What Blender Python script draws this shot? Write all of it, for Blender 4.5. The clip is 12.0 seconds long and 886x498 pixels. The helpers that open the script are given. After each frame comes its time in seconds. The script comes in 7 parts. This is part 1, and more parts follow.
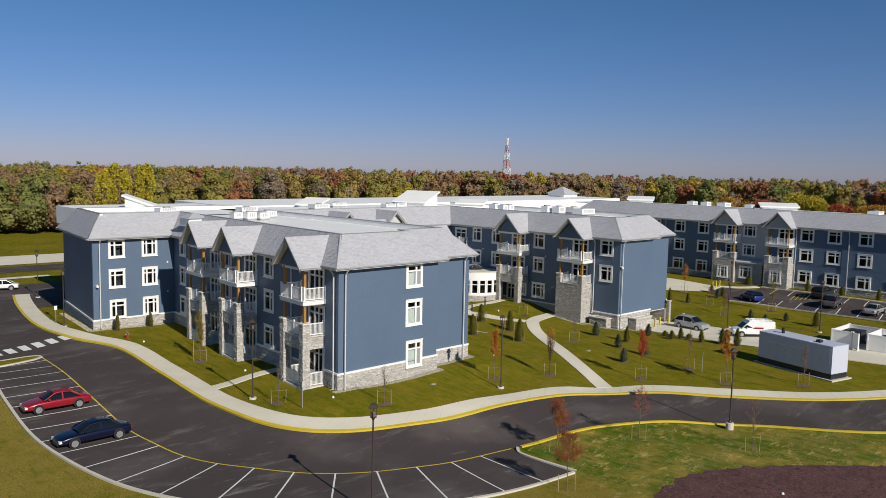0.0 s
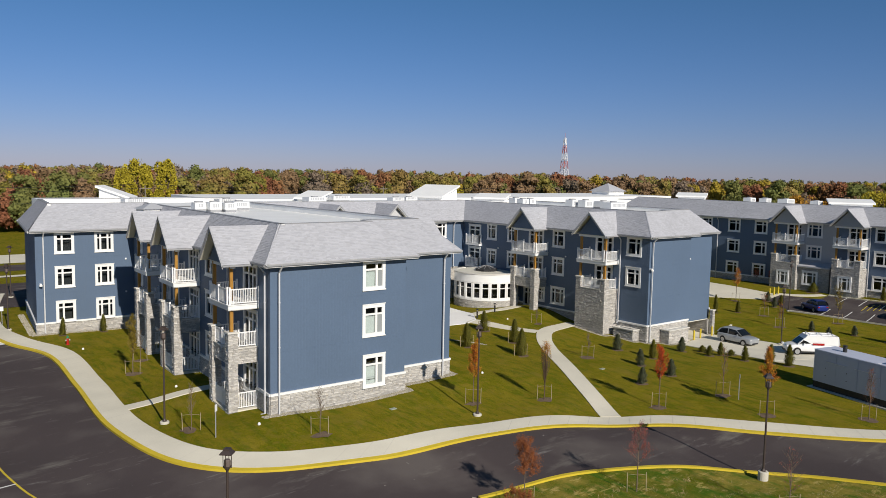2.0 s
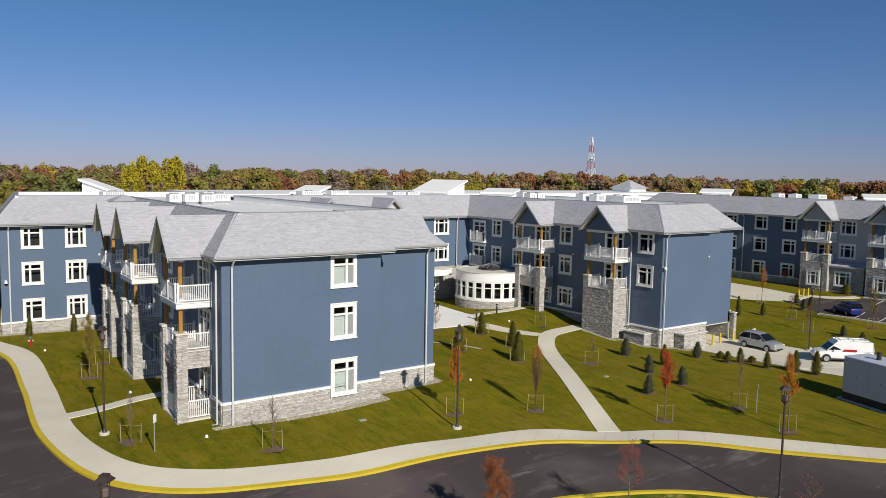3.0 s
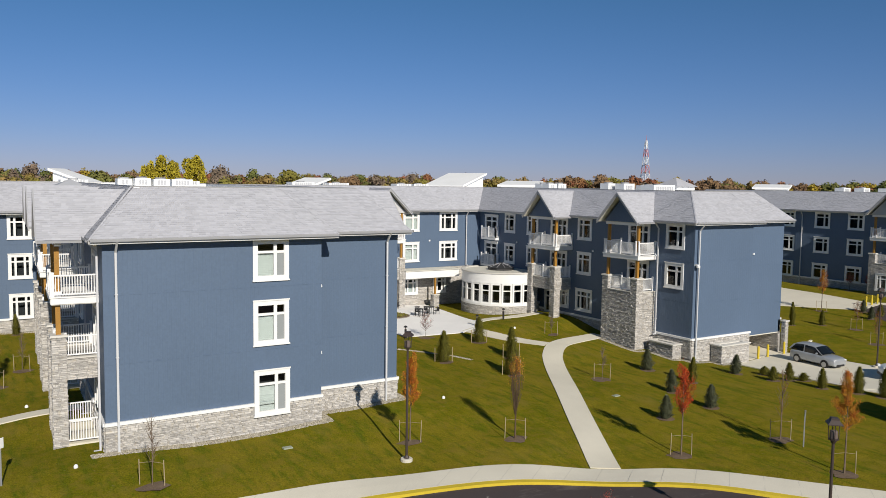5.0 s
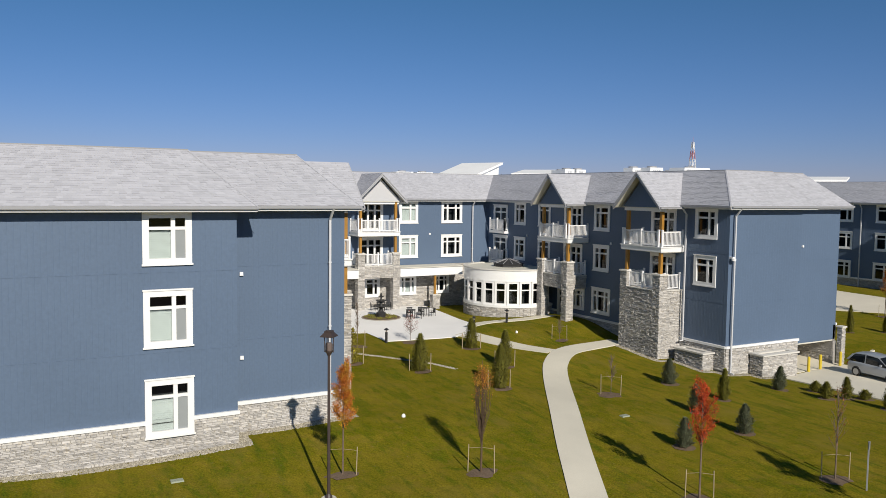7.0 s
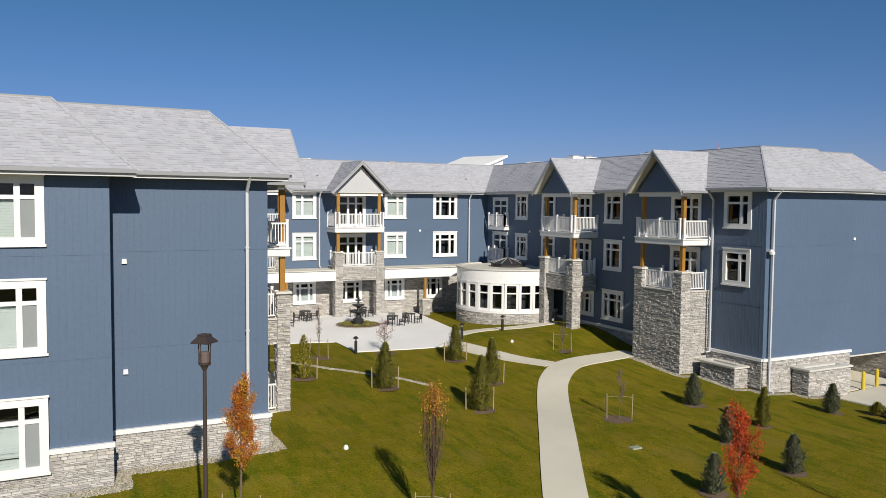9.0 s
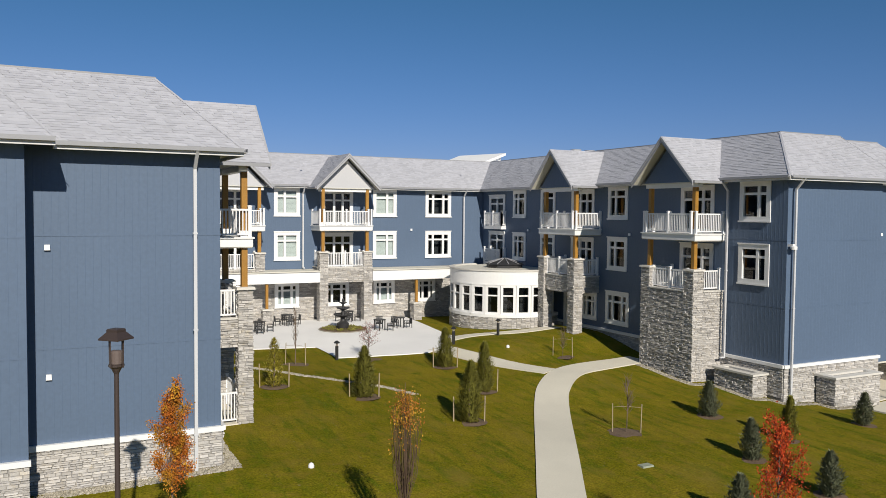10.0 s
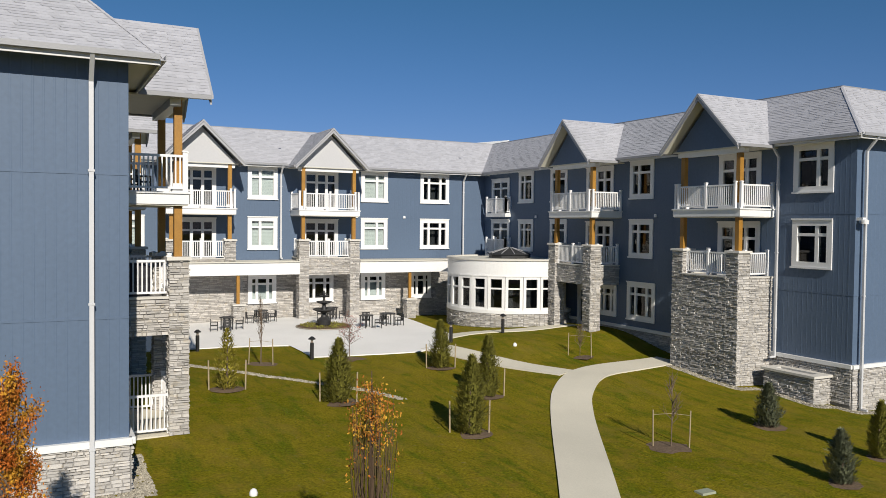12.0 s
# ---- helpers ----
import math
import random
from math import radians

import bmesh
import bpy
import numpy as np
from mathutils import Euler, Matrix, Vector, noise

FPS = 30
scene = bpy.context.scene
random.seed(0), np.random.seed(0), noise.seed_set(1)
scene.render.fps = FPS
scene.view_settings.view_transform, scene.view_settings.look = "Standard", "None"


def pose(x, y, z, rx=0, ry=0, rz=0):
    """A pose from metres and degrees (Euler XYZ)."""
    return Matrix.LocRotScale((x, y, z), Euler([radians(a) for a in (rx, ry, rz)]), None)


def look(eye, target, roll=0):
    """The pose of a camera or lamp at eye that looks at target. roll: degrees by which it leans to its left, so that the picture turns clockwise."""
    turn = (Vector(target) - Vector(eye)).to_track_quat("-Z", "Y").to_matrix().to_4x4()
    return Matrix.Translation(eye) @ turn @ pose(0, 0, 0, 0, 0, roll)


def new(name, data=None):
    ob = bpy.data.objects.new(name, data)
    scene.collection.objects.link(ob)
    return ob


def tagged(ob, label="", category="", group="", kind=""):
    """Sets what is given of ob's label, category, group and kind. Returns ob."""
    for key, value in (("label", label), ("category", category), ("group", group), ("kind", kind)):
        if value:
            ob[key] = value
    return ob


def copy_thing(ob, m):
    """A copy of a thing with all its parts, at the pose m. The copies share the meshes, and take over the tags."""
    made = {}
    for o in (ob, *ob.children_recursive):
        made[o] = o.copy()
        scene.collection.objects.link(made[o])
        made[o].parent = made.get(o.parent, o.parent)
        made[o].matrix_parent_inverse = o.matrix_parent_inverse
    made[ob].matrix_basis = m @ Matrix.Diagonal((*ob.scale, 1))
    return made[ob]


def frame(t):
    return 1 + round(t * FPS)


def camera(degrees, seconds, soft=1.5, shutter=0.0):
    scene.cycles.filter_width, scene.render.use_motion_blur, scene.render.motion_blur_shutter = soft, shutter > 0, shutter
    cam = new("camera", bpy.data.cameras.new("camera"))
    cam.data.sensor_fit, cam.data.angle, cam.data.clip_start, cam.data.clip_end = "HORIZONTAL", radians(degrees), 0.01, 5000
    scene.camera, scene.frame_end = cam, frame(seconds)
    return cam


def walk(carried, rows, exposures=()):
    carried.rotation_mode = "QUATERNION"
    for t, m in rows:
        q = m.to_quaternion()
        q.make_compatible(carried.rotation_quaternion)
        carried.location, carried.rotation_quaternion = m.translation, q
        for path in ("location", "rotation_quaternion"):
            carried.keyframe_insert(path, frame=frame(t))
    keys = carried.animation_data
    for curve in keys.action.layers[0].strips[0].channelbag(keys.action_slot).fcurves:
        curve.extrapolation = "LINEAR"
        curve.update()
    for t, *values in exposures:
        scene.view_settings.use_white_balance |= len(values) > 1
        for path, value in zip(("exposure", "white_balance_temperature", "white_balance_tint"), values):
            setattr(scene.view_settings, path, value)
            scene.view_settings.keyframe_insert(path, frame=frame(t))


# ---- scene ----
cam = camera(58.0, 12.0, soft=0.5)
PATH = [
    (0, (3.724, -1.485, 18.462), (5.099, -0.047, 18.258), 1.2),
    (0.5, (7.343, -0.47, 18.058), (8.687, 0.996, 17.852), 1.1),
    (1, (11.015, 0.584, 17.575), (12.326, 2.08, 17.37), 1.1),
    (1.5, (14.628, 1.699, 17.048), (15.906, 3.223, 16.848), 1.1),
    (2, (18.114, 2.876, 16.496), (19.36, 4.428, 16.302), 1.1),
    (2.5, (21.439, 4.109, 15.929), (22.654, 5.685, 15.739), 1.0),
    (3, (24.587, 5.387, 15.351), (25.772, 6.987, 15.162), 1.0),
    (5, (35.506, 10.789, 13.034), (36.57, 12.474, 12.87), 0.8),
    (5.5, (37.866, 12.199, 12.487), (38.904, 13.901, 12.33), 0.7),
    (6, (40.093, 13.639, 11.966), (41.103, 15.358, 11.811), 0.7),
    (6.5, (42.189, 15.114, 11.474), (43.175, 16.848, 11.323), 0.7),
    (7, (44.155, 16.627, 11.011), (45.119, 18.373, 10.866), 0.7),
    (9, (50.652, 22.996, 9.29), (51.565, 24.771, 9.175), 0.5),
    (9.5, (51.927, 24.61, 8.823), (52.836, 26.388, 8.721), 0.5),
    (10, (53.066, 26.198, 8.321), (53.976, 27.976, 8.231), 0.5),
    (10.5, (54.074, 27.744, 7.787), (54.986, 29.522, 7.712), 0.5),
    (11, (54.957, 29.241, 7.253), (55.869, 31.02, 7.186), 0.5),
    (11.5, (55.717, 30.699, 6.783), (56.628, 32.478, 6.723), 0.5),
    (12, (56.351, 32.154, 6.489), (57.262, 33.933, 6.429), 0.6),
]
walk(cam, [(t, look(eye, target, roll)) for t, eye, target, roll in PATH])

# ---- world, sun, exposure ----
SUN_WAY = Vector((0.15, 1.0, -0.59)).normalized()
world = bpy.data.worlds.new("sky")
scene.world = world
world.use_nodes = True
wn = world.node_tree
sky = wn.nodes.new("ShaderNodeTexSky")
sky.sky_type, sky.sun_disc = "NISHITA", False
sky.sun_elevation = math.asin(-SUN_WAY.z)
sky.sun_rotation = math.atan2(-SUN_WAY.x, -SUN_WAY.y)
sky.altitude, sky.air_density, sky.dust_density, sky.ozone_density = 800, 1.0, 0.1, 6.0
tint, clear = wn.nodes.new("ShaderNodeMix"), wn.nodes.new("ShaderNodeMix")
way, split, height = (wn.nodes.new("ShaderNode" + k) for k in ("TexCoord", "SeparateXYZ", "MapRange"))
height.inputs[1].default_value, height.inputs[2].default_value = 0.03, 0.34
tint.data_type, tint.blend_type, clear.data_type = "RGBA", "MULTIPLY", "RGBA"
clear.inputs[6].default_value, clear.inputs[7].default_value = (0.93, 0.91, 1.31, 1), (0.64, 1.13, 1.16, 1)
wn.links.new(way.outputs["Generated"], split.inputs[0])
wn.links.new(split.outputs[2], height.inputs[0])
wn.links.new(height.outputs[0], clear.inputs[0])
wn.links.new(clear.outputs[2], tint.inputs[7])
tint.inputs[0].default_value = 1.0
wn.links.new(sky.outputs[0], tint.inputs[6])
wn.links.new(tint.outputs[2], wn.nodes["Background"].inputs[0])
wn.nodes["Background"].inputs[1].default_value = 0.05
sun = new("sun", bpy.data.lights.new("sun", "SUN"))
sun.data.energy, sun.data.angle, sun.data.color = 4.8, radians(0.53), (1.0, 0.925, 0.8)
sun.matrix_basis = look((0, 0, 60), Vector((0, 0, 60)) + SUN_WAY)
scene.view_settings.exposure = 0.0


# ---- materials ----
def material(name, colour, rough=0.7, metal=0.0, vary=0.15, scale=2.0, fine=30.0, bump=0.15, island=0.0, second=None,
             second_at=0.55, spec=None, coat=0.0):
    """A surface with large stains and fine grain; island: how far single pieces differ; second: a colour that comes in patches."""
    m = bpy.data.materials.new(name)
    m.use_nodes = True
    nt = m.node_tree
    n, link = nt.nodes, nt.links.new
    p = n["Principled BSDF"]
    p.inputs["Roughness"].default_value, p.inputs["Metallic"].default_value = rough, metal
    p.inputs["Specular IOR Level"].default_value = spec if spec is not None else (0.15 if rough > 0.8 else 0.5)
    p.inputs["Coat Weight"].default_value = coat
    geo = n.new("ShaderNodeNewGeometry")
    big, small = n.new("ShaderNodeTexNoise"), n.new("ShaderNodeTexNoise")
    for tex, s, d in ((big, scale, 5), (small, fine, 3)):
        tex.inputs["Scale"].default_value, tex.inputs["Detail"].default_value = s, d
        link(geo.outputs["Position"], tex.inputs["Vector"])
    base = n.new("ShaderNodeRGB")
    base.outputs[0].default_value = (*colour, 1)
    out = base.outputs[0]
    if second:
        ramp, mix = n.new("ShaderNodeMapRange"), n.new("ShaderNodeMix")
        ramp.inputs[1].default_value, ramp.inputs[2].default_value = second_at - 0.08, second_at + 0.1
        link(big.outputs[0], ramp.inputs[0])
        mix.data_type = "RGBA"
        link(ramp.outputs[0], mix.inputs[0])
        link(out, mix.inputs[6])
        mix.inputs[7].default_value = (*second, 1)
        out = mix.outputs[2]
    total = n.new("ShaderNodeMath")
    total.operation = "ADD"
    link(big.outputs[0], total.inputs[0])
    link(small.outputs[0], total.inputs[1])
    value = total.outputs[0]
    span = n.new("ShaderNodeMapRange")
    span.inputs[1].default_value, span.inputs[2].default_value = 0.6, 1.4
    span.inputs[3].default_value, span.inputs[4].default_value = 1 - vary, 1 + vary
    link(value, span.inputs[0])
    value = span.outputs[0]
    if island:
        isl, mul = n.new("ShaderNodeMapRange"), n.new("ShaderNodeMath")
        isl.inputs[3].default_value, isl.inputs[4].default_value = 1 - island, 1 + island
        info, add, frac = n.new("ShaderNodeObjectInfo"), n.new("ShaderNodeMath"), n.new("ShaderNodeMath")
        add.operation, frac.operation = "ADD", "FRACT"
        link(geo.outputs["Random Per Island"], add.inputs[0])
        link(info.outputs["Random"], add.inputs[1])
        link(add.outputs[0], frac.inputs[0])
        link(frac.outputs[0], isl.inputs[0])
        mul.operation = "MULTIPLY"
        link(value, mul.inputs[0])
        link(isl.outputs[0], mul.inputs[1])
        value = mul.outputs[0]
    hue = n.new("ShaderNodeHueSaturation")
    link(out, hue.inputs["Color"])
    link(value, hue.inputs["Value"])
    link(hue.outputs[0], p.inputs["Base Color"])
    if bump:
        b = n.new("ShaderNodeBump")
        b.inputs["Strength"].default_value, b.inputs["Distance"].default_value = bump, 0.02
        link(small.outputs[0], b.inputs["Height"])
        link(b.outputs[0], p.inputs["Normal"])
    return m


def glass_material():
    m = bpy.data.materials.new("window_glass")
    m.use_nodes = True
    n, link = m.node_tree.nodes, m.node_tree.links.new
    clear, gloss, mix, fres = (n.new("ShaderNode" + k) for k in ("BsdfTransparent", "BsdfGlossy", "MixShader", "Fresnel"))
    clear.inputs[0].default_value = (0.55, 0.6, 0.62, 1)
    gloss.inputs["Roughness"].default_value = 0.02
    fres.inputs[0].default_value = 1.6
    link(fres.outputs[0], mix.inputs[0])
    link(clear.outputs[0], mix.inputs[1])
    link(gloss.outputs[0], mix.inputs[2])
    link(mix.outputs[0], n["Material Output"].inputs[0])
    return m


GLASS = glass_material()
SIDING = material("blue_fibre_cement_siding", (0.09, 0.135, 0.214), 0.6, vary=0.09, scale=0.25, fine=9, bump=0.05)
GREY_SIDING = material("grey_siding", (0.42, 0.43, 0.46), 0.6, vary=0.05, scale=0.3, fine=9, bump=0.05)
TRIM = material("white_painted_trim", (0.8, 0.8, 0.8), 0.45, vary=0.04, scale=0.6, fine=12, bump=0.03)
VINYL = material("white_vinyl", (0.82, 0.82, 0.83), 0.35, vary=0.03, scale=1.0, fine=10, bump=0.0)
SOFFIT = material("cream_soffit_board", (0.62, 0.6, 0.53), 0.7, vary=0.05, bump=0.03)
STONE = material("grey_ledgestone", (0.5, 0.48, 0.46), 0.85, vary=0.18, scale=5, fine=45, bump=0.6, island=0.22,
                 second=(0.42, 0.38, 0.32), second_at=0.62)
MORTAR = material("shadowed_mortar", (0.3, 0.29, 0.28), 0.95, vary=0.2, scale=3)
CAP = material("limestone_cap", (0.6, 0.58, 0.54), 0.8, vary=0.08, scale=2)
SHINGLE = material("light_grey_asphalt_shingle", (0.42, 0.425, 0.465), 0.9, vary=0.07, scale=0.5, fine=60, bump=0.3, island=0.075)
MEMBRANE = material("white_roof_membrane", (0.86, 0.86, 0.855), 0.6, vary=0.08, scale=0.3)
STEEL_WHITE = material("white_coated_steel", (0.72, 0.73, 0.74), 0.45, vary=0.06, scale=1.2)
GREY_TRIM = material("light_grey_painted_trim", (0.62, 0.62, 0.62), 0.5, vary=0.05, scale=0.6, fine=12, bump=0.03)
GUTTER = material("grey_gutter_metal", (0.3, 0.305, 0.325), 0.4, vary=0.05)
SPOUT = material("pale_downspout_metal", (0.56, 0.57, 0.6), 0.4, vary=0.05)
BARGE = material("grey_painted_bargeboard", (0.36, 0.365, 0.39), 0.55, vary=0.06, scale=0.8, fine=12, bump=0.04)
GABLE_GREY = material("pale_grey_gable_siding", (0.5, 0.505, 0.53), 0.6, vary=0.05, scale=0.3, fine=9, bump=0.05)
COPING = material("grey_coping_metal", (0.28, 0.28, 0.29), 0.5, vary=0.08)
WOOD = material("stained_cedar_post", (0.34, 0.17, 0.026), 0.55, vary=0.25, scale=1.5, fine=25, bump=0.2)
# near black: the gloom of unlit spaces is put into this colour
UNLIT_SHADE = material("unlit_shade_colour", (0.05, 0.054, 0.058), 0.9, vary=0.3, scale=0.6, bump=0)
SCREEN = material("grey_insect_screen", (0.27, 0.29, 0.3), 0.9, vary=0.05, scale=3, bump=0)
BLIND = material("pale_window_blind", (0.68, 0.73, 0.71), 0.8, vary=0.06, scale=1.0, bump=0)


def turf(name, base, dry, lush, dry_at=0.52, lush_at=0.6):
    """Mown grass: colour patches at three scales, streaks from mowing, blade-sized relief."""
    m = bpy.data.materials.new(name)
    m.use_nodes = True
    n, link = m.node_tree.nodes, m.node_tree.links.new
    p = n["Principled BSDF"]
    p.inputs["Roughness"].default_value, p.inputs["Specular IOR Level"].default_value = 1.0, 0.05
    geo = n.new("ShaderNodeNewGeometry")
    tex = []
    for scale, detail, stretch in ((0.12, 6, 1), (0.9, 5, 1), (2.2, 4, 5), (14, 3, 1)):
        mp, t = n.new("ShaderNodeMapping"), n.new("ShaderNodeTexNoise")
        mp.inputs["Rotation"].default_value = (0, 0, 0.5)
        mp.inputs["Scale"].default_value = (1, 1 / stretch, 1)
        t.inputs["Scale"].default_value, t.inputs["Detail"].default_value, t.inputs["Roughness"].default_value = scale, detail, 0.6
        link(geo.outputs["Position"], mp.inputs[0])
        link(mp.outputs[0], t.inputs["Vector"])
        tex.append(t.outputs[0])
    col = None
    last = (*base, 1)
    for src, colour, at, w in ((tex[0], dry, dry_at, 0.12), (tex[1], dry, dry_at + 0.04, 0.1), (tex[2], lush, lush_at, 0.1), (tex[1], lush, 0.32, -0.06)):
        ramp, mix = n.new("ShaderNodeMapRange"), n.new("ShaderNodeMix")
        ramp.inputs[1].default_value, ramp.inputs[2].default_value = at - w, at + w
        ramp.inputs[4].default_value = 0.88
        link(src, ramp.inputs[0])
        mix.data_type = "RGBA"
        link(ramp.outputs[0], mix.inputs[0])
        if col:
            link(col, mix.inputs[6])
        else:
            mix.inputs[6].default_value = last
        mix.inputs[7].default_value = (*colour, 1)
        col = mix.outputs[2]
    span, hue = n.new("ShaderNodeMapRange"), n.new("ShaderNodeHueSaturation")
    span.inputs[1].default_value, span.inputs[2].default_value, span.inputs[3].default_value, span.inputs[4].default_value = 0.3, 0.7, 0.62, 1.35
    link(tex[3], span.inputs[0])
    link(span.outputs[0], hue.inputs["Value"])
    link(col, hue.inputs["Color"])
    link(hue.outputs[0], p.inputs["Base Color"])
    b = n.new("ShaderNodeBump")
    b.inputs["Strength"].default_value, b.inputs["Distance"].default_value = 0.8, 0.05
    link(tex[3], b.inputs["Height"])
    link(b.outputs[0], p.inputs["Normal"])
    return m


def speckled(m, colour, scale, low, high, stretch=(1, 1, 1)):
    """Lays thin ragged patches of another colour (dust, soil, dry spots) over a material's base colour."""
    n, link = m.node_tree.nodes, m.node_tree.links.new
    p = n["Principled BSDF"]
    src = p.inputs["Base Color"].links[0].from_socket
    geo, mp, tex, ramp, mix = (n.new("ShaderNode" + k) for k in ("NewGeometry", "Mapping", "TexNoise", "MapRange", "Mix"))
    mp.inputs["Scale"].default_value = stretch
    tex.inputs["Scale"].default_value, tex.inputs["Detail"].default_value, tex.inputs["Roughness"].default_value = scale, 8, 0.68
    ramp.inputs[1].default_value, ramp.inputs[2].default_value, ramp.inputs[4].default_value = low, high, 0.8
    mix.data_type = "RGBA"
    link(geo.outputs["Position"], mp.inputs[0])
    link(mp.outputs[0], tex.inputs["Vector"])
    link(tex.outputs[0], ramp.inputs[0])
    link(ramp.outputs[0], mix.inputs[0])
    link(src, mix.inputs[6])
    mix.inputs[7].default_value = (*colour, 1)
    link(mix.outputs[2], p.inputs["Base Color"])


GRASS = turf("autumn_lawn", (0.136, 0.130, 0.005), (0.215, 0.17, 0.014), (0.085, 0.112, 0.005), 0.52, 0.58)
RED_MULCH = material("red_brown_mulch_bed", (0.1, 0.05, 0.05), 0.95, vary=0.35, scale=0.8, fine=12, bump=0.8)
VERGE = turf("rough_verge_grass", (0.118, 0.13, 0.01), (0.25, 0.19, 0.05), (0.045, 0.12, 0.01), 0.55, 0.57)
DRY_GRASS = turf("dry_brownish_lawn", (0.175, 0.15, 0.018), (0.25, 0.19, 0.04), (0.1, 0.12, 0.01), 0.46, 0.66)
speckled(GRASS, (0.21, 0.16, 0.03), 0.45, 0.54, 0.74, (1, 0.6, 1))
speckled(GRASS, (0.19, 0.14, 0.02), 1.6, 0.5, 0.7)
speckled(GRASS, (0.22, 0.18, 0.07), 4.5, 0.62, 0.72)
speckled(VERGE, (0.32, 0.24, 0.05), 0.35, 0.5, 0.66)
speckled(VERGE, (0.05, 0.12, 0.01), 0.5, 0.5, 0.66)
speckled(VERGE, (0.46, 0.36, 0.12), 1.3, 0.56, 0.66, (0.6, 1.4, 1))
speckled(RED_MULCH, (0.19, 0.1, 0.095), 5.0, 0.52, 0.64)
speckled(RED_MULCH, (0.04, 0.02, 0.022), 2.2, 0.54, 0.66)
STRAW = material("dry_straw_tuft", (0.36, 0.28, 0.13), 0.9, vary=0.2, scale=1, bump=0, island=0.35)
ASPHALT = material("asphalt", (0.068, 0.055, 0.056), 0.9, vary=0.13, scale=0.16, fine=30, bump=0.35, second=(0.1, 0.086, 0.082), second_at=0.6)
speckled(ASPHALT, (0.2, 0.185, 0.165), 0.32, 0.56, 0.76, (0.5, 1.7, 1))
speckled(ASPHALT, (0.3, 0.285, 0.27), 0.55, 0.6, 0.78, (0.35, 1.8, 1))
speckled(ASPHALT, (0.36, 0.34, 0.31), 2.2, 0.68, 0.73)
CONCRETE = material("pale_concrete", (0.66, 0.62, 0.52), 0.85, vary=0.1, scale=0.4, fine=25, bump=0.15)
PATIO = material("white_patio_concrete", (0.82, 0.81, 0.8), 0.85, vary=0.07, scale=0.4, fine=25, bump=0.15)
KERB = material("concrete_kerb", (0.55, 0.52, 0.45), 0.85, vary=0.12, scale=0.8)
YELLOW = material("yellow_kerb_paint", (0.56, 0.42, 0.025), 0.7, vary=0.15, scale=0.9, fine=20)
LINE = material("white_road_paint", (0.7, 0.7, 0.68), 0.7, vary=0.15, scale=1.2)
MULCH = material("brown_bark_mulch", (0.16, 0.115, 0.08), 0.95, vary=0.4, scale=1.2, fine=14, bump=0.8)
PEBBLE = material("river_pebbles", (0.37, 0.34, 0.28), 0.85, vary=0.25, scale=6, fine=30, bump=0.6, island=0.35)
BLACK = material("black_powder_coated_metal", (0.018, 0.018, 0.02), 0.5, vary=0.15, scale=2)
LAMP_BROWN = material("dark_bronze_lamp_paint", (0.05, 0.036, 0.032), 0.5, vary=0.12, scale=2)
IRON = material("dark_cast_iron", (0.03, 0.03, 0.032), 0.55, vary=0.3, scale=4)
FROST = material("frosted_lamp_glass", (0.33, 0.28, 0.24), 0.3, vary=0.05)
BARK = material("grey_brown_bark", (0.16, 0.12, 0.09), 0.95, vary=0.3, scale=6, fine=40, bump=0.6)
STAKE = material("weathered_timber_stake", (0.36, 0.29, 0.19), 0.9, vary=0.2, scale=5)


# ---- mesh building ----
def world_of(ob):
    return (world_of(ob.parent) @ ob.matrix_parent_inverse if ob.parent else Matrix()) @ ob.matrix_basis


class Shape:
    """Gathers faces for one mesh; m places what is added."""

    def __init__(self):
        self.v, self.f = [], []

    def add(self, verts, faces, m=None):
        k = len(self.v)
        self.v += [tuple(m @ Vector(q)) if m else tuple(q) for q in verts]
        self.f += [tuple(k + i for i in f) for f in faces]
        return self

    def box(self, x0, x1, y0, y1, z0, z1, m=None, taper=0.0):
        t = taper
        v = [(x0, y0, z0), (x1, y0, z0), (x1, y1, z0), (x0, y1, z0),
             (x0 + t, y0 + t, z1), (x1 - t, y0 + t, z1), (x1 - t, y1 - t, z1), (x0 + t, y1 - t, z1)]
        return self.add(v, [(3, 2, 1, 0), (4, 5, 6, 7), (0, 1, 5, 4), (1, 2, 6, 5), (2, 3, 7, 6), (3, 0, 4, 7)], m)

    def lathe(self, profile, n=12, at=(0, 0, 0), m=None):
        """profile: rows of radius and height from the bottom up."""
        v, f = [], []
        for r, z in profile:
            v += [(at[0] + r * math.cos(math.tau * i / n), at[1] + r * math.sin(math.tau * i / n), at[2] + z) for i in range(n)]
        for k in range(len(profile) - 1):
            f += [(k * n + i, k * n + (i + 1) % n, (k + 1) * n + (i + 1) % n, (k + 1) * n + i) for i in range(n)]
        f += [tuple(reversed(range(n))), tuple(range((len(profile) - 1) * n, len(profile) * n))]
        return self.add(v, f, m)

    def tube(self, a, b, r0, r1=None, n=8):
        a, b = Vector(a), Vector(b)
        q = (b - a).to_track_quat("Z", "Y").to_matrix().to_4x4()
        return self.lathe([(r0, 0), (r1 if r1 is not None else r0, (b - a).length)], n, m=Matrix.Translation(a) @ q)

    def mesh(self, name, mat, smooth=False, weld=False):
        me = bpy.data.meshes.new(name)
        if weld:
            seen, index = {}, []
            for q in self.v:
                index.append(seen.setdefault(tuple(round(c, 4) for c in q), len(seen)))
            self.v, self.f = list(seen), [tuple(index[i] for i in f) for f in self.f]
        me.from_pydata(self.v, [], self.f)
        me.materials.append(mat)
        if smooth:
            me.polygons.foreach_set("use_smooth", [True] * len(me.polygons))
        me.update()
        return me


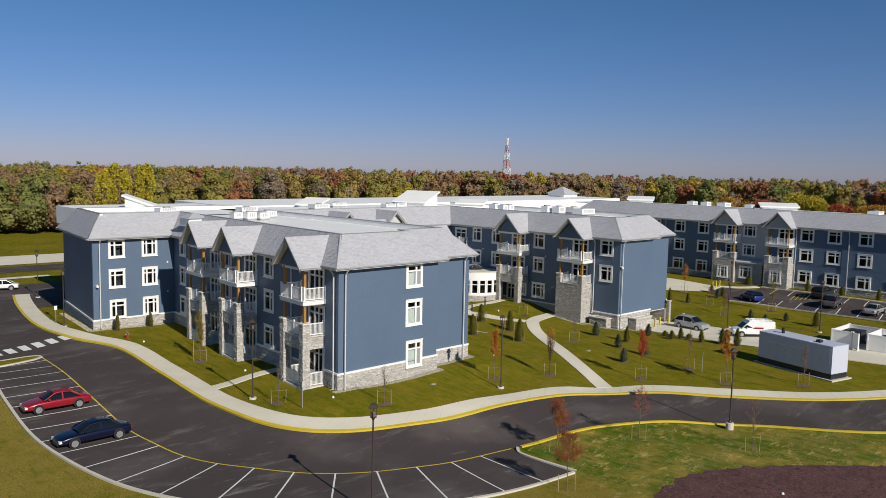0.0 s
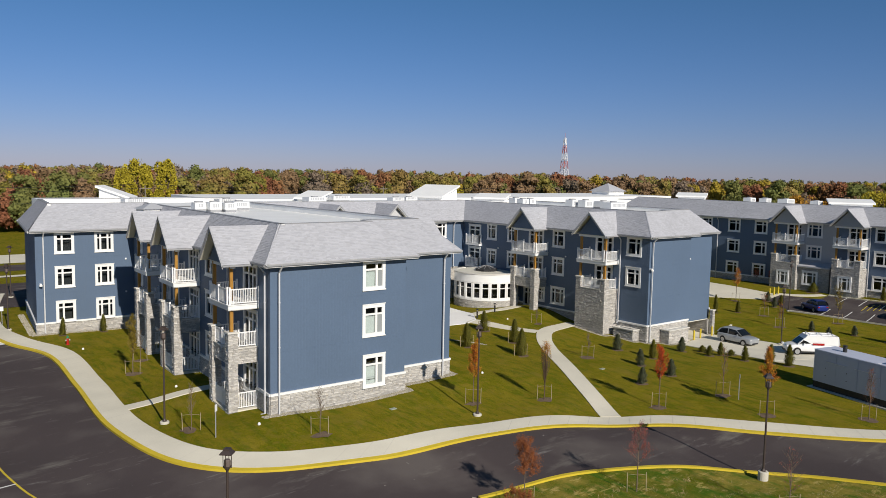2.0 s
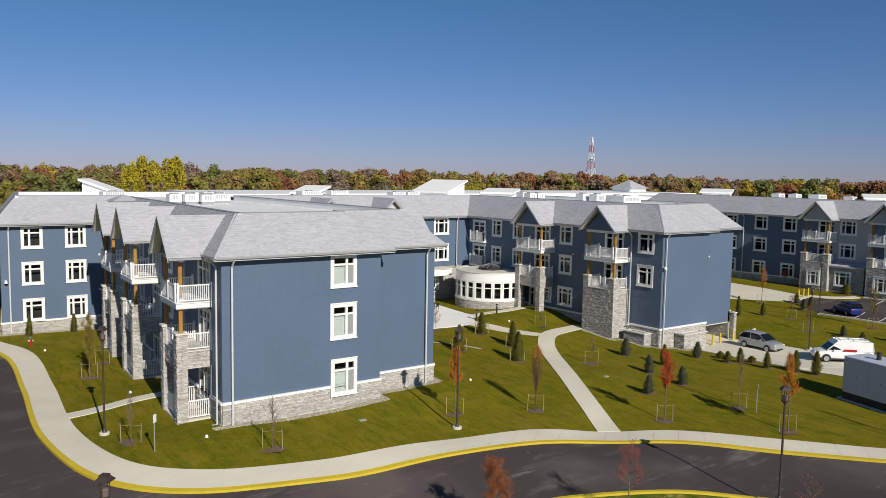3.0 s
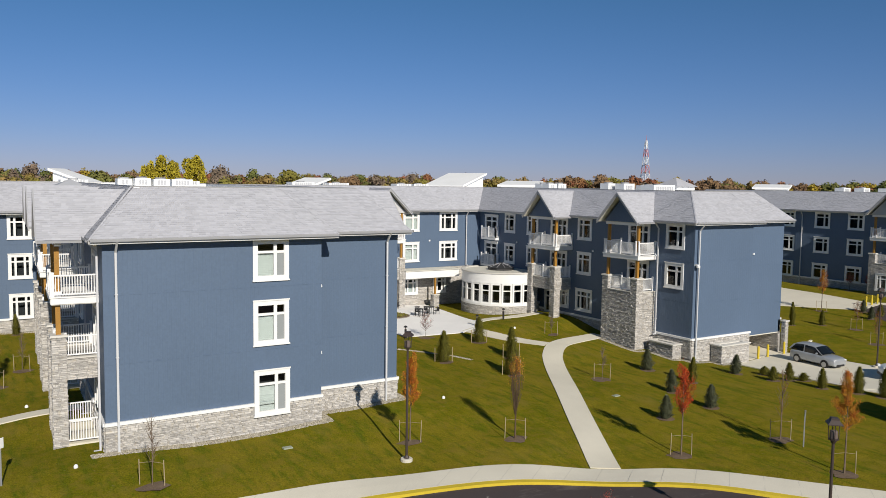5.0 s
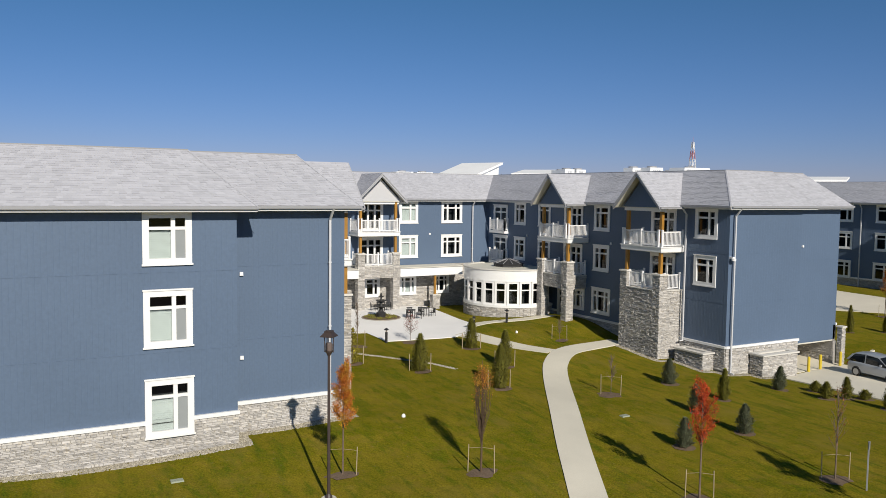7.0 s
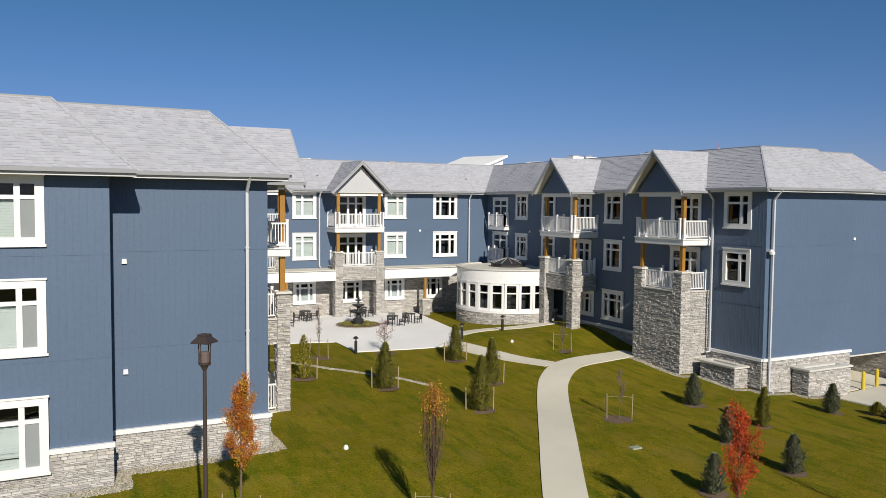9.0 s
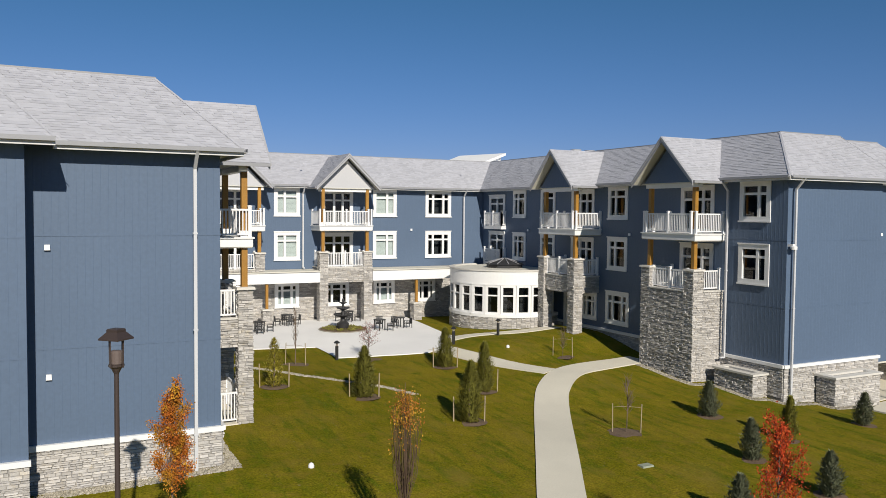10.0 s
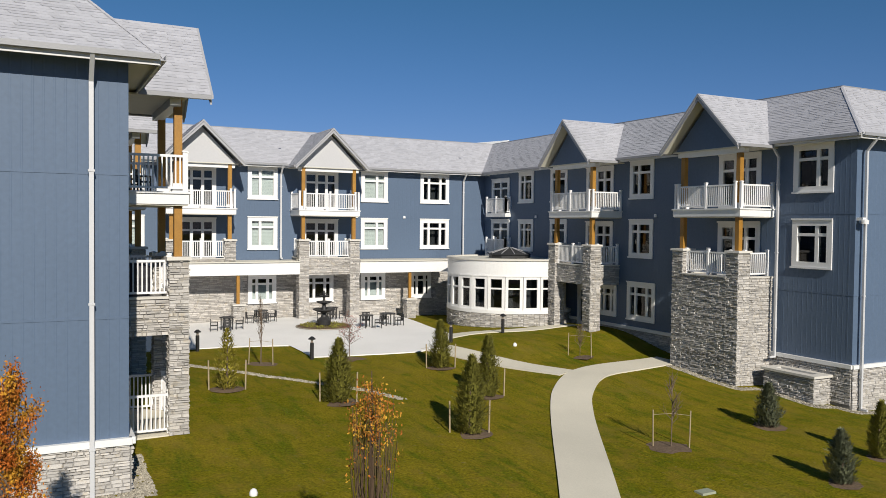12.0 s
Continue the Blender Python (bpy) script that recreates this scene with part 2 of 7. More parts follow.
def child(name, me, parent, m=None, label=""):
    """One mesh object under a thing or a part, at the world pose m."""
    ob = new(name, me)
    ob.parent = parent
    ob.matrix_parent_inverse = world_of(parent).inverted()
    ob.matrix_basis = m or Matrix()
    return tagged(ob, label=label)


def part(name, shape, mat, parent, label="", m=None, smooth=False):
    ob = child(name, shape.mesh(name, mat, smooth, name in ("wall", "stone_base", "stone_wall")), parent, m, label)
    return tagged(ob, kind="stuff") if name in ("stone_cladding", "batten", "shingles") else ob


def thing(name, at, label, category, group="", kind=""):
    ob = new(name)
    ob.empty_display_size = 0.2
    ob.matrix_basis = at if isinstance(at, Matrix) else Matrix.Translation(at)
    return tagged(ob, label, category, group, kind)


def solid(name, shape, mat, label, category="", kind="", group="", smooth=False):
    return tagged(new(name, shape.mesh(name, mat, smooth)), label, category, group, kind)


# ---- the lie of the land ----
LAND = np.array([
    (27.8, 46.4, -1.14), (25.8, 53.4, -0.86), (32.9, 39.5, -1.24), (45.3, 29.8, -1.65), (63.5, 27.8, -1.48), (56.2, 31, -1.2), (72.7, 42, -0.53),
    (79.9, 51.6, -0.48), (86.4, 49.4, -0.83), (62.6, 61.6, 0.61), (35.3, 59.3, -0.22), (40, 58.1, 0.17), (27.2, 77.2, -0.24), (77.9, 66.7, 0.86),
    (84.9, 68, 0.9), (99.8, 41, -1.11), (129, 80, 0.6), (130, 66, 0.6), (129.6, 58, 0.55), (129, 48, 0.55), (129, 40, 0.5), (129, 20, 0.38), (129, 0, 0.38),
    (114, 50, -0.29), (114, 30, -0.39), (114, 10, -0.46), (93.3, 52, -1.54), (96, 48.7, -1.57), (97.7, 53.6, -1.83), (96.7, 57.9, -1.74),
    (92.7, 56.8, -1.56), (87.5, 50.7, -1.1), (85, 45, -0.68), (87.5, 41.7, -0.63), (87.7, 38.2, -0.6), (105, 54, -0.53), (105, 49.8, -0.78),
    (105, 60, -0.24), (92.2, 45.5, -1.16), (83.6, 50.4, -0.58), (95.7, 46.1, -1.47), (54.4, 43.7, -0.72), (36, 53.9, -0.33), (36.2, 79.2, 0.28),
    (61.1, 43.9, -0.48), (55.9, 46.1, -0.5), (67.8, 38.4, -0.91), (73.9, 50.8, -0.31), (49.8, 47.5, -0.14), (34.8, 84.4, 0.44), (41.1, 49.8, 0.16),
    (53.3, 50.1, 0.15), (58.7, 51.4, 0.32), (83.5, 56.9, -0.39), (83.5, 60.9, -0.02), (60.2, 55.9, 0.44), (71.1, 75.7, 0.6), (60.9, 50.8, 0.05),
    (46.5, 34.9, -1.68), (63.2, 39.2, -1.24), (76.5, 60, 0.25)])


def lift(x, y):
    """The ground's height."""
    w = 1 / ((x - LAND[:, 0]) ** 2 + (y - LAND[:, 1]) ** 2 + 6) ** 1.5
    return float((w * LAND[:, 2]).sum() / w.sum())


def far_lift(x, y):
    """The ground's height, falling away gently in the distance."""
    return lift(x, y) - 0.015 * max(0.0, math.hypot(x - 60, y - 50) - 420)


def curve(points, step=1.0):
    """A smooth line through a few points, as evenly spaced points."""
    p = [Vector(q) for q in points]
    p = [2 * p[0] - p[1], *p, 2 * p[-1] - p[-2]]
    out = []
    for a, b, c, d in zip(p, p[1:], p[2:], p[3:]):
        n = max(2, int((c - b).length / step))
        for i in range(n):
            t = i / n
            out.append(0.5 * (2 * b + (c - a) * t + (2 * a - 5 * b + 4 * c - d) * t * t + (3 * b - a - 3 * c + d) * t ** 3))
    return out + [p[-2]]


def resample(line, n):
    """n points spread evenly along a line."""
    d = [0.0]
    for a, b in zip(line, line[1:]):
        d.append(d[-1] + (b - a).length)
    t = np.linspace(0, d[-1], n)
    return [Vector(q) for q in zip(np.interp(t, d, [a.x for a in line]), np.interp(t, d, [a.y for a in line]))]


def beside(line, d):
    """The line moved d metres to its left."""
    out = []
    for i, q in enumerate(line):
        w = (line[min(i + 1, len(line) - 1)] - line[max(i - 1, 0)]).normalized()
        out.append(q + d * Vector((-w.y, w.x)))
    return out


def ribbon(left, right, dz, across=1, deep=0.0):
    """A strip that follows the ground between two lines of equally many points; deep: the depth of its sides."""
    s, n, rows = Shape(), len(left), across + 1
    v = []
    for a, b in zip(left, right):
        for j in range(rows):
            q = a.lerp(b, j / across)
            v.append((q.x, q.y, lift(q.x, q.y) + dz))
    f = [(i * rows + j, i * rows + j + 1, (i + 1) * rows + j + 1, (i + 1) * rows + j) for i in range(n - 1) for j in range(across)]
    if deep:
        k = len(v)
        for i in range(n):
            for j in (0, across):
                x, y, z = v[i * rows + j]
                v.append((x, y, z - deep))
        for i in range(n - 1):
            f.append((i * rows, (i + 1) * rows, k + 2 * i + 2, k + 2 * i))
            f.append((i * rows + across, k + 2 * i + 1, k + 2 * i + 3, (i + 1) * rows + across))
        f.append((0, k, k + 1, across))
    s.add(v, f)
    return s


def plate(corners, dz, step=2.0, deep=0.0):
    """A four-cornered patch that follows the ground."""
    a, b, c, d = (Vector(q) for q in corners)
    n = max(2, int(max((b - a).length, (c - d).length) / step) + 1)
    m = max(1, int(max((d - a).length, (c - b).length) / step))
    return ribbon([a.lerp(b, i / (n - 1)) for i in range(n)], [d.lerp(c, i / (n - 1)) for i in range(n)], dz, m, deep)

# ---- ground, roads, paths ----
def spread(a, b, step, far, grow=1.35):
    mid = list(np.arange(a, b + 0.1, step))
    lo, hi, s = [a], [b], step
    while hi[-1] < far:
        s *= grow
        hi.append(hi[-1] + s)
        lo.append(lo[-1] - s)
    return lo[:0:-1] + mid + hi[1:]


xs, ys = spread(-6, 150, 1.0, 4200), spread(-4, 150, 1.0, 4200)
lawn = Shape()
lawn.add([(x, y, far_lift(x, y)) for y in ys for x in xs],
         [(j * len(xs) + i, j * len(xs) + i + 1, (j + 1) * len(xs) + i + 1, (j + 1) * len(xs) + i)
          for j in range(len(ys) - 1) for i in range(len(xs) - 1)])
solid("ground", lawn, GRASS, "mown autumn lawn with yellowish and brown patches", "lawn", "structure", smooth=True)

KERB_NORTH = curve([(37.56, 123.96), (33.62, 107.88), (31, 91.88), (31.44, 83.21), (33.69, 75.62), (33.37, 65.78), (32.65, 55.33), (33.99, 47.34), (38.01, 42.98),
                    (43.99, 41.15), (51.24, 40.37), (58.08, 38.8), (63.95, 35.78), (68.97, 30.17), (74.36, 23.73), (81.85, 18.78), (95.03, 12.82), (120.21, 3.31)], 0.8)
ROAD_SOUTH = curve([(27.6, 78.2), (27.27, 71.33), (26.38, 59.11), (26.3, 51.04), (28.3, 44.38), (32.91, 38.8), (38.67, 35.63), (45.94, 35.14),
                    (52.97, 33.49), (58.93, 30.69), (64.19, 25.81), (69.22, 17.69), (79.87, 9.36), (110.12, -3.96)], 0.8)
PARK_OUT = curve([(22.63, 76.08), (21.22, 64.99), (20.63, 54.4), (22.05, 44.83), (25.62, 37.83), (30.63, 32.97), (37.42, 30.22), (45.72, 29.51)], 0.8)


def between(line, near0, near1):
    """The stretch of a line from the point nearest to one place to that nearest to another."""
    i = min(range(len(line)), key=lambda k: (line[k] - Vector(near0)).length)
    j = min(range(len(line)), key=lambda k: (line[k] - Vector(near1)).length)
    return line[i:j + 1]


north_part = between(KERB_NORTH, (32.33, 80.26), (120.21, 3.31))
n_road = 220
solid("road", ribbon(resample(north_part, n_road), resample(ROAD_SOUTH, n_road), 0.05, 10), ASPHALT,
      "dark asphalt drive that curves round the building", "road", "structure")
park_line = between(ROAD_SOUTH, (27.6, 78.2), (45.94, 35.14))
solid("road_parking", ribbon(resample(park_line, 60), resample(PARK_OUT, 60), 0.054, 6), ASPHALT,
      "asphalt parking bays along the curved drive", "parking lot", "structure")
north_bit = between(KERB_NORTH, (37.56, 123.96), (33.4, 76.9))
solid("road_junction", ribbon(north_bit, [Vector((q.x - 75 + 0.2 * (q.y - 80), q.y - 2)) for q in north_bit], 0.03, 60), ASPHALT,
      "asphalt junction beyond the zebra crossing", "road", "structure")
solid("road_lot", plate([(-60, 104), (44, 104), (50, 126), (-60, 126)], 0.042, 2), ASPHALT, "asphalt parking lot near the highway", "parking lot", "structure")
solid("road_highway", plate([(-330, 141), (440, 141), (440, 149), (-330, 149)], 0.03, 15), ASPHALT, "two-lane asphalt highway", "road", "structure")
solid("road_shoulder", plate([(-330, 152), (440, 152), (440, 166), (-330, 166)], 0.03, 15), CONCRETE, "pale concrete carriageway of the highway", "road", "structure")
solid("pavement_highway", plate([(-300, 133), (46, 133), (46, 135), (-300, 135)], 0.08, 5), CONCRETE, "narrow concrete footway beside the highway", "footway", "structure")

walk_kerb = between(KERB_NORTH, (35.6, 115.99), (120.21, 3.31))
solid("kerb_1", ribbon(beside(walk_kerb, 0.02), beside(walk_kerb, 0.34), 0.17, 1, 0.3), YELLOW, "kerb painted yellow along the drive", "kerb", "structure")
solid("pavement", ribbon(beside(walk_kerb, 0.344), beside(walk_kerb, 2.1), 0.175, 2, 0.3), CONCRETE, "pale concrete footway along the drive", "footway", "structure")
joints = Shape()
along = resample(beside(walk_kerb, 0.36), 110)
far_side = resample(beside(walk_kerb, 2.09), 110)
for a, b in zip(along, far_side):
    t = Vector((-(b - a).y, (b - a).x)).normalized() * 0.012
    joints.add([(q.x, q.y, lift(q.x, q.y) + 0.18) for q in (a - t, a + t, b + t, b - t)], [(0, 1, 2, 3)])
solid("pavement_joint", joints, KERB, "dark joints between the footway slabs", "joint", "structure")

south_kerb = between(ROAD_SOUTH, (46.35, 35.1), (110.12, -3.96))
solid("kerb_2", ribbon(beside(south_kerb, -0.02), beside(south_kerb, -0.26), 0.15, 1, 0.25), YELLOW, "yellow painted kerb of the grass verge", "kerb", "structure")
isl = curve([(46.35, 35.05), (45.63, 34.29), (45.49, 33.03), (45.62, 31.24), (45.87, 29.41)], 0.4)
solid("kerb_3", ribbon(beside(isl, 0.02), beside(isl, 0.24), 0.15, 1, 0.25), KERB, "pale concrete kerb of the grass island", "kerb", "structure")
solid("kerb_4", ribbon(beside(PARK_OUT, -0.02), beside(PARK_OUT, -0.24), 0.15, 1, 0.25), KERB, "pale concrete kerb behind the parking bays", "kerb", "structure")
isl2 = curve([(13.67, 78.57), (21.64, 78.22), (26.49, 78.75), (27.6, 78.1), (26.9, 77.16), (22.63, 75.98), (13.65, 74.47)], 0.4)
solid("kerb_5", ribbon(isl2, beside(isl2, -0.24), 0.16, 1, 0.25), KERB, "pale rounded kerb of a grass island", "kerb", "structure")
isl2_in = beside(isl2, -0.25)
solid("ground_island", ribbon(isl2_in[:len(isl2_in) // 2], isl2_in[::-1][:len(isl2_in) // 2], 0.14, 3), GRASS, "small grass island between kerbs", "lawn", "structure")

# painted lines
edge = beside(park_line, -0.06)
solid("trim_yellow_line", ribbon(beside(park_line, 0.06), edge, 0.062), YELLOW, "thin yellow line along the parking bays", "road marking", "structure")
inner, outer = resample(park_line, 400), resample(PARK_OUT, 400)
arc = [0.0]
for a, b in zip(inner, inner[1:]):
    arc.append(arc[-1] + (b - a).length)
at_line = min(range(400), key=lambda q: (inner[q] - Vector((33.03, 38.73))).length)
STALL_FROM = arc[at_line] % 2.66
for k in range(24):
    d = STALL_FROM + 2.66 * k
    if d > arc[-1] - 1.0:
        break
    i = min(range(400), key=lambda q: abs(arc[q] - d))
    w = Vector((-(inner[min(i + 1, 399)] - inner[max(i - 1, 0)]).y, (inner[min(i + 1, 399)] - inner[max(i - 1, 0)]).x)).normalized()
    a = inner[i]
    b = min(outer, key=lambda q: abs((q - a).normalized().dot(w)) * -1)
    t = Vector((-(b - a).y, (b - a).x)).normalized() * 0.055
    n = 6
    s = ribbon([(a + t).lerp(b + t, j / n) for j in range(n + 1)], [(a - t).lerp(b - t, j / n) for j in range(n + 1)], 0.066)
    tagged(new("bay_line", s.mesh("bay_line", LINE)), "white painted line between parking bays", "road marking", "parking bay lines", "structure")
for k in range(6):
    a = Vector((24.24 + 1.35 * k, 80.48 + 0.3 * k))
    s = plate([a, a + Vector((0.8, 0.1)), a + Vector((0.65, 1.9)), a + Vector((-0.15, 1.8))], 0.066, 1.0)
    tagged(new("zebra_bar", s.mesh("zebra_bar", LINE)), "white bar of a zebra crossing", "road marking", "zebra crossing bars", "structure")

# lawn paths and patio
main_path = curve([(63.3, 39.3), (66.5, 44.6), (69.6, 49.4), (73.6, 55.5), (75.4, 57.8), (77.7, 59.8), (80.5, 61.1), (84.2, 61.9)], 0.6)
solid("path_1", ribbon(beside(main_path, 0.77), beside(main_path, -0.77), 0.05, 2, 0.2), CONCRETE, "curving pale concrete garden path", "path", "structure")
side_path = curve([(76.7, 60.1), (75.7, 61.9), (74.9, 63.5), (74.2, 65.3), (73.7, 67.2)], 0.6)
solid("path_2", ribbon(beside(side_path, 0.7), beside(side_path, -0.7), 0.045, 2, 0.2), CONCRETE, "short concrete path to the patio", "path", "structure")
door_path = curve([(75.2, 69.0), (77.2, 69.7), (80, 70.1), (84.3, 70.35)], 0.6)
solid("path_3", ribbon(beside(door_path, 0.6), beside(door_path, -0.6), 0.042, 2, 0.2), CONCRETE, "concrete path along the rotunda to a door", "path", "structure")
west_path = curve([(34.53, 58.37), (37.76, 58.82), (42, 59.35)], 0.6)
solid("path_4", ribbon(beside(west_path, 0.55), beside(west_path, -0.55), 0.05, 2, 0.2), CONCRETE, "concrete path to a side entrance", "path", "structure")
patio_front = [Vector(q) for q in ((59.4, 73.3), (64.5, 72.1), (67.87, 70.85), (67.78, 67.65), (70.3, 67.2), (72.8, 66.5), (74.3, 66.9), (76.3, 69.8))]
patio_front = [a.lerp(b, k / 6) for a, b in zip(patio_front, patio_front[1:]) for k in range(6)] + [patio_front[-1]]
solid("patio", ribbon(patio_front, resample([Vector((59.45, 82.4)), Vector((78.6, 82.4))], len(patio_front)), 0.05, 8, 0.2), PATIO, "bright concrete patio in the courtyard", "patio", "structure")
solid("road_service", plate([(88.91, 51.78), (98.86, 54.16), (99.33, 45.29), (88.75, 43.9)], 0.05, 1.0, 0.1), CONCRETE, "concrete service drive", "drive", "structure")
solid("road_service_end", plate([(88.75, 43.9), (99.33, 45.29), (99.9, 38.5), (88.46, 40.83)], 0.045, 1.0, 0.1), CONCRETE, "concrete service drive", "drive", "structure")
solid("floor_bay", plate([(90.83, 61.15), (98.79, 61.16), (98.86, 54.16), (91.59, 52.7)], 0.05, 1.0, 0.1), CONCRETE, "concrete floor of the covered loading bay", "floor", "structure")
solid("road_service_yard", plate([(88.46, 40.83), (99.9, 38.5), (104.5, 15), (93.0, 20.5)], 0.033, 1.5, 0.1), CONCRETE, "concrete service yard beside the enclosure", "drive", "structure")
solid("road_far_lot", plate([(115.3, 53.3), (127.2, 54.3), (127.8, 1.4), (117.6, 1.2)], 0.03, 2), ASPHALT, "asphalt parking lot before the far wing", "parking lot", "structure")
solid("road_far_lot_entry", plate([(115.35, 53.25), (119.95, 59.0), (123.3, 59.05), (124.2, 54.1)], 0.034, 1.5), ASPHALT, "asphalt way from the lot to the pale apron", "road", "structure")
solid("kerb_6", plate([(127.25, 54.4), (127.6, 54.4), (128.2, 0), (127.85, 0)], 0.15, 2, 0.2), KERB, "concrete kerb of the far lot", "kerb", "structure")
solid("kerb_7", plate([(114.95, 53.3), (115.28, 53.3), (117.58, 0), (117.25, 0)], 0.15, 2, 0.2), KERB, "concrete kerb of the far lot", "kerb", "structure")
solid("path_5", plate([(113.4, 70.6), (125.6, 73.6), (123.3, 59.1), (119.9, 59.05)], 0.04, 1.5, 0.1), CONCRETE, "pale concrete apron beside the lawn", "path", "structure")
lot_path = curve([(123.5, 59.8), (124.3, 57.6), (125.6, 56.0), (127.4, 55.0)], 0.6)
solid("path_6", ribbon(beside(lot_path, 0.55), beside(lot_path, -0.55), 0.06, 2, 0.2), CONCRETE, "short pale footway round the lot's corner", "path", "structure")
for k in range(17):
    y = 51.5 - 2.68 * k
    for a, b in (((123.2, y - 0.4), (127.3, y + 0.25)), ((115.5 + 0.045 * (51.5 - y), y - 1.9), (120.1 + 0.045 * (51.5 - y), y - 1.0))):
        s = plate([a, b, (b[0], b[1] + 0.13), (a[0], a[1] + 0.13)], 0.047, 2)
        tagged(new("bay_line", s.mesh("bay_line", LINE)), "white painted line between parking bays", "road marking", "parking bay lines", "structure")
for k in range(5):
    s = plate([(121.3 + 0.35 * k, 47.2 - 0.55 * k), (124.6 + 0.35 * k, 47.75 - 0.55 * k), (124.6 + 0.35 * k, 47.87 - 0.55 * k), (121.3 + 0.35 * k, 47.32 - 0.55 * k)], 0.047, 2)
    tagged(new("hatch_line", s.mesh("hatch_line", YELLOW)), "yellow painted stripe of a hatched area", "road marking", "yellow hatching", "structure")
bed = curve([(39.85, 22.42), (44.39, 23.3), (49.35, 23.82), (52.84, 22.64), (57.11, 19.67), (61.62, 15.3), (65.72, 9.93)], 0.4)
bed = [q + Vector((0.16 * math.sin(2.9 * i) + 0.1 * math.sin(7.7 * i), 0.2 * math.sin(1.7 * i + 1) + 0.12 * math.sin(5.3 * i))) for i, q in enumerate(bed)]
solid("ground_mulch_bed", ribbon(bed, resample(curve([(37, 20), (33, 10), (35, -2), (44, -8), (56, -5), (64, 1), (67, 8)], 1.0), len(bed)), 0.05, 10), RED_MULCH, "red-brown mulch bed at the lawn's edge", "mulch bed", "structure")

verge_in = resample(beside(south_kerb, -0.26), 60)
bed_far = resample(curve([(44.39, 23.3), (49.35, 23.82), (52.84, 22.64), (57.11, 19.67), (61.62, 15.3), (71.83, 4.13), (95, -12)], 1.0), 60)
solid("ground_verge", ribbon(verge_in, bed_far, 0.035, 12), VERGE, "rough patchy verge grass with straw tufts", "verge", "structure")
park_back = beside(PARK_OUT, -0.25)
solid("ground_bank", ribbon(park_back, [q + (q - Vector((34, 50))).normalized() * 16 for q in park_back], 0.03, 12), DRY_GRASS, "dry brownish grass bank behind the bays", "lawn", "structure")
r_straw = random.Random(4)
tufts = Shape()
for _ in range(420):
    k = r_straw.random()
    i = r_straw.randrange(40)
    q = verge_in[i].lerp(bed_far[i], r_straw.uniform(0.12, 0.98))
    cx, cy = q.x + r_straw.gauss(0, 0.5), q.y + r_straw.gauss(0, 0.5)
    for _ in range(r_straw.randrange(8, 30)):
        x, y = cx + r_straw.gauss(0, 0.28), cy + r_straw.gauss(0, 0.12)
        z, a, ln = lift(x, y) + 0.03, r_straw.uniform(0, 6.3), r_straw.uniform(0.08, 0.22)
        tufts.add([(x - 0.015, y, z), (x + 0.015, y, z), (x + ln * math.cos(a), y + ln * math.sin(a), z + ln * r_straw.uniform(0.15, 0.6))], [(0, 1, 2)])
tagged(solid("straw_tufts", tufts, STRAW, "dry straw tufts lying in the verge grass", "straw"), kind="stuff")

# ---- building kit ----
EAVE, RIDGE, SETBACK, OVER = 10.27, 12.66, 2.2, 0.6
END_SET, FLAT = 2.15, 12.15
rng = random.Random(7)


def face(x, y, angle):
    """A wall's frame: local x runs to the right of someone who stands before it, y into the wall."""
    return pose(x, y, 0, 0, 0, angle)


def wall(m, u0, u1, z0, z1, holes, thick=0.3):
    """A wall with through openings (u0, u1, z0, z1)."""
    s = Shape()
    us = sorted({u0, u1, *[min(max(h[i], u0), u1) for h in holes for i in (0, 1)]})
    zs = sorted({z0, z1, *[min(max(h[i], z0), z1) for h in holes for i in (2, 3)]})

    def open_at(u, z):
        return any(h[0] < u < h[1] and h[2] < z < h[3] for h in holes)
    for a, b in zip(us, us[1:]):
        for c, d in zip(zs, zs[1:]):
            if not open_at((a + b) / 2, (c + d) / 2):
                s.add([(a, 0, c), (b, 0, c), (b, 0, d), (a, 0, d)], [(0, 1, 2, 3)], m)
                s.add([(a, thick, c), (b, thick, c), (b, thick, d), (a, thick, d)], [(3, 2, 1, 0)], m)
    for a, b, c, d in holes:
        c, d = max(c, z0), min(d, z1)
        if d > c:
            s.add([(a, 0, c), (b, 0, c), (b, 0, d), (a, 0, d), (a, thick, c), (b, thick, c), (b, thick, d), (a, thick, d)],
                  [(0, 4, 5, 1), (1, 5, 6, 2), (2, 6, 7, 3), (3, 7, 4, 0)], m)
    s.add([(u0, 0, z0), (u0, thick, z0), (u0, thick, z1), (u0, 0, z1)], [(0, 3, 2, 1)], m)
    s.add([(u1, 0, z0), (u1, thick, z0), (u1, thick, z1), (u1, 0, z1)], [(0, 1, 2, 3)], m)
    s.add([(u0, 0, z1), (u1, 0, z1), (u1, thick, z1), (u0, thick, z1)], [(0, 1, 2, 3)], m)
    return s


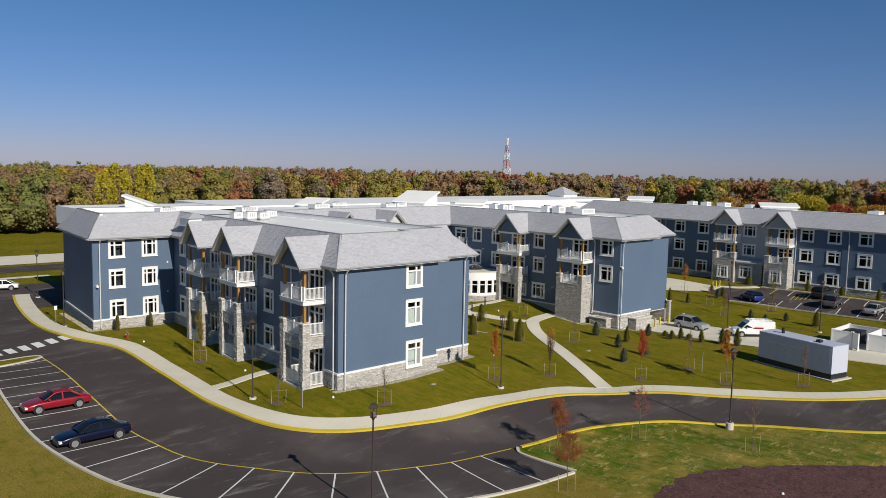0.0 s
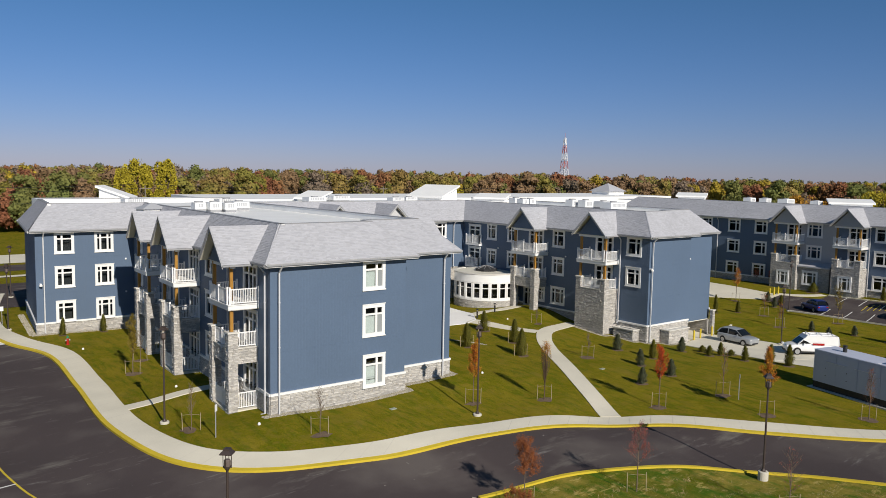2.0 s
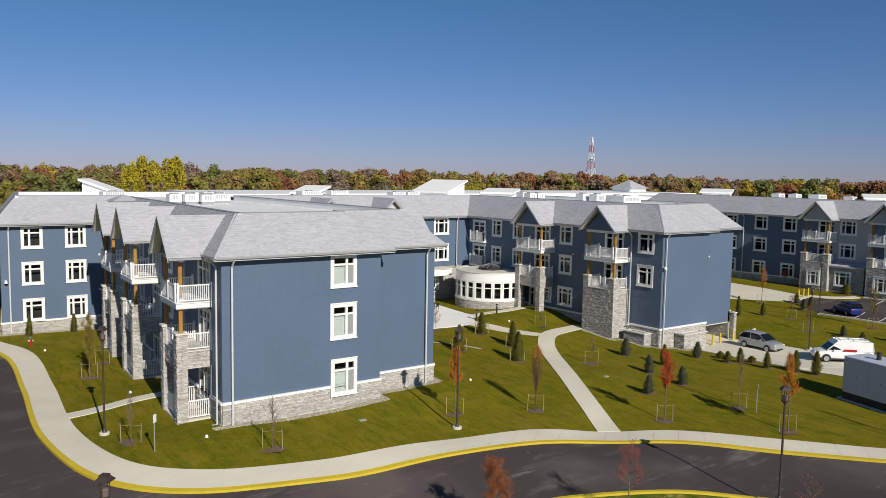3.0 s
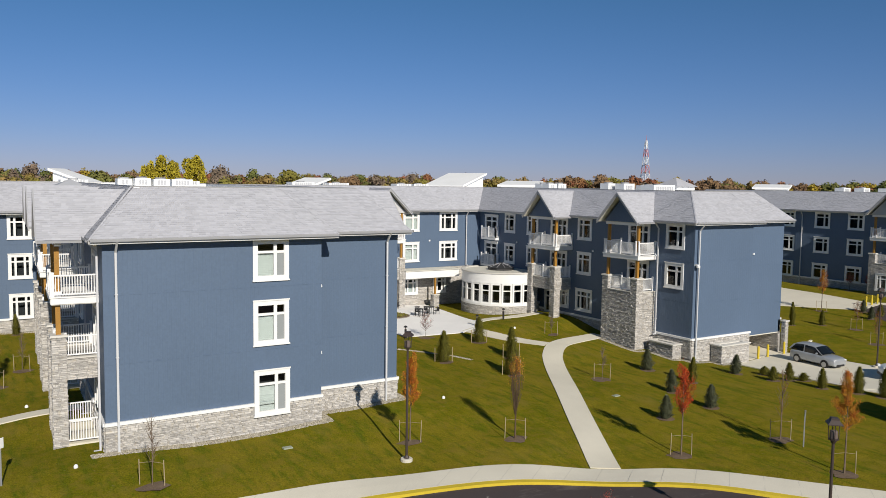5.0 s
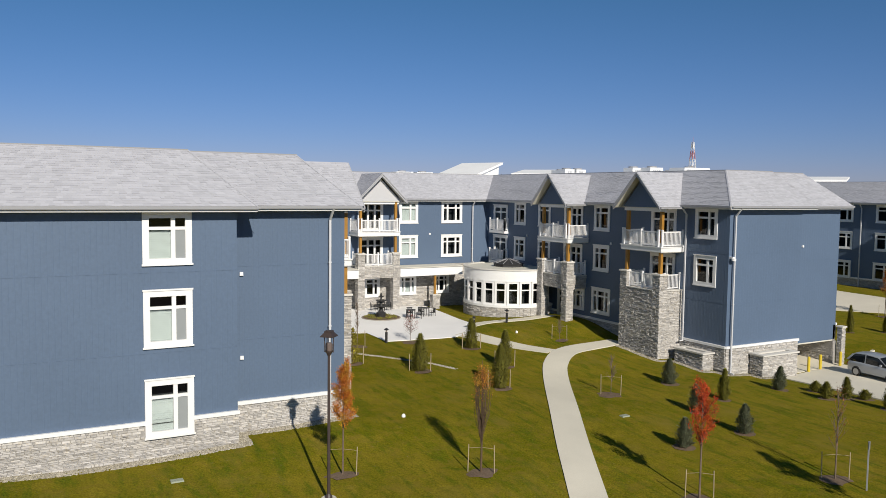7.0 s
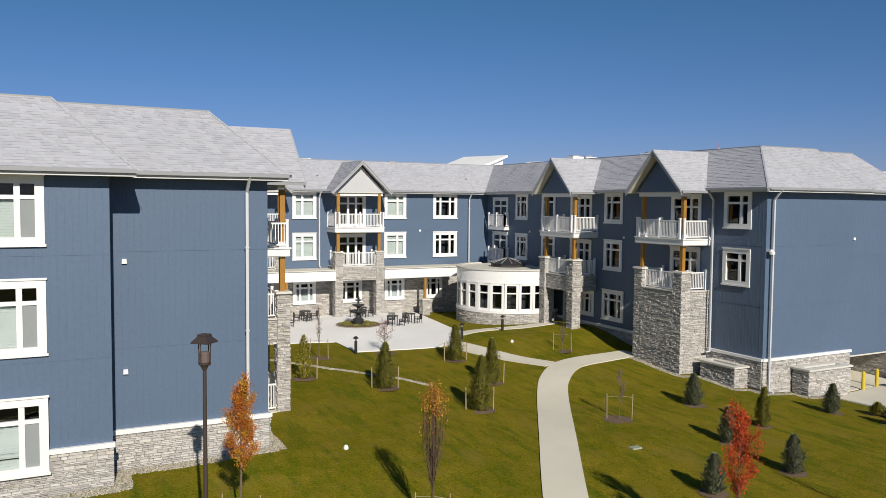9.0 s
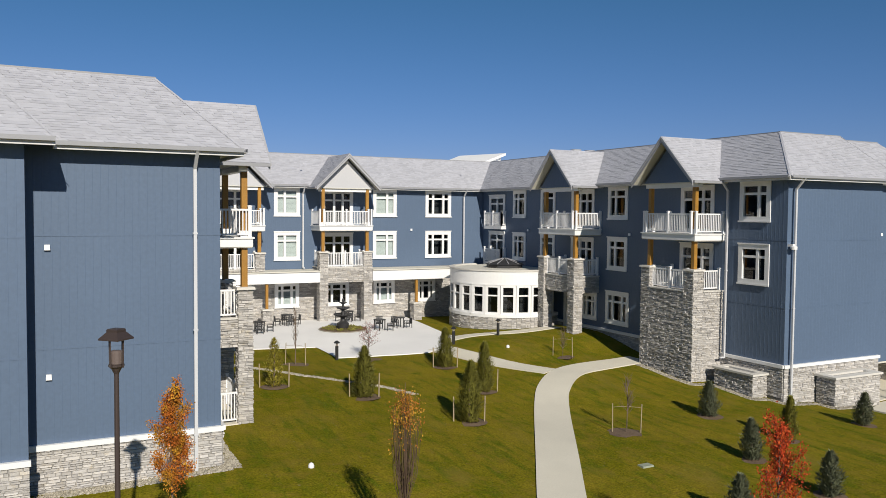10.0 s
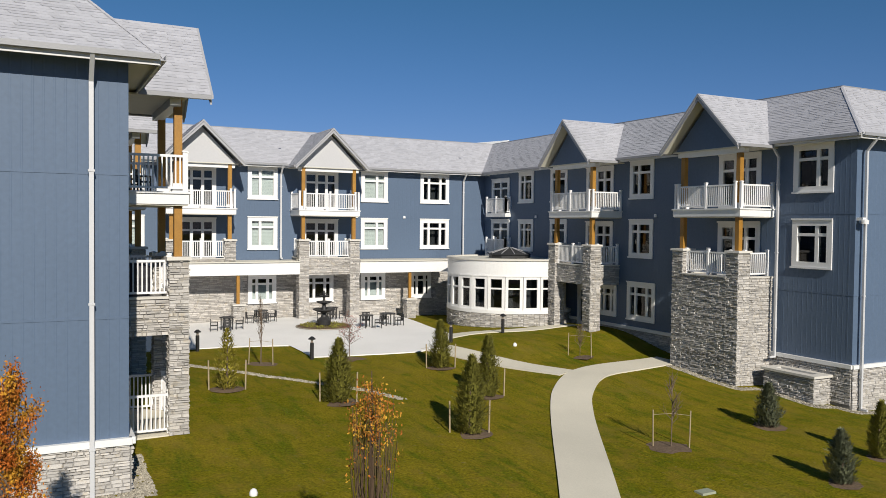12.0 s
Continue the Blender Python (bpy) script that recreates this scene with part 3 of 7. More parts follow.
def battens(m, u0, u1, z0, z1, holes, gap=0.3):
    """Upright battens of board siding, cut where openings are."""
    s = Shape()
    n = max(1, round((u1 - u0) / gap))
    for i in range(1, n):
        u = u0 + (u1 - u0) * i / n
        cuts = sorted((h[2] - 0.16, h[3] + 0.16) for h in holes if h[0] - 0.17 < u < h[1] + 0.17)
        z = z0
        for a, b in [*cuts, (z1, z1)]:
            if a > z + 0.05:
                a = min(a, z1)
                s.add([(u - 0.026, 0, z), (u - 0.014, -0.003, z), (u + 0.016, -0.003, z), (u + 0.022, 0, z),
                       (u - 0.022, 0, a), (u - 0.016, -0.003, a), (u + 0.016, -0.003, a), (u + 0.022, 0, a)],
                      [(0, 1, 5, 4), (1, 2, 6, 5), (2, 3, 7, 6)], m)
            z = max(z, b)
    for z in (z0 + 2.75, z0 + 6.05):
        if z < z1:
            at = u0
            for a, b in sorted((h[0] - 0.16, h[1] + 0.16) for h in holes if h[2] - 0.16 < z < h[3] + 0.16):
                s.box(at, a, -0.012, 0, z, z + 0.05, m)
                at = b
            if at < u1:
                s.box(at, u1, -0.012, 0, z, z + 0.05, m)
    return s


def stones(m, u0, u1, z0, z1, y=0.0, holes=(), size=0.36, r=rng):
    """Ledgestone: courses of unequal blocks, each proud by its own depth. Returns boxes as (u0, u1, z0, z1, depth)."""
    out, z = [], z0
    while z < z1 - 0.03:
        hgt = min(r.choice((0.05, 0.065, 0.085, 0.11)), z1 - z)
        u = u0
        while u < u1 - 0.02:
            ln = min(r.uniform(0.3, 1.25) * size, u1 - u)
            if u1 - u - ln < 0.12:
                ln = u1 - u
            if not any(h[0] < u + ln - 0.03 and u + 0.03 < h[1] and h[2] < z + hgt - 0.02 and z + 0.02 < h[3] for h in holes):
                out.append((u + 0.006, u + ln - 0.006, z + 0.006, z + hgt - 0.006, r.uniform(0.015, 0.07)))
            u += ln
        z += hgt
    return out


def stone_shape(m, blocks, y=0.0):
    s = Shape()
    for a, b, c, d, p in blocks:
        k = 0.01
        e, f, g, h = (p * rng.uniform(0.55, 1.1) for _ in range(4))
        s.add([(a, y, c), (b, y, c), (b, y, d), (a, y, d), (a + k, y - e, c + k), (b - k, y - f, c + k), (b - k, y - g, d - k), (a + k, y - h, d - k)],
              [(4, 5, 6, 7), (0, 1, 5, 4), (1, 2, 6, 5), (2, 3, 7, 6), (3, 0, 4, 7)], m)
    return s


STONE_UNIT = []


def single_stones(m, blocks, y, parent):
    """Stones as objects of their own, on a few shared meshes."""
    if not STONE_UNIT:
        for k in range(4):
            a, b, c, d = (0.03 + 0.02 * ((k * 3 + j) % 4) for j in range(4))
            s = Shape().add([(0, 0, 0), (1, 0, 0), (1, 0, 1), (0, 0, 1), (a, -1, 2 * c), (1 - b, -1, 2 * d), (1 - a, -0.85, 1 - 2 * b), (d, -0.8, 1 - 2 * a)],
                            [(4, 5, 6, 7), (0, 1, 5, 4), (1, 2, 6, 5), (2, 3, 7, 6), (3, 0, 4, 7)])
            STONE_UNIT.append(s.mesh("stone", STONE))
    for i, (a, b, c, d, p) in enumerate(blocks):
        child("stone", STONE_UNIT[i % 4], parent, m @ Matrix.Translation((a, y, c)) @ Matrix.Diagonal((b - a, p, d - c, 1)))


def stone_pier(parent, m, u, y, w, z0, z1, name="pier", cap=0.1):
    """A square stone pier with a cap; u, y: its middle."""
    h = w / 2
    core = Shape().box(u - h, u + h, y - h, y + h, z0, z1, m)
    pier = part(name, core, MORTAR, parent)
    s = Shape()
    for a in range(4):
        q = m @ pose(u, y, 0, 0, 0, 90 * a)
        b = stone_shape(q, stones(q, -h - 0.03, h + 0.03, z0, z1, size=0.3), -h)
        s.add(b.v, b.f)
    part("stone_cladding", s, STONE, pier, "split grey ledgestone")
    if cap:
        part("cap", Shape().box(u - h - 0.1, u + h + 0.1, y - h - 0.1, y + h + 0.1, z1, z1 + cap, m, 0.015), CAP, pier, "pale cast-stone cap")
    return pier


# windows: white frame with its panes, a blind or a shallow box coloured as an unlit room behind
KIT = {}


def window(parent, m, u, z, w, h, cols=(0.64, 0.36), rows=(0.72, 0.28), blind=0.0, name="window", trim=0.15, edge=0.11, bar=0.085):
    """A window whose opening stands at u (middle) and z (bottom) of a wall's frame."""
    key = (w, h, cols, rows, blind, trim, edge, bar)
    if key not in KIT:
        a, b = -w / 2, w / 2
        f = Shape()
        o = [(a - trim, -trim), (b + trim, -trim), (b + trim, h + trim), (a - trim, h + trim)]
        i = [(a + edge, edge), (b - edge, edge), (b - edge, h - edge), (a + edge, h - edge)]
        f.add([(p, y, q) for y in (-0.05, 0.1) for ringed in (o, i) for p, q in ringed],
              [q for k in range(4) for q in ((k, (k + 1) % 4, 4 + (k + 1) % 4, 4 + k), (12 + k, 12 + (k + 1) % 4, 8 + (k + 1) % 4, 8 + k),
                                             (8 + k, 8 + (k + 1) % 4, (k + 1) % 4, k), (4 + k, 4 + (k + 1) % 4, 12 + (k + 1) % 4, 12 + k))])
        extra = [("sill", Shape().box(a - trim - 0.04, b + trim + 0.04, -0.1, -0.052, -trim - 0.03, -trim + 0.05).mesh("sill", TRIM)),
                 ("head_trim", Shape().box(a - trim - 0.03, b + trim + 0.03, -0.09, -0.052, h + trim - 0.02, h + trim + 0.05).mesh("head_trim", TRIM))]
        panes = []
        ucuts, zcuts = [a], [0.0]
        for c in cols:
            ucuts.append(ucuts[-1] + c * w)
        for c in rows:
            zcuts.append(zcuts[-1] + c * h)
        for c in ucuts[1:-1]:
            extra.append(("mullion", Shape().box(c - bar, c + bar, -0.025, 0.1, edge, h - edge).mesh("mullion", TRIM)))
        for c in zcuts[1:-1]:
            for p, q in zip(ucuts, ucuts[1:]):
                extra.append(("glazing_bar", Shape().box(p + (bar if p > a else edge), q - (bar if q < b - 0.01 else edge), -0.02, 0.1, c - 0.75 * bar, c + 0.75 * bar).mesh("glazing_bar", TRIM)))
        for p, q in zip(ucuts, ucuts[1:]):
            for c, d in zip(zcuts, zcuts[1:]):
                panes.append(Shape().add([(p, 0.05, c), (q, 0.05, c), (q, 0.05, d), (p, 0.05, d)], [(0, 1, 2, 3)]).mesh("pane", GLASS))
        # shallow box whose dark colour stands in for the unlit depth of a room
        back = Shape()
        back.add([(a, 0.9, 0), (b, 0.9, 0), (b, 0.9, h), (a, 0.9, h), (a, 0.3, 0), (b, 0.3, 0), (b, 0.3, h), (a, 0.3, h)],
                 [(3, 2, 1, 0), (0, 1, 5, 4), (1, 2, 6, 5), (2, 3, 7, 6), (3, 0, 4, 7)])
        bl = None
        if blind:
            bs = Shape()
            n = math.ceil((rows[0] * h if blind < 0.9 else h) / 0.09)
            for i in range(n):
                zz = (rows[0] * h if blind < 0.9 else h) - 0.09 * i
                bs.add([(a + 0.05, 0.15, zz), (b - 0.05, 0.15, zz), (b - 0.05, 0.135, zz - 0.088), (a + 0.05, 0.135, zz - 0.088)], [(3, 2, 1, 0)])
            bl = bs.mesh("blind", BLIND)
            if blind == 0.6 and len(cols) == 2:
                k = cols.index(min(cols))
                extra.append(("insect_screen", Shape().box(ucuts[k] + 0.05, ucuts[k + 1] - 0.05, 0.02, 0.024, 0.05, rows[0] * h).mesh("insect_screen", SCREEN)))
        KIT[key] = (f.mesh("window", TRIM), panes, back.mesh("room", UNLIT_SHADE), bl, extra)
    fm, panes, back, bl, extra = KIT[key]
    q = m @ pose(u, 0, z)
    ob = child(name, fm, parent, q)
    for p in panes:
        g = child("pane", p, ob, q)
        g.visible_shadow = False
    for nm, me in extra:
        child(nm, me, ob, q)
    child("room", back, ob, q, "shallow box behind the glass, coloured dark for an unlit room")
    if bl:
        child("blind", bl, ob, q, "pale drawn blind")
    return ob


def shingle_field(a, b, c, d, course=0.145, seed=1, singles=None):
    """Shingles on a roof plane; a, b: the eave from left to right; c, d: the ridge's right and left ends."""
    a, b, c, d = (np.array(q, float) for q in (a, b, c, d))
    r = np.random.RandomState(seed)
    run = np.linalg.norm((d + c) / 2 - (a + b) / 2)
    n = max(2, int(run / course))
    nrm = np.cross(b - a, d - a)
    nrm = nrm / np.linalg.norm(nrm)
    s = Shape()
    s.add([a - 0.02 * nrm, b - 0.02 * nrm, c - 0.02 * nrm, d - 0.02 * nrm], [(0, 1, 2, 3)])
    for k in range(n):
        l0, l1 = a + (d - a) * k / n, a + (d - a) * min(1, (k + 1.06) / n)
        r0, r1 = b + (c - b) * k / n, b + (c - b) * min(1, (k + 1.06) / n)
        width = np.linalg.norm(r0 - l0)
        if width < 0.1:
            continue
        t, cuts = 0.0, [0.0]
        while t < 1:
            t += r.uniform(0.14, 0.38) / width
            cuts.append(min(t, 1.0))
        for p, q in zip(cuts, cuts[1:]):
            e = (0.008 + 0.012 * r.randint(0, 2)) * nrm
            v = [l0 + (r0 - l0) * p, l0 + (r0 - l0) * q, l1 + (r1 - l1) * q, l1 + (r1 - l1) * p]
            tab = ([v[0] + e, v[1] + e, v[2] + 0.003 * nrm, v[3] + 0.003 * nrm, v[0], v[1]], [(0, 1, 2, 3), (4, 5, 1, 0)])
            if singles is not None and len(singles) < 290:
                singles.append(Shape().add(*tab))
            else:
                s.add(*tab)
    return s


def roof_run(parent, m, u0, u1, r0, r1, seed=1, setback=SETBACK, back_wall=True, single=False):
    """A run of mansard roof over a wall's frame: eave from u0 to u1, ridge from r0 to r1; with fascia, gutter, soffit, and the
    white wall on the ridge's inner side."""
    q = [m @ Vector(p) for p in ((u0, -OVER, EAVE), (u1, -OVER, EAVE), (r1, setback, RIDGE), (r0, setback, RIDGE))]
    tabs = [] if single else None
    roof = tagged(part("roof", shingle_field(*q, seed=seed, singles=tabs), SHINGLE, parent, "light grey shingle roof slope"), kind="stuff")
    for tab in tabs or ():
        part("shingle", tab, SHINGLE, roof)
    f = Shape()
    f.box(u0, u1, -OVER - 0.02, -OVER + 0.02, EAVE - 0.24, EAVE - 0.005, m)
    part("fascia", f, GREY_TRIM, roof)
    g = Shape()
    for y0, y1, z0, z1 in ((-OVER - 0.15, -OVER - 0.13, EAVE - 0.13, EAVE - 0.005), (-OVER - 0.13, -OVER - 0.02, EAVE - 0.13, EAVE - 0.11)):
        g.box(u0, u1, y0, y1, z0, z1, m)
    part("gutter", g, GUTTER, roof)
    part("soffit", Shape().box(u0 + 0.02, u1 - 0.02, -OVER + 0.02, 0.05, EAVE - 0.14, EAVE - 0.1, m), SOFFIT, roof)
    if back_wall:
        b = Shape().box(r0, r1, setback + 0.02, setback + 0.3, FLAT - 0.2, RIDGE - 0.03, m)
        part("parapet", b, MEMBRANE, roof, "white membrane on the roof's inner face")
        part("coping", Shape().box(r0, r1, setback - 0.04, setback + 0.34, RIDGE - 0.03, RIDGE + 0.03, m), COPING, roof)
    return roof


def hip_caps(parent, low, high, left, right, width=0.14):
    """Overlapping cap shingles over the line where two slopes meet; left, right: ways down the two slopes."""
    low, high, left, right = Vector(low), Vector(high), Vector(left).normalized() * width, Vector(right).normalized() * width
    up, ln = (high - low).normalized(), (high - low).length
    s, n = Shape(), int(ln / 0.15)
    for i in range(n):
        a, b = low + up * (ln * i / n), low + up * (ln * (i + 1.3) / n)
        e = Vector((0, 0, 0.016))
        s.add([a + left + e, a + e * 1.7, a + right + e, b + left + e * 0.4, b + e, b + right + e * 0.4, a + left, a, a + right],
              [(0, 1, 4, 3), (1, 2, 5, 4), (6, 7, 1, 0), (7, 8, 2, 1)])
    tagged(part("hip_cap", s, SHINGLE, parent, "row of cap shingles along the hip"), kind="stuff")


def downspout(parent, m, u, z0=0.1, z1=9.6, y=-0.2):
    s = Shape()
    s.box(u - 0.05, u + 0.05, y - 0.05, y + 0.04, z0, z1, m)
    s.add([(u - 0.05, y - 0.05, z1), (u + 0.05, y - 0.05, z1), (u + 0.05, y + 0.04, z1), (u - 0.05, y + 0.04, z1),
           (u - 0.05, -OVER - 0.13, EAVE - 0.13), (u + 0.05, -OVER - 0.13, EAVE - 0.13), (u + 0.05, -OVER - 0.04, EAVE - 0.1), (u - 0.05, -OVER - 0.04, EAVE - 0.1)],
          [(0, 1, 5, 4), (1, 2, 6, 5), (2, 3, 7, 6), (3, 0, 4, 7)], m)
    for z in (z0 + 1.2, z0 + 4.5, z0 + 7.5):
        s.box(u - 0.07, u + 0.07, y - 0.06, y + 0.05, z, z + 0.05, m)
    s.box(u - 0.05, u + 0.05, y - 0.3, y + 0.04, z0 - 0.08, z0, m)
    return part("downspout", s, SPOUT, parent, "white downspout")


def railing(parent, m, a, b, z, h=1.05, name="railing", posts=True, single=False):
    """A white vinyl railing from a to b (u, y) that stands at z."""
    a, b = Vector(a), Vector(b)
    ln = (b - a).length
    q = m @ Matrix.Translation((a.x, a.y, z)) @ pose(0, 0, 0, 0, 0, math.degrees(math.atan2(b.y - a.y, b.x - a.x)))
    rail = part(name, Shape().box(0, ln, -0.03, 0.03, h - 0.07, h, q), VINYL, parent, "white vinyl top rail")
    part("bottom_rail", Shape().box(0, ln, -0.025, 0.025, 0.08, 0.14, q), VINYL, parent)
    s = Shape()
    n = max(2, int(ln / 0.118))
    for i in range(1, n):
        x = ln * i / n
        if single:
            key = ("baluster", h)
            if key not in KIT:
                KIT[key] = Shape().box(-0.02, 0.02, -0.02, 0.02, 0.14, h - 0.07).mesh("baluster", VINYL)
            child("baluster", KIT[key], parent, q @ pose(x, 0, 0))
        else:
            s.box(x - 0.02, x + 0.02, -0.02, 0.02, 0.14, h - 0.07, q)
    if posts:
        k = max(1, round(ln / 1.6))
        for i in range(k + 1):
            x = ln * i / k
            key = ("post", h)
            if key not in KIT:
                KIT[key] = Shape().lathe([(0.078, 0), (0.078, h + 0.08), (0.1, h + 0.08), (0.1, h + 0.12), (0.02, h + 0.14)], 4, m=pose(0, 0, 0, 0, 0, 45)).mesh("railing_post", VINYL)
            child("railing_post", KIT[key], parent, q @ pose(x, 0, 0))
    if s.v:
        tagged(part("railing_infill", s, VINYL, parent, "upright white vinyl bars"), kind="stuff")
    return rail


def balcony(parent, m, u, ground, style="open", w=3.8, deep=2.1, hw=2.35, gable_mat=None, door=(0.5, 2.3), setback=SETBACK, single=False, pw=0.72):
    """A three-storey balcony bay under a gable: stone piers below, cedar posts above. style: open (railings at the ground), solid
    (stone all round the ground floor), hall (open between the piers, with no door of its own at the ground), perch (standing on a canopy)."""
    gable_mat = gable_mat or SIDING
    l, r = u - w / 2, u + w / 2
    yf = -deep + pw / 2
    deck = Shape().box(l - 0.04, r + 0.04, -deep - 0.02, 0.02, 7.0, 7.3, m)
    deck.box(l - 0.09, r + 0.09, -deep - 0.07, 0.02, 7.3, 7.36, m)
    bal = part("balcony", deck, TRIM, parent, "white-edged balcony deck")
    part("ceiling_board", Shape().box(l, r, -deep, 0.0, 6.96, 6.996, m), SOFFIT, bal)
    for x in (l + pw / 2, r - pw / 2):
        stone_pier(bal, m, x, yf, pw, 4.16 if style == "perch" else ground - 0.6, 5.4)
        p = Shape().box(x - 0.11, x + 0.11, yf - 0.11, yf + 0.11, 5.5, 7.0, m)
        p.box(x - 0.11, x + 0.11, yf - 0.11, yf + 0.11, 7.36, 10.06, m)
        part("post", p, WOOD, bal, "reddish brown cedar post")
        part("post_collar", Shape().box(x - 0.17, x + 0.17, yf - 0.17, yf + 0.17, 7.36, 7.6, m), TRIM, bal)
    # second floor: stone band and floor
    low = {"solid": ground - 0.6, "perch": 4.16}.get(style, 3.25)
    band = Shape()
    inset = 0.0 if style == "solid" else 0.12
    band.box(l + pw, r - pw, -deep + inset, -deep + 0.4, low, 4.3, m)
    for x0, x1 in ((l + inset, l + 0.4), (r - 0.4, r - inset)):
        band.box(x0, x1, -deep + pw, 0.0, low, 4.3, m)
    band.box(l + 0.2, r - 0.2, -deep + 0.2, 0.0, 4.0, 4.2, m)
    body = part("stone_band", band, MORTAR, bal)
    b = stone_shape(m, stones(m, l + pw, r - pw, low, 4.3), -deep + inset)
    left = m @ pose(l + inset, 0, 0, 0, 0, -90)
    c = stone_shape(left, stones(left, 0, deep - pw, low, 4.3), 0)
    b.add(c.v, c.f)
    right = m @ pose(r - inset, -deep + pw, 0, 0, 0, 90)
    c = stone_shape(right, stones(right, 0, deep - pw, low, 4.3), 0)
    b.add(c.v, c.f)
    part("stone_cladding", b, STONE, body, "split grey ledgestone")
    ledge = Shape().box(l + pw, r - pw, -deep - 0.07 + inset, -deep + 0.42, 4.3, 4.36, m)
    for x0, x1 in ((l - 0.07 + inset, l + 0.42), (r - 0.42, r + 0.07 - inset)):
        ledge.box(x0, x1, -deep + pw, 0.0, 4.3, 4.36, m)
    part("ledge", ledge, CAP, body)
    for z, a, y in ((4.36, pw, -deep + 0.25), (7.36, 0.28, -deep + 0.02)):
        railing(bal, m, (l + a, y), (r - a, y), z, single=single)
        side = 0.25 if z < 5 else 0.02
        railing(bal, m, (l + side, -deep + (pw if z < 5 else 0.1)), (l + side, -0.06), z, single=single)
        railing(bal, m, (r - side, -deep + (pw if z < 5 else 0.1)), (r - side, -0.06), z, single=single)
    if style == "open":
        g = ground + 0.05
        railing(bal, m, (l + pw, -deep + 0.25), (r - pw, -deep + 0.25), g, 1.15, "gate_railing", single=single)
        railing(bal, m, (l + 0.25, -deep + pw), (l + 0.25, -0.06), g, 1.15, "gate_railing", single=single)
        railing(bal, m, (r - 0.25, -deep + pw), (r - 0.25, -0.06), g, 1.15, "gate_railing", single=single)
        part("floor_slab", Shape().box(l, r, -deep, 0, ground - 0.5, ground + 0.04, m), CONCRETE, bal)
    for k, z in enumerate((0.75, 4.2, 7.36)):
        if k or style == "open":
            window(bal, m, u + door[0], z + 0.12, door[1], 2.3, (0.38, 0.31, 0.31), (0.74, 0.26), 0.0, name="balcony_door", trim=0.14)
    # gable roof
    zt, ze = 12.5, 10.1
    yg, yb = -deep - 0.55, (zt - EAVE) / (RIDGE - EAVE) * (setback + OVER) - OVER + 0.05
    for side in (-1, 1):
        q = [Vector(p) for p in ((u + side * hw, yg, ze), (u + side * hw, -OVER - 0.05, ze), (u, yb, zt), (u, yg, zt))]
        if side < 0:
            q = [q[1], q[0], q[3], q[2]]
        q = [m @ p for p in q]
        slope = part("gable_roof", shingle_field(*q, seed=int(u * 7) % 97 + side + 2), SHINGLE, parent, "light grey shingle gable slope")
        tagged(slope, kind="stuff")
        barge = Shape()
        for y0, y1, dz in ((yg - 0.03, yg + 0.03, 0.26), (yg - 0.07, yg - 0.03, 0.1)):
            barge.add([(u + side * hw, y0, ze - dz), (u, y0, zt - dz * 1.25), (u, y0, zt + 0.0), (u + side * hw, y0, ze + 0.0),
                       (u + side * hw, y1, ze - dz), (u, y1, zt - dz * 1.25), (u, y1, zt + 0.0), (u + side * hw, y1, ze + 0.0)],
                      [(0, 1, 2, 3), (7, 6, 5, 4), (0, 4, 5, 1), (2, 6, 7, 3), (3, 7, 4, 0)], m)
        part("bargeboard", barge, BARGE, slope)
        sof = Shape().add([(u + side * (hw - 0.05), yg + 0.03, ze - 0.13), (u, yg + 0.03, zt - 0.2), (u, -deep + 0.05, zt - 0.2), (u + side * (hw - 0.05), -deep + 0.05, ze - 0.13)], [(0, 1, 2, 3)], m)
        part("soffit", sof, SOFFIT, slope)
        gut = Shape().box(u + side * hw - (0.0 if side > 0 else 0.12), u + side * hw + (0.12 if side > 0 else 0.0), yg, -OVER, ze - 0.13, ze - 0.01, m)
        part("gutter", gut, GUTTER, slope)
    tri = Shape()
    for y0 in (-deep + 0.06,):
        tri.add([(u - hw + 0.35, y0, ze - 0.06), (u + hw - 0.35, y0, ze - 0.06), (u, y0, zt - 0.36), (u - hw + 0.35, y0 + 0.2, ze - 0.06), (u + hw - 0.35, y0 + 0.2, ze - 0.06), (u, y0 + 0.2, zt - 0.36)],
                [(0, 1, 2), (5, 4, 3), (0, 3, 4, 1), (1, 4, 5, 2), (2, 5, 3, 0)], m)
    part("gable_wall", tri, gable_mat, parent, "siding in the gable")
    part("porch_ceiling", Shape().box(l - 0.2, r + 0.2, -deep + 0.05, -0.02, 10.0, 10.05, m), SOFFIT, bal)
    part("beam", Shape().box(l, r, -deep + 0.2, -deep + 0.5, 9.78, 9.998, m), TRIM, bal)
    return bal


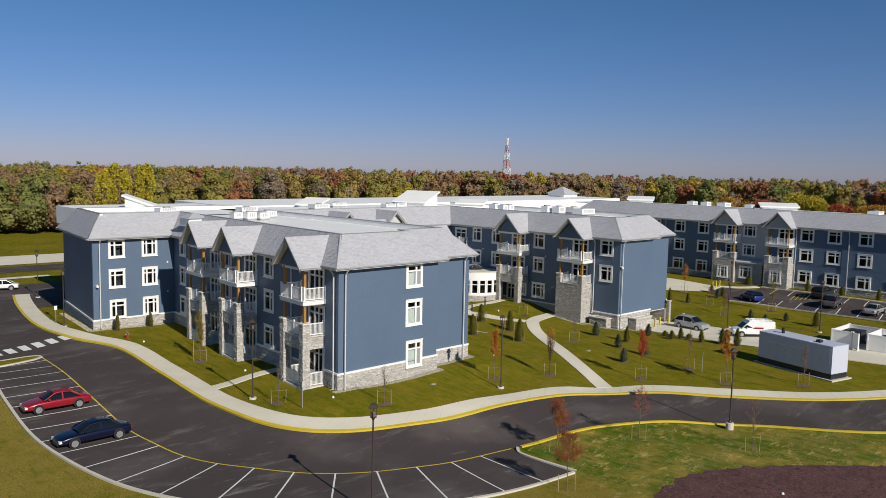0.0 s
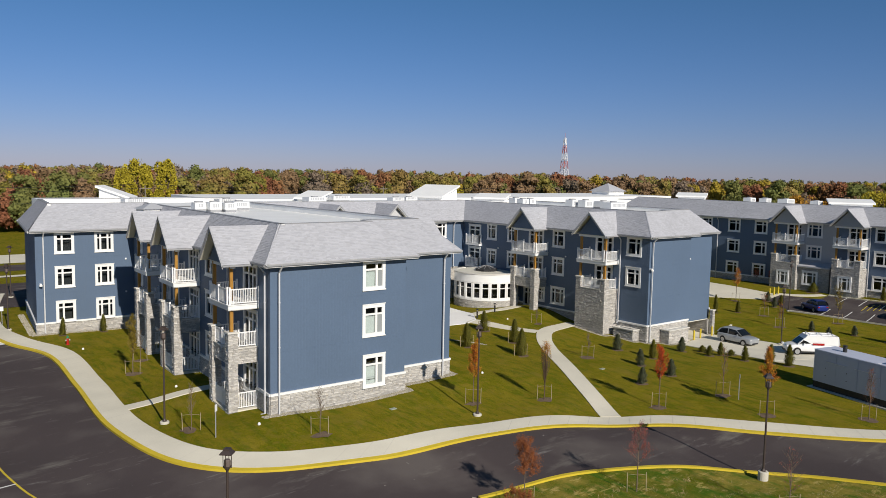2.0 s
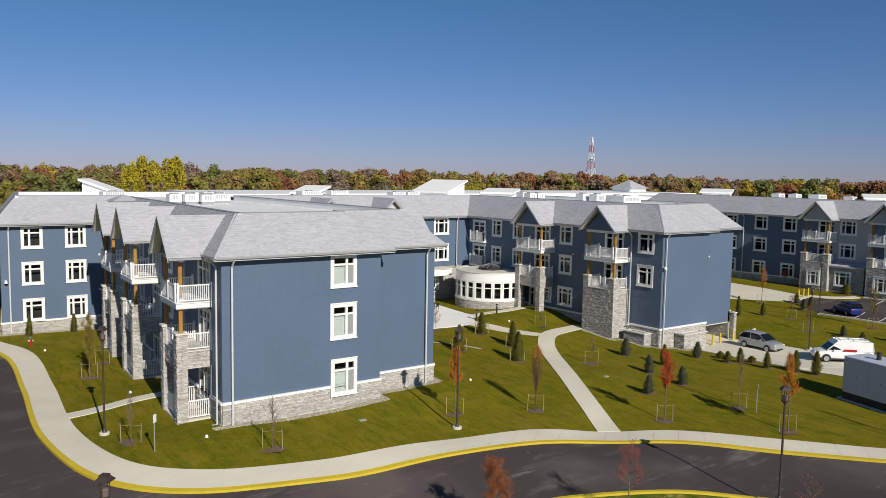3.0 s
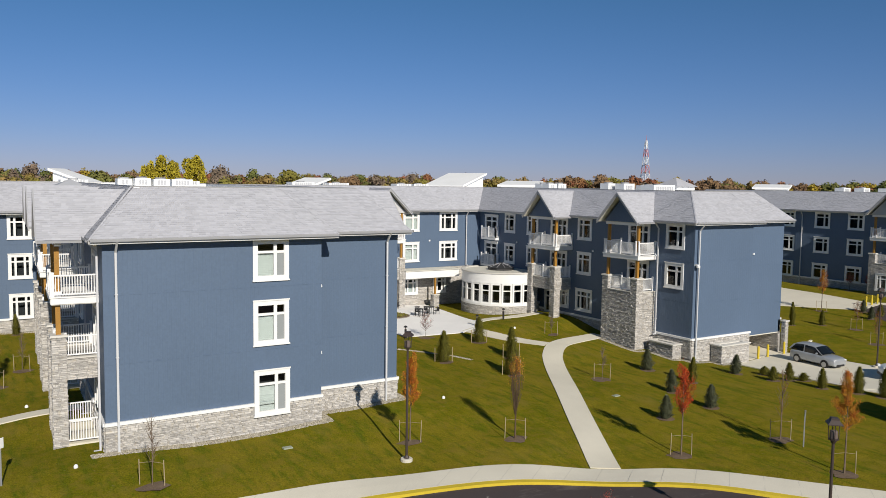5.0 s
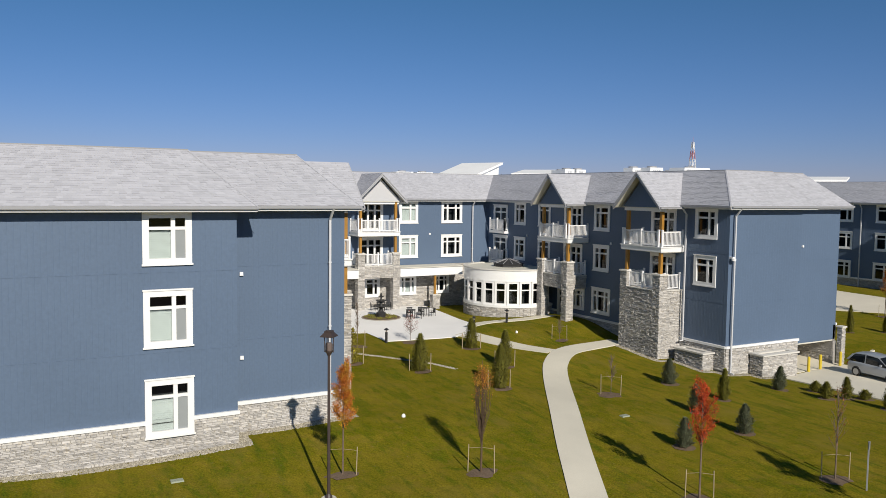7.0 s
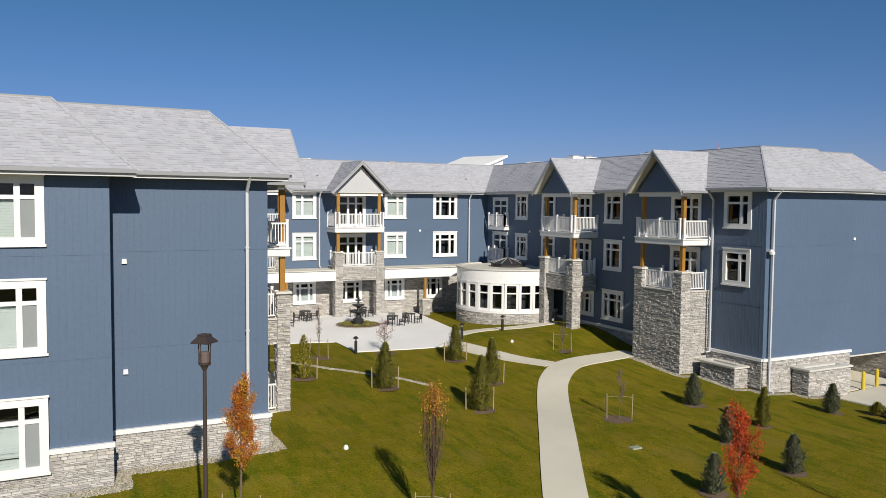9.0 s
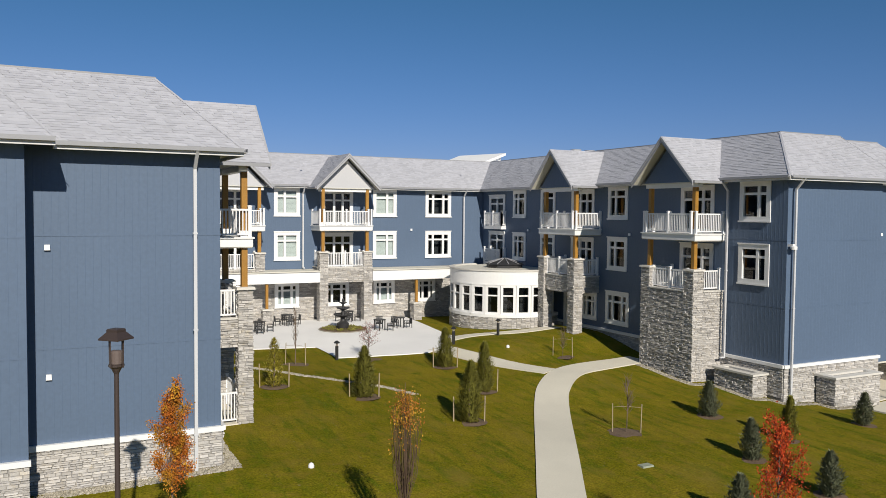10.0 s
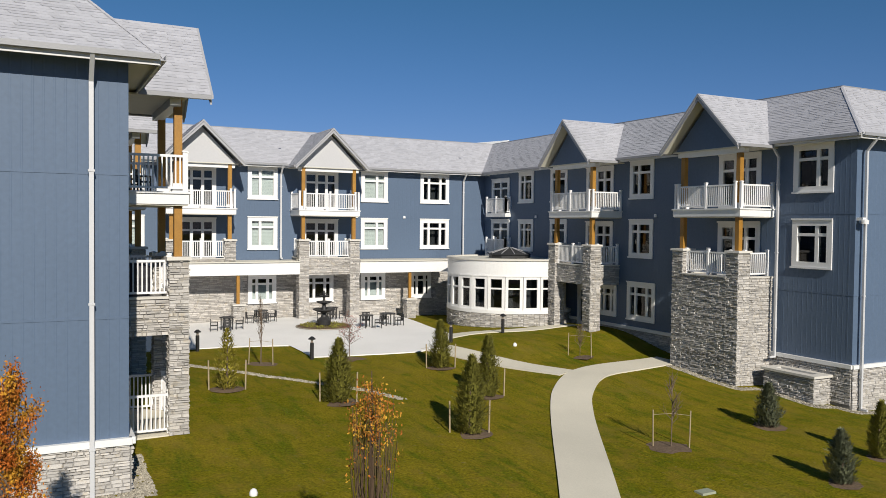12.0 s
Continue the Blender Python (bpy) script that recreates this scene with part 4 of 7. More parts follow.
def facade(parent, m, length, ground, wins, bays=(), extra=(), siding=None, stone_top=1.33, batten=0.3, u_start=0.0, base=True, trim=(0.0, 0.0), single=0.0):
    """A wall of three storeys with stone at its foot; wins: (u, z, w, h, cols, blind); bays: middles of balcony bays, whose doors
    take openings too (u, width, style)."""
    holes = [(u - w / 2, u + w / 2, z, z + h) for u, z, w, h, *_ in wins]
    for u, w, style in bays:
        for k, z in enumerate((0.87, 4.32, 7.48)):
            if not (style in ("solid", "hall") and k == 0):
                holes.append((u - w / 2, u + w / 2, z, z + 2.3))
    holes += [(u - w / 2, u + w / 2, z, z + h) for u, z, w, h in extra]
    siding = siding or SIDING
    body = part("wall", wall(m, u_start + trim[0], length - trim[1], stone_top + 0.16, EAVE - 0.12, holes), siding, parent, "board siding wall")
    part("batten", battens(m, u_start, length, stone_top + 0.17, EAVE - 0.14, holes, batten), siding, body)
    if base:
        low = wall(m @ pose(0, -0.05, 0), u_start, length, ground - 1.2, stone_top, [h for h in holes if h[2] < stone_top])
        foot = part("stone_base", low, MORTAR, parent)
        blocks = stones(m, u_start - 0.03, length + 0.03, ground - 0.9, stone_top, holes=[(h[0] - 0.15, h[1] + 0.15, h[2] - 0.15, h[3] + 0.15) for h in holes])
        near = [b for b in blocks if single and b[0] > single and b[2] > ground - 0.1]
        if near:
            single_stones(m, near, -0.05, foot)
            blocks = [b for b in blocks if b not in near]
        part("stone_cladding", stone_shape(m, blocks, -0.05), STONE, foot, "split grey ledgestone")
        s, at = Shape(), u_start - 0.06
        for a, b in sorted((h[0] - 0.15, h[1] + 0.15) for h in holes if h[2] - 0.15 < stone_top + 0.16 and h[3] > stone_top):
            s.box(at, a, -0.14, 0.0, stone_top, stone_top + 0.16, m)
            at = b
        s.box(at, length + 0.06, -0.14, 0.0, stone_top, stone_top + 0.16, m)
        part("band", s, TRIM, foot, "white band above the stone")
    for u, z, w, h, cols, blind in wins:
        window(parent, m if z > stone_top + 0.3 else m @ pose(0, -0.12, 0), u, z, w, h, cols, blind=blind)
    return body

# ---- the building, wing by wing ----
W2, W3, WR = (0.36, 0.64), (0.27, 0.46, 0.27), (0.64, 0.36)


def column(u, w=1.6, h=1.8, cols=WR, blinds=(0.0, 0.0, 0.0), zs=(1.65, 4.95, 8.15)):
    return [(u, z, w, h, cols, b) for z, b in zip(zs, blinds)]


GROUP = "wings of the apartment house"
wing_a = thing("apartment_building", (50, 66, 0), "blue three-storey apartment wing with grey stone base and shingle roof", "apartment building", GROUP)
wing_l = thing("apartment_building", (38, 92, 0), "blue apartment wing whose lit gable end faces the drive", "apartment building", GROUP)
wing_c = thing("apartment_building", (72, 84, 0), "blue apartment wing behind the courtyard patio", "apartment building", GROUP)
wing_b = thing("apartment_building", (90, 66, 0), "blue apartment wing with a tall stone balcony base", "apartment building", GROUP)
wing_d = thing("apartment_building", (136, 50, 0), "far blue and grey apartment wing behind the parking lot", "apartment building", GROUP)

# wing beside the drive: end wall in two planes
end_m = face(41.85, 50.5, 0)
facade(wing_a, end_m, 11.0, -0.1, [(8.17, 0.92, 1.64, 2.12, WR, 0.6), (8.17, 4.63, 1.64, 2.05, WR, 0.6), (8.17, 8.02, 1.64, 1.86, WR, 0.6)], batten=0.22)
end_r = face(52.85, 51.9, 0)
facade(wing_a, end_r, 5.45, 0.0, [], batten=0.22, single=0.01)
part("wall", wall(face(52.85, 51.9, 90), -1.09, 0.0, -1.0, EAVE - 0.12, []), SIDING, wing_a)
WEST_TURN = -90 - 3.37
west_m = face(43.86, 84.55, WEST_TURN)
WEST = 34.1


def west_u(y):
    return (84.55 - y) / math.cos(radians(3.37))


west_bays = [(west_u(y), 2.3, "open") for y in (54.4, 66.35, 74.1)]
facade(wing_a, west_m, WEST, -0.1, [*column(west_u(62.2)), *column(west_u(70.7), 1.4), *column(west_u(82.0), 1.4)], [(b[0] + 0.5, 2.3, b[2]) for b in west_bays], trim=(0.0, 0.32))
for u, w, style in west_bays:
    balcony(wing_a, west_m, u, 0.05, style, setback=1.7, pw=0.6)
east_m = face(58.3, 51.9, 90)
facade(wing_a, east_m, 30.65, 0.2, column(10.7), [(5.95 + 0.5, 2.3, "open"), (15.9 + 0.5, 2.3, "open")], trim=(0.31, 0.0))
for u in (5.95, 15.9):
    balcony(wing_a, east_m, u, 0.35, "open", deep=2.0, pw=0.5, setback=1.65, single=True)
# roofs: end run in two planes, long runs on both sides
roof_run(wing_a, end_m, -OVER, 11.75, 1.73, 9.45, seed=3, setback=END_SET)


def hip_side(parent, x, y0, y1, run, seed):
    """The narrow slope where the proud part of an end roof dies into the part that stands back."""
    q = [(x, y0 - OVER, EAVE), (x, y1 - OVER, EAVE), (x - run, y1 + END_SET, RIDGE), (x - run, y0 + END_SET, RIDGE)]
    tagged(part("roof", shingle_field(*q, seed=seed), SHINGLE, parent, "light grey shingle hip slope"), kind="stuff")
    part("fascia", Shape().box(x - 0.04, x, y0 - OVER, y1 - OVER, EAVE - 0.24, EAVE - 0.01), GREY_TRIM, parent)


hip_side(wing_a, 53.6, 50.5, 51.9, 2.3, 31)
roof_run(wing_a, end_r, 0.75, 5.45 + OVER, -1.55, 3.8, seed=4, setback=END_SET, single=True)
roof_run(wing_a, west_m, -0.6, WEST + OVER, -2.2, 31.95, seed=5, setback=1.7)
roof_run(wing_a, east_m, -OVER, 31.0, END_SET, 32.9, seed=6, setback=1.65)
for low, high, a, b in (((41.2, 49.9, EAVE), (43.58, 52.65, RIDGE), (-0.62, 0.1, -0.75), (0, -1, -0.69)), ((53.6, 49.9, EAVE), (51.3, 52.65, RIDGE), (0, -1, -0.69), (0.66, 0, -0.75)),
                       ((58.9, 51.3, EAVE), (56.65, 54.05, RIDGE), (0, -1, -0.69), (0.63, 0, -0.78))):
    hip_caps(wing_a, low, high, a, b)
downspout(wing_a, end_m, 0.55)
downspout(wing_a, end_r, 4.65)
downspout(wing_a, west_m, WEST - 0.45)
downspout(wing_a, west_m, west_u(57.8))
downspout(wing_a, east_m, 9.0)

# gable-end wing at the far side of the drive
l_m = face(34.85, 84.55, 0)
facade(wing_l, l_m, 9.0, 0.45, [*column(2.54, 1.48, 1.75, W2, zs=(1.57, 4.87, 8.13)), *column(6.17, 1.48, 1.75, W3, zs=(1.57, 4.87, 8.13))])
l_west = face(36.95, 99.6, -97.94)
facade(wing_l, l_west, 15.2, 0.3, [], trim=(0.0, 0.31))
roof_run(wing_l, l_m, -OVER, 9.3, 1.62, 11.2, seed=7)
roof_run(wing_l, l_west, -OVER, 15.2 + OVER, 1.5, 15.2 - SETBACK, seed=8, setback=1.3)
roof_run(wing_l, face(60, 99.6, 180), 0, 23.05 + OVER, 0, 23.05 - 1.5, seed=18, setback=1.5)
part("wall", Shape().box(37.2, 60, 99.1, 99.5, 0, 10.0), SIDING, wing_l)
downspout(wing_l, l_m, 0.65, 0.6)

# courtyard wing
c_m = face(58.3, 82.55, 0)
c_high = [row for u, w, cols, blind in ((10.97, 1.6, (0.4, 0.6), 0.9), (18.59, 1.63, (0.62, 0.38), 0.9), (23.15, 1.95, W3, 0.0), (3.0, 1.5, W2, 0.9))
          for row in column(u, w, 1.75, cols, (0, blind, blind), (1.5, 4.97, 8.15))[1:]]
c_porches = (14.79, 6.86)
facade(wing_c, c_m, 27.25, 0.6, c_high, [(u, 2.15, "hall") for u in c_porches], base=False, stone_top=4.0)
c_low = [(10.95, 1.55, 1.5, 1.5, W3, 0.6), (18.53, 1.55, 1.45, 1.5, W3, 0.6), (22.1, 1.55, 1.3, 1.5, W3, 0.0), (14.73, 1.52, 1.62, 1.5, W3, 0.0)]
low_holes = [(u - w / 2, u + w / 2, z, z + h) for u, z, w, h, *_ in c_low]
foot_c = part("stone_wall", wall(c_m, 0, 27.25, -0.4, 4.16, low_holes), MORTAR, wing_c)
part("stone_cladding", stone_shape(c_m, stones(c_m, 0, 27.25, -0.2, 4.1, holes=[(a - 0.15, b + 0.15, c - 0.15, d + 0.15) for a, b, c, d in low_holes])), STONE, foot_c, "split grey ledgestone")
for u, z, w, h, cols, blind in c_low:
    window(wing_c, c_m @ pose(0, -0.06, 0), u, z, w, h, cols, blind=blind)
for u, style in zip(c_porches, ("hall", "perch")):
    balcony(wing_c, c_m, u, 0.6, style, w=3.95, deep=1.95, hw=2.42, gable_mat=GABLE_GREY, door=(0.0, 2.15), single=True, pw=0.58)
canopy = Shape()
for a, b in ((0.0, 12.78), (16.8, 23.2)):
    canopy.box(a, b, -2.1, -0.08, 3.33, 4.08, c_m)
part("canopy", canopy, TRIM, wing_c, "white fascia of the patio canopy")
canopy_top = Shape()
for a, b in ((0.0, 12.78), (16.8, 23.3)):
    canopy_top.box(a, b, -2.2, -0.08, 4.084, 4.15, c_m)
part("canopy_roof", canopy_top, SOFFIT, wing_c, "tan membrane on the canopy")
for u in (9.0, 20.4):
    part("canopy_post", Shape().box(u - 0.09, u + 0.09, -2.0, -1.82, 1.6, 3.33, c_m), WOOD, wing_c, "cedar post")
    stone_pier(wing_c, c_m, u, -1.91, 0.6, 0.2, 1.5, "post_base", 0.1)
roof_run(wing_c, c_m, -1.0, 27.5, -1.65, 29.9, seed=9)
downspout(wing_c, c_m, 12.1, 4.3)
downspout(wing_c, c_m, 25.35, 4.3)

# wing across the lawn
b_m = face(85.55, 82.55, -90)
b_bays = [(13.2, 2.2, "hall"), (23.5, 2.2, "solid")]
zs_b = (1.65, 4.98, 8.17)
b_win = [*column(16.84, 1.6, 1.75, W2, zs=zs_b)[1:], *column(5.48, 1.5, 1.75, W2, zs=zs_b)[1:], *column(9.2, 1.5, 1.75, W2, zs=zs_b)[1:], *column(27.5, 1.65, 1.75, WR, zs=zs_b)[1:]]
b_nooks = [(2.2, z + 0.35, 2.1, 2.15) for z in (4.25, 7.1)]
b_win += [(16.92, 1.57, 1.93, 1.75, W3, 0.0), (14.1, 1.6, 1.3, 1.45, W3, 0.0), (12.25, 0.75, 1.3, 2.1, (0.5, 0.5), 0.0)]
facade(wing_b, b_m, 29.48, 0.3, b_win, [(b[0] + 0.05, 2.2, b[2]) for b in b_bays], b_nooks, batten=0.24, stone_top=0.88, trim=(0.0, 0.31))
for (u, w, style), g in zip(b_bays, (0.5, -0.1)):
    balcony(wing_b, b_m, u, g, style, w=3.98, deep=2.08, door=(0.05, 2.2), setback=1.9, single=True, pw=0.64)
for z in (4.25, 7.1):
    nook = part("corner_balcony", Shape().box(0.9, 3.55, -0.45, 0.02, z, z + 0.25, b_m), TRIM, wing_b, "small corner balcony")
    railing(nook, b_m, (0.95, -0.4), (3.5, -0.4), z + 0.25)
    railing(nook, b_m, (3.5, -0.4), (3.5, -0.05), z + 0.25)
    window(nook, b_m, 2.2, z + 0.35, 2.1, 2.15, (0.5, 0.5), (0.76, 0.24), name="balcony_door")
be_m = face(85.55, 53.07, 0)
facade(wing_b, be_m, 7.1, -1.9, [], batten=0.25, stone_top=0.88)
be_r = face(92.65, 54.47, 0)
part("wall", wall(be_r, 0, 6.15, 0.25, EAVE - 0.12, []), SIDING, wing_b)
part("batten", battens(be_r, 0, 6.15, 0.25, EAVE - 0.14, [], 0.25), SIDING, wing_b)
part("wall", wall(face(92.65, 54.47, 90), -1.09, 0.0, -2.0, EAVE - 0.12, []), SIDING, wing_b)
# the covered loading bay under the end of the wing
bay_side = face(98.6, 60.87, -90)
bay = part("stone_wall", wall(bay_side, 0, 6.5, -2.3, 0.15, []), MORTAR, wing_b)
part("stone_cladding", stone_shape(bay_side, stones(None, 0, 6.5, -2.1, 0.15)), STONE, bay, "split grey ledgestone")
# the deep shade at the bay's back is painted into this wall's colour
part("wall", wall(face(92.45, 60.87, 0), 0, 6.35, -2.3, 0.15, []), UNLIT_SHADE, wing_b, "back wall of the loading bay, coloured dark for its shade")
part("wall", wall(face(92.65, 54.52, 90), 0.0, 6.3, -2.3, 0.15, []), SIDING, wing_b)
part("underside", Shape().box(92.65, 98.8, 54.49, 61.07, 0.15, 0.246), SOFFIT, wing_b)
stone_pier(wing_b, Matrix(), 99.0, 54.07, 0.36, -2.2, 1.2, "pier", 0.1)
b_east = face(98.8, 54.47, 90)
facade(wing_b, b_east, 40, 0.25, [*column(8), *column(14), *column(20)], trim=(0.31, 0.0))
roof_run(wing_b, b_m, -0.3, 29.48 + OVER, -2.2, 29.48 - END_SET, seed=10, setback=1.9)
roof_run(wing_b, be_m, -OVER, 7.9, 1.9, 6.5, seed=11, setback=END_SET)
hip_side(wing_b, 93.45, 53.07, 54.47, 1.4, 32)
roof_run(wing_b, be_r, 0.8, 6.15 + OVER, -0.6, 4.55, seed=12, setback=END_SET)
roof_run(wing_b, b_east, -OVER, 40, END_SET, 40, seed=13, setback=1.6)
for low, high, a, b in (((84.95, 52.47, EAVE), (87.45, 55.22, RIDGE), (-0.85, 0, -0.54), (0, -1, -0.69)), ((93.45, 52.47, EAVE), (92.05, 55.22, RIDGE), (0, -1, -0.69), (0.5, 0, -0.85))):
    hip_caps(wing_b, low, high, a, b)
downspout(wing_b, be_m, 0.32, -0.7)
downspout(wing_b, b_m, 25.88, 0.9)

# far wing
d_m = face(130.85, 93.69, -90)
d_cols = (4, 10, 17.65, 22.5, 26.95, 44.5, 48.6, 53.1, 58, 63, 68, 74, 80, 86)
facade(wing_d, d_m, 90, 0.35, [c for u in d_cols for c in column(u, 1.8, 1.72, WR, zs=(1.6, 4.97, 8.14))], [(31.88 + 0.5, 2.3, "solid"), (40.73 + 0.5, 2.3, "solid")], stone_top=1.42)
for u in (31.88, 40.73):
    balcony(wing_d, d_m, u, 0.3, "solid", gable_mat=GREY_SIDING)
    window(wing_d, d_m @ pose(0, -2.2, 0), u, 1.3, 1.6, 1.75, W3)
mid_d = wall(d_m @ pose(0, -0.12, 0), 33.2, 38.4, 1.42, EAVE - 0.14, [(34.3, 36.25, 1.5, 3.3), (34.3, 36.25, 5.05, 6.75), (34.3, 36.25, 8.2, 9.9)], 0.1)
part("wall", mid_d, GREY_SIDING, wing_d, "light grey siding panel")
part("porch_roof", Shape().add([(33.4, -1.9, 4.05), (38.5, -1.9, 4.05), (38.5, -0.1, 4.6), (33.4, -0.1, 4.6), (33.4, -1.9, 3.85), (38.5, -1.9, 3.85), (38.5, -0.1, 3.85), (33.4, -0.1, 3.85)],
                                [(0, 1, 2, 3), (4, 5, 1, 0), (3, 7, 4, 0), (1, 5, 6, 2), (7, 6, 5, 4)], d_m), SHINGLE, wing_d, "small shingled porch roof")
porch = part("porch_wall", Shape().box(33.6, 38.3, -1.5, 0.0, -0.3, 3.85, d_m), MORTAR, wing_d)
part("stone_cladding", stone_shape(d_m @ pose(0, -1.5, 0), stones(d_m, 33.6, 38.3, 0.0, 3.85)), STONE, porch, "split grey ledgestone")
window(wing_d, d_m @ pose(0, -1.62, 0), 35.6, 1.5, 1.95, 1.7, W3)
for z in (5.05, 8.2):
    window(wing_d, d_m @ pose(0, -0.12, 0), 35.27, z, 1.95, 1.7, W3)
roof_run(wing_d, d_m, -OVER, 90.6, SETBACK, 90, seed=14)
for u in (19.8, 42.9, 50.8, 60.6, 77):
    downspout(wing_d, d_m, u)

# flat roofs behind the ridges
def flat_roof(parent, *corners):
    n = len(corners)
    v = [(x, y, z) for z in (FLAT - 0.15, FLAT) for x, y in corners]
    f = [tuple(range(n))[::-1], tuple(range(n, 2 * n))] + [(i, (i + 1) % n, n + (i + 1) % n, n + i) for i in range(n)]
    part("flat_roof", Shape().add(v, f), MEMBRANE, parent, "white flat roof membrane")


flat_roof(wing_a, (43.75, 52.85), (51.5, 52.85), (51.5, 54.25), (56.45, 54.25), (56.45, 88), (45.9, 88))
flat_roof(wing_l, (36.8, 86.95), (60, 86.95), (60, 98.0), (38.4, 98.0))
flat_roof(wing_c, (56.5, 84.95), (98, 84.95), (98, 100), (56.5, 100))
flat_roof(wing_b, (87.65, 55.4), (92.2, 55.4), (92.2, 56.8), (97.1, 56.8), (97.1, 84.9), (87.65, 84.9))
flat_roof(wing_d, (133.3, 0), (147, 0), (147, 96), (133.3, 96))

# ---- rotunda, roof gear, small structures ----
def rotunda():
    cx, cy, r, g = 83.35, 75.37, 4.0, 0.6
    rot = thing("rotunda", (cx, cy, g), "white round sunroom with a ring of windows and stone foot", "sunroom")

    def ring(r0, r1, z0, z1, a0, a1, n=60):
        s = Shape()
        v = []
        for i in range(n + 1):
            a = radians(a0 + (a1 - a0) * i / n)
            for rr, z in ((r0, z0), (r1, z0), (r1, z1), (r0, z1)):
                v.append((cx + rr * math.cos(a), cy + rr * math.sin(a), z))
        f = [(4 * i + k, 4 * i + (k + 1) % 4, 4 * i + 4 + (k + 1) % 4, 4 * i + 4 + k) for i in range(n) for k in range(4)]
        f += [(3, 2, 1, 0), (4 * n, 4 * n + 1, 4 * n + 2, 4 * n + 3)]
        return s.add(v, f)
    part("foot_wall", ring(r - 0.25, r, g - 0.8, 1.3, 95, 310), MORTAR, rot)
    s = Shape()
    n = 44
    for i in range(n):
        a = 100 + 205 * (i + 0.5) / n
        w = r * radians(205 / n) / 2
        m = Matrix.Translation((cx, cy, 0)) @ pose(0, 0, 0, 0, 0, a + 90) @ Matrix.Translation((0, -r, 0))
        b = stone_shape(m, stones(m, -w, w, g - 0.4, 1.3, size=0.4))
        s.add(b.v, b.f)
    part("stone_cladding", s, STONE, rot, "split grey ledgestone")
    part("sill_band", ring(r - 0.25, r + 0.07, 1.3, 1.5, 95, 310), TRIM, rot)
    part("frieze", ring(r - 0.25, r + 0.02, 3.45, 4.42, 95, 310), TRIM, rot, "plain white frieze")
    part("coping", ring(r - 0.3, r + 0.1, 4.42, 4.52, 95, 310), CAP, rot)
    n = 12
    for i in range(n):
        a = 112 + 182 * (i + 0.5) / n
        m = Matrix.Translation((cx, cy, 0)) @ pose(0, 0, 0, 0, 0, a + 90) @ Matrix.Translation((0, -r + 0.05, 0))
        window(rot, m, 0, 1.6, 0.78, 1.78, (1.0,), (0.66, 0.34), 0.0, trim=0.12, edge=0.05, bar=0.06)
    roof = Shape().lathe([(r - 0.2, 0), (r - 0.2, 0.08)], 40, (cx, cy, 4.36))
    part("roof", roof, SOFFIT, rot, "flat tan roof")
    lan = Shape().lathe([(1.3, 0), (1.3, 0.22), (1.4, 0.23), (1.3, 0.3), (0.2, 0.62), (0.08, 0.7)], 10, (83.3, 75.5, 4.44))
    sk = part("skylight", lan, IRON, rot, "dark ten-sided skylight lantern")
    ribs = Shape()
    for i in range(10):
        a = math.tau * i / 10
        ribs.tube((83.3 + 1.3 * math.cos(a), 75.5 + 1.3 * math.sin(a), 4.76), (83.3 + 0.15 * math.cos(a), 75.5 + 0.2 * math.sin(a), 5.1), 0.03, n=5)
    part("rib", ribs, GUTTER, sk)
    return rot


rotunda()


def stone_box(x0, x1, y0, y1, z0, z1):
    t = thing("equipment_enclosure", ((x0 + x1) / 2, (y0 + y1) / 2, z0), "low grey stone enclosure with pale coping beside the wall", "enclosure", "stone enclosures")
    b = part("body", Shape().box(x0, x1, y0, y1, z0 - 0.5, z1), MORTAR, t)
    s = Shape()
    for m, w in ((face(x0, y0, 0), x1 - x0), (face(x0, y1, -90), y1 - y0), (face(x1, y0, 90), y1 - y0), (face(x1, y1, 180), x1 - x0)):
        c = stone_shape(m, stones(m, -0.03, w + 0.03, z0 - 0.4, z1))
        s.add(c.v, c.f)
    part("stone_cladding", s, STONE, b, "split grey ledgestone")
    cap = Shape()
    cap.box(x0 - 0.12, x1 + 0.12, y0 - 0.12, y0 + 0.3, z1, z1 + 0.1)
    cap.box(x0 - 0.12, x1 + 0.12, y1 - 0.3, y1 + 0.12, z1, z1 + 0.1)
    cap.box(x0 - 0.12, x0 + 0.3, y0 + 0.3, y1 - 0.3, z1, z1 + 0.1)
    cap.box(x1 - 0.3, x1 + 0.12, y0 + 0.3, y1 - 0.3, z1, z1 + 0.1)
    part("coping", cap, CAP, t, "pale limestone coping")


stone_box(84.45, 85.4, 53.95, 56.4, -0.4, 0.42)
stone_box(87.75, 91.1, 51.85, 52.85, -1.4, 0.38)


def rooftop_unit(x, y, w, d, h, turn=0):
    t = thing("rooftop_unit", pose(x, y, FLAT, 0, 0, turn), "pale grey rooftop air-conditioning unit", "air conditioner", "rooftop units")
    m = world_of(t)
    part("curb", Shape().box(-w / 2, w / 2, -d / 2, d / 2, 0, 0.25, m), GUTTER, t)
    part("cabinet", Shape().box(-w / 2 - 0.05, w / 2 + 0.05, -d / 2 - 0.05, d / 2 + 0.05, 0.25, h, m, 0.01), STEEL_WHITE, t)
    s = Shape()
    k = max(3, int(w / 0.22))
    for i in range(1, k - 1):
        s.box(-w / 2 + w * (i + 0.15) / k, -w / 2 + w * (i + 0.85) / k, -d / 2 - 0.06, -d / 2 - 0.052, 0.45, 0.35 + 0.5 * h, m)
    part("grille", s, GREY_SIDING, t, "grey louvre grille")
    part("fan_ring", Shape().lathe([(0.42, 0), (0.42, 0.12), (0.36, 0.12), (0.36, 0.02)], 16, (0, 0, h), m), GUTTER, t)


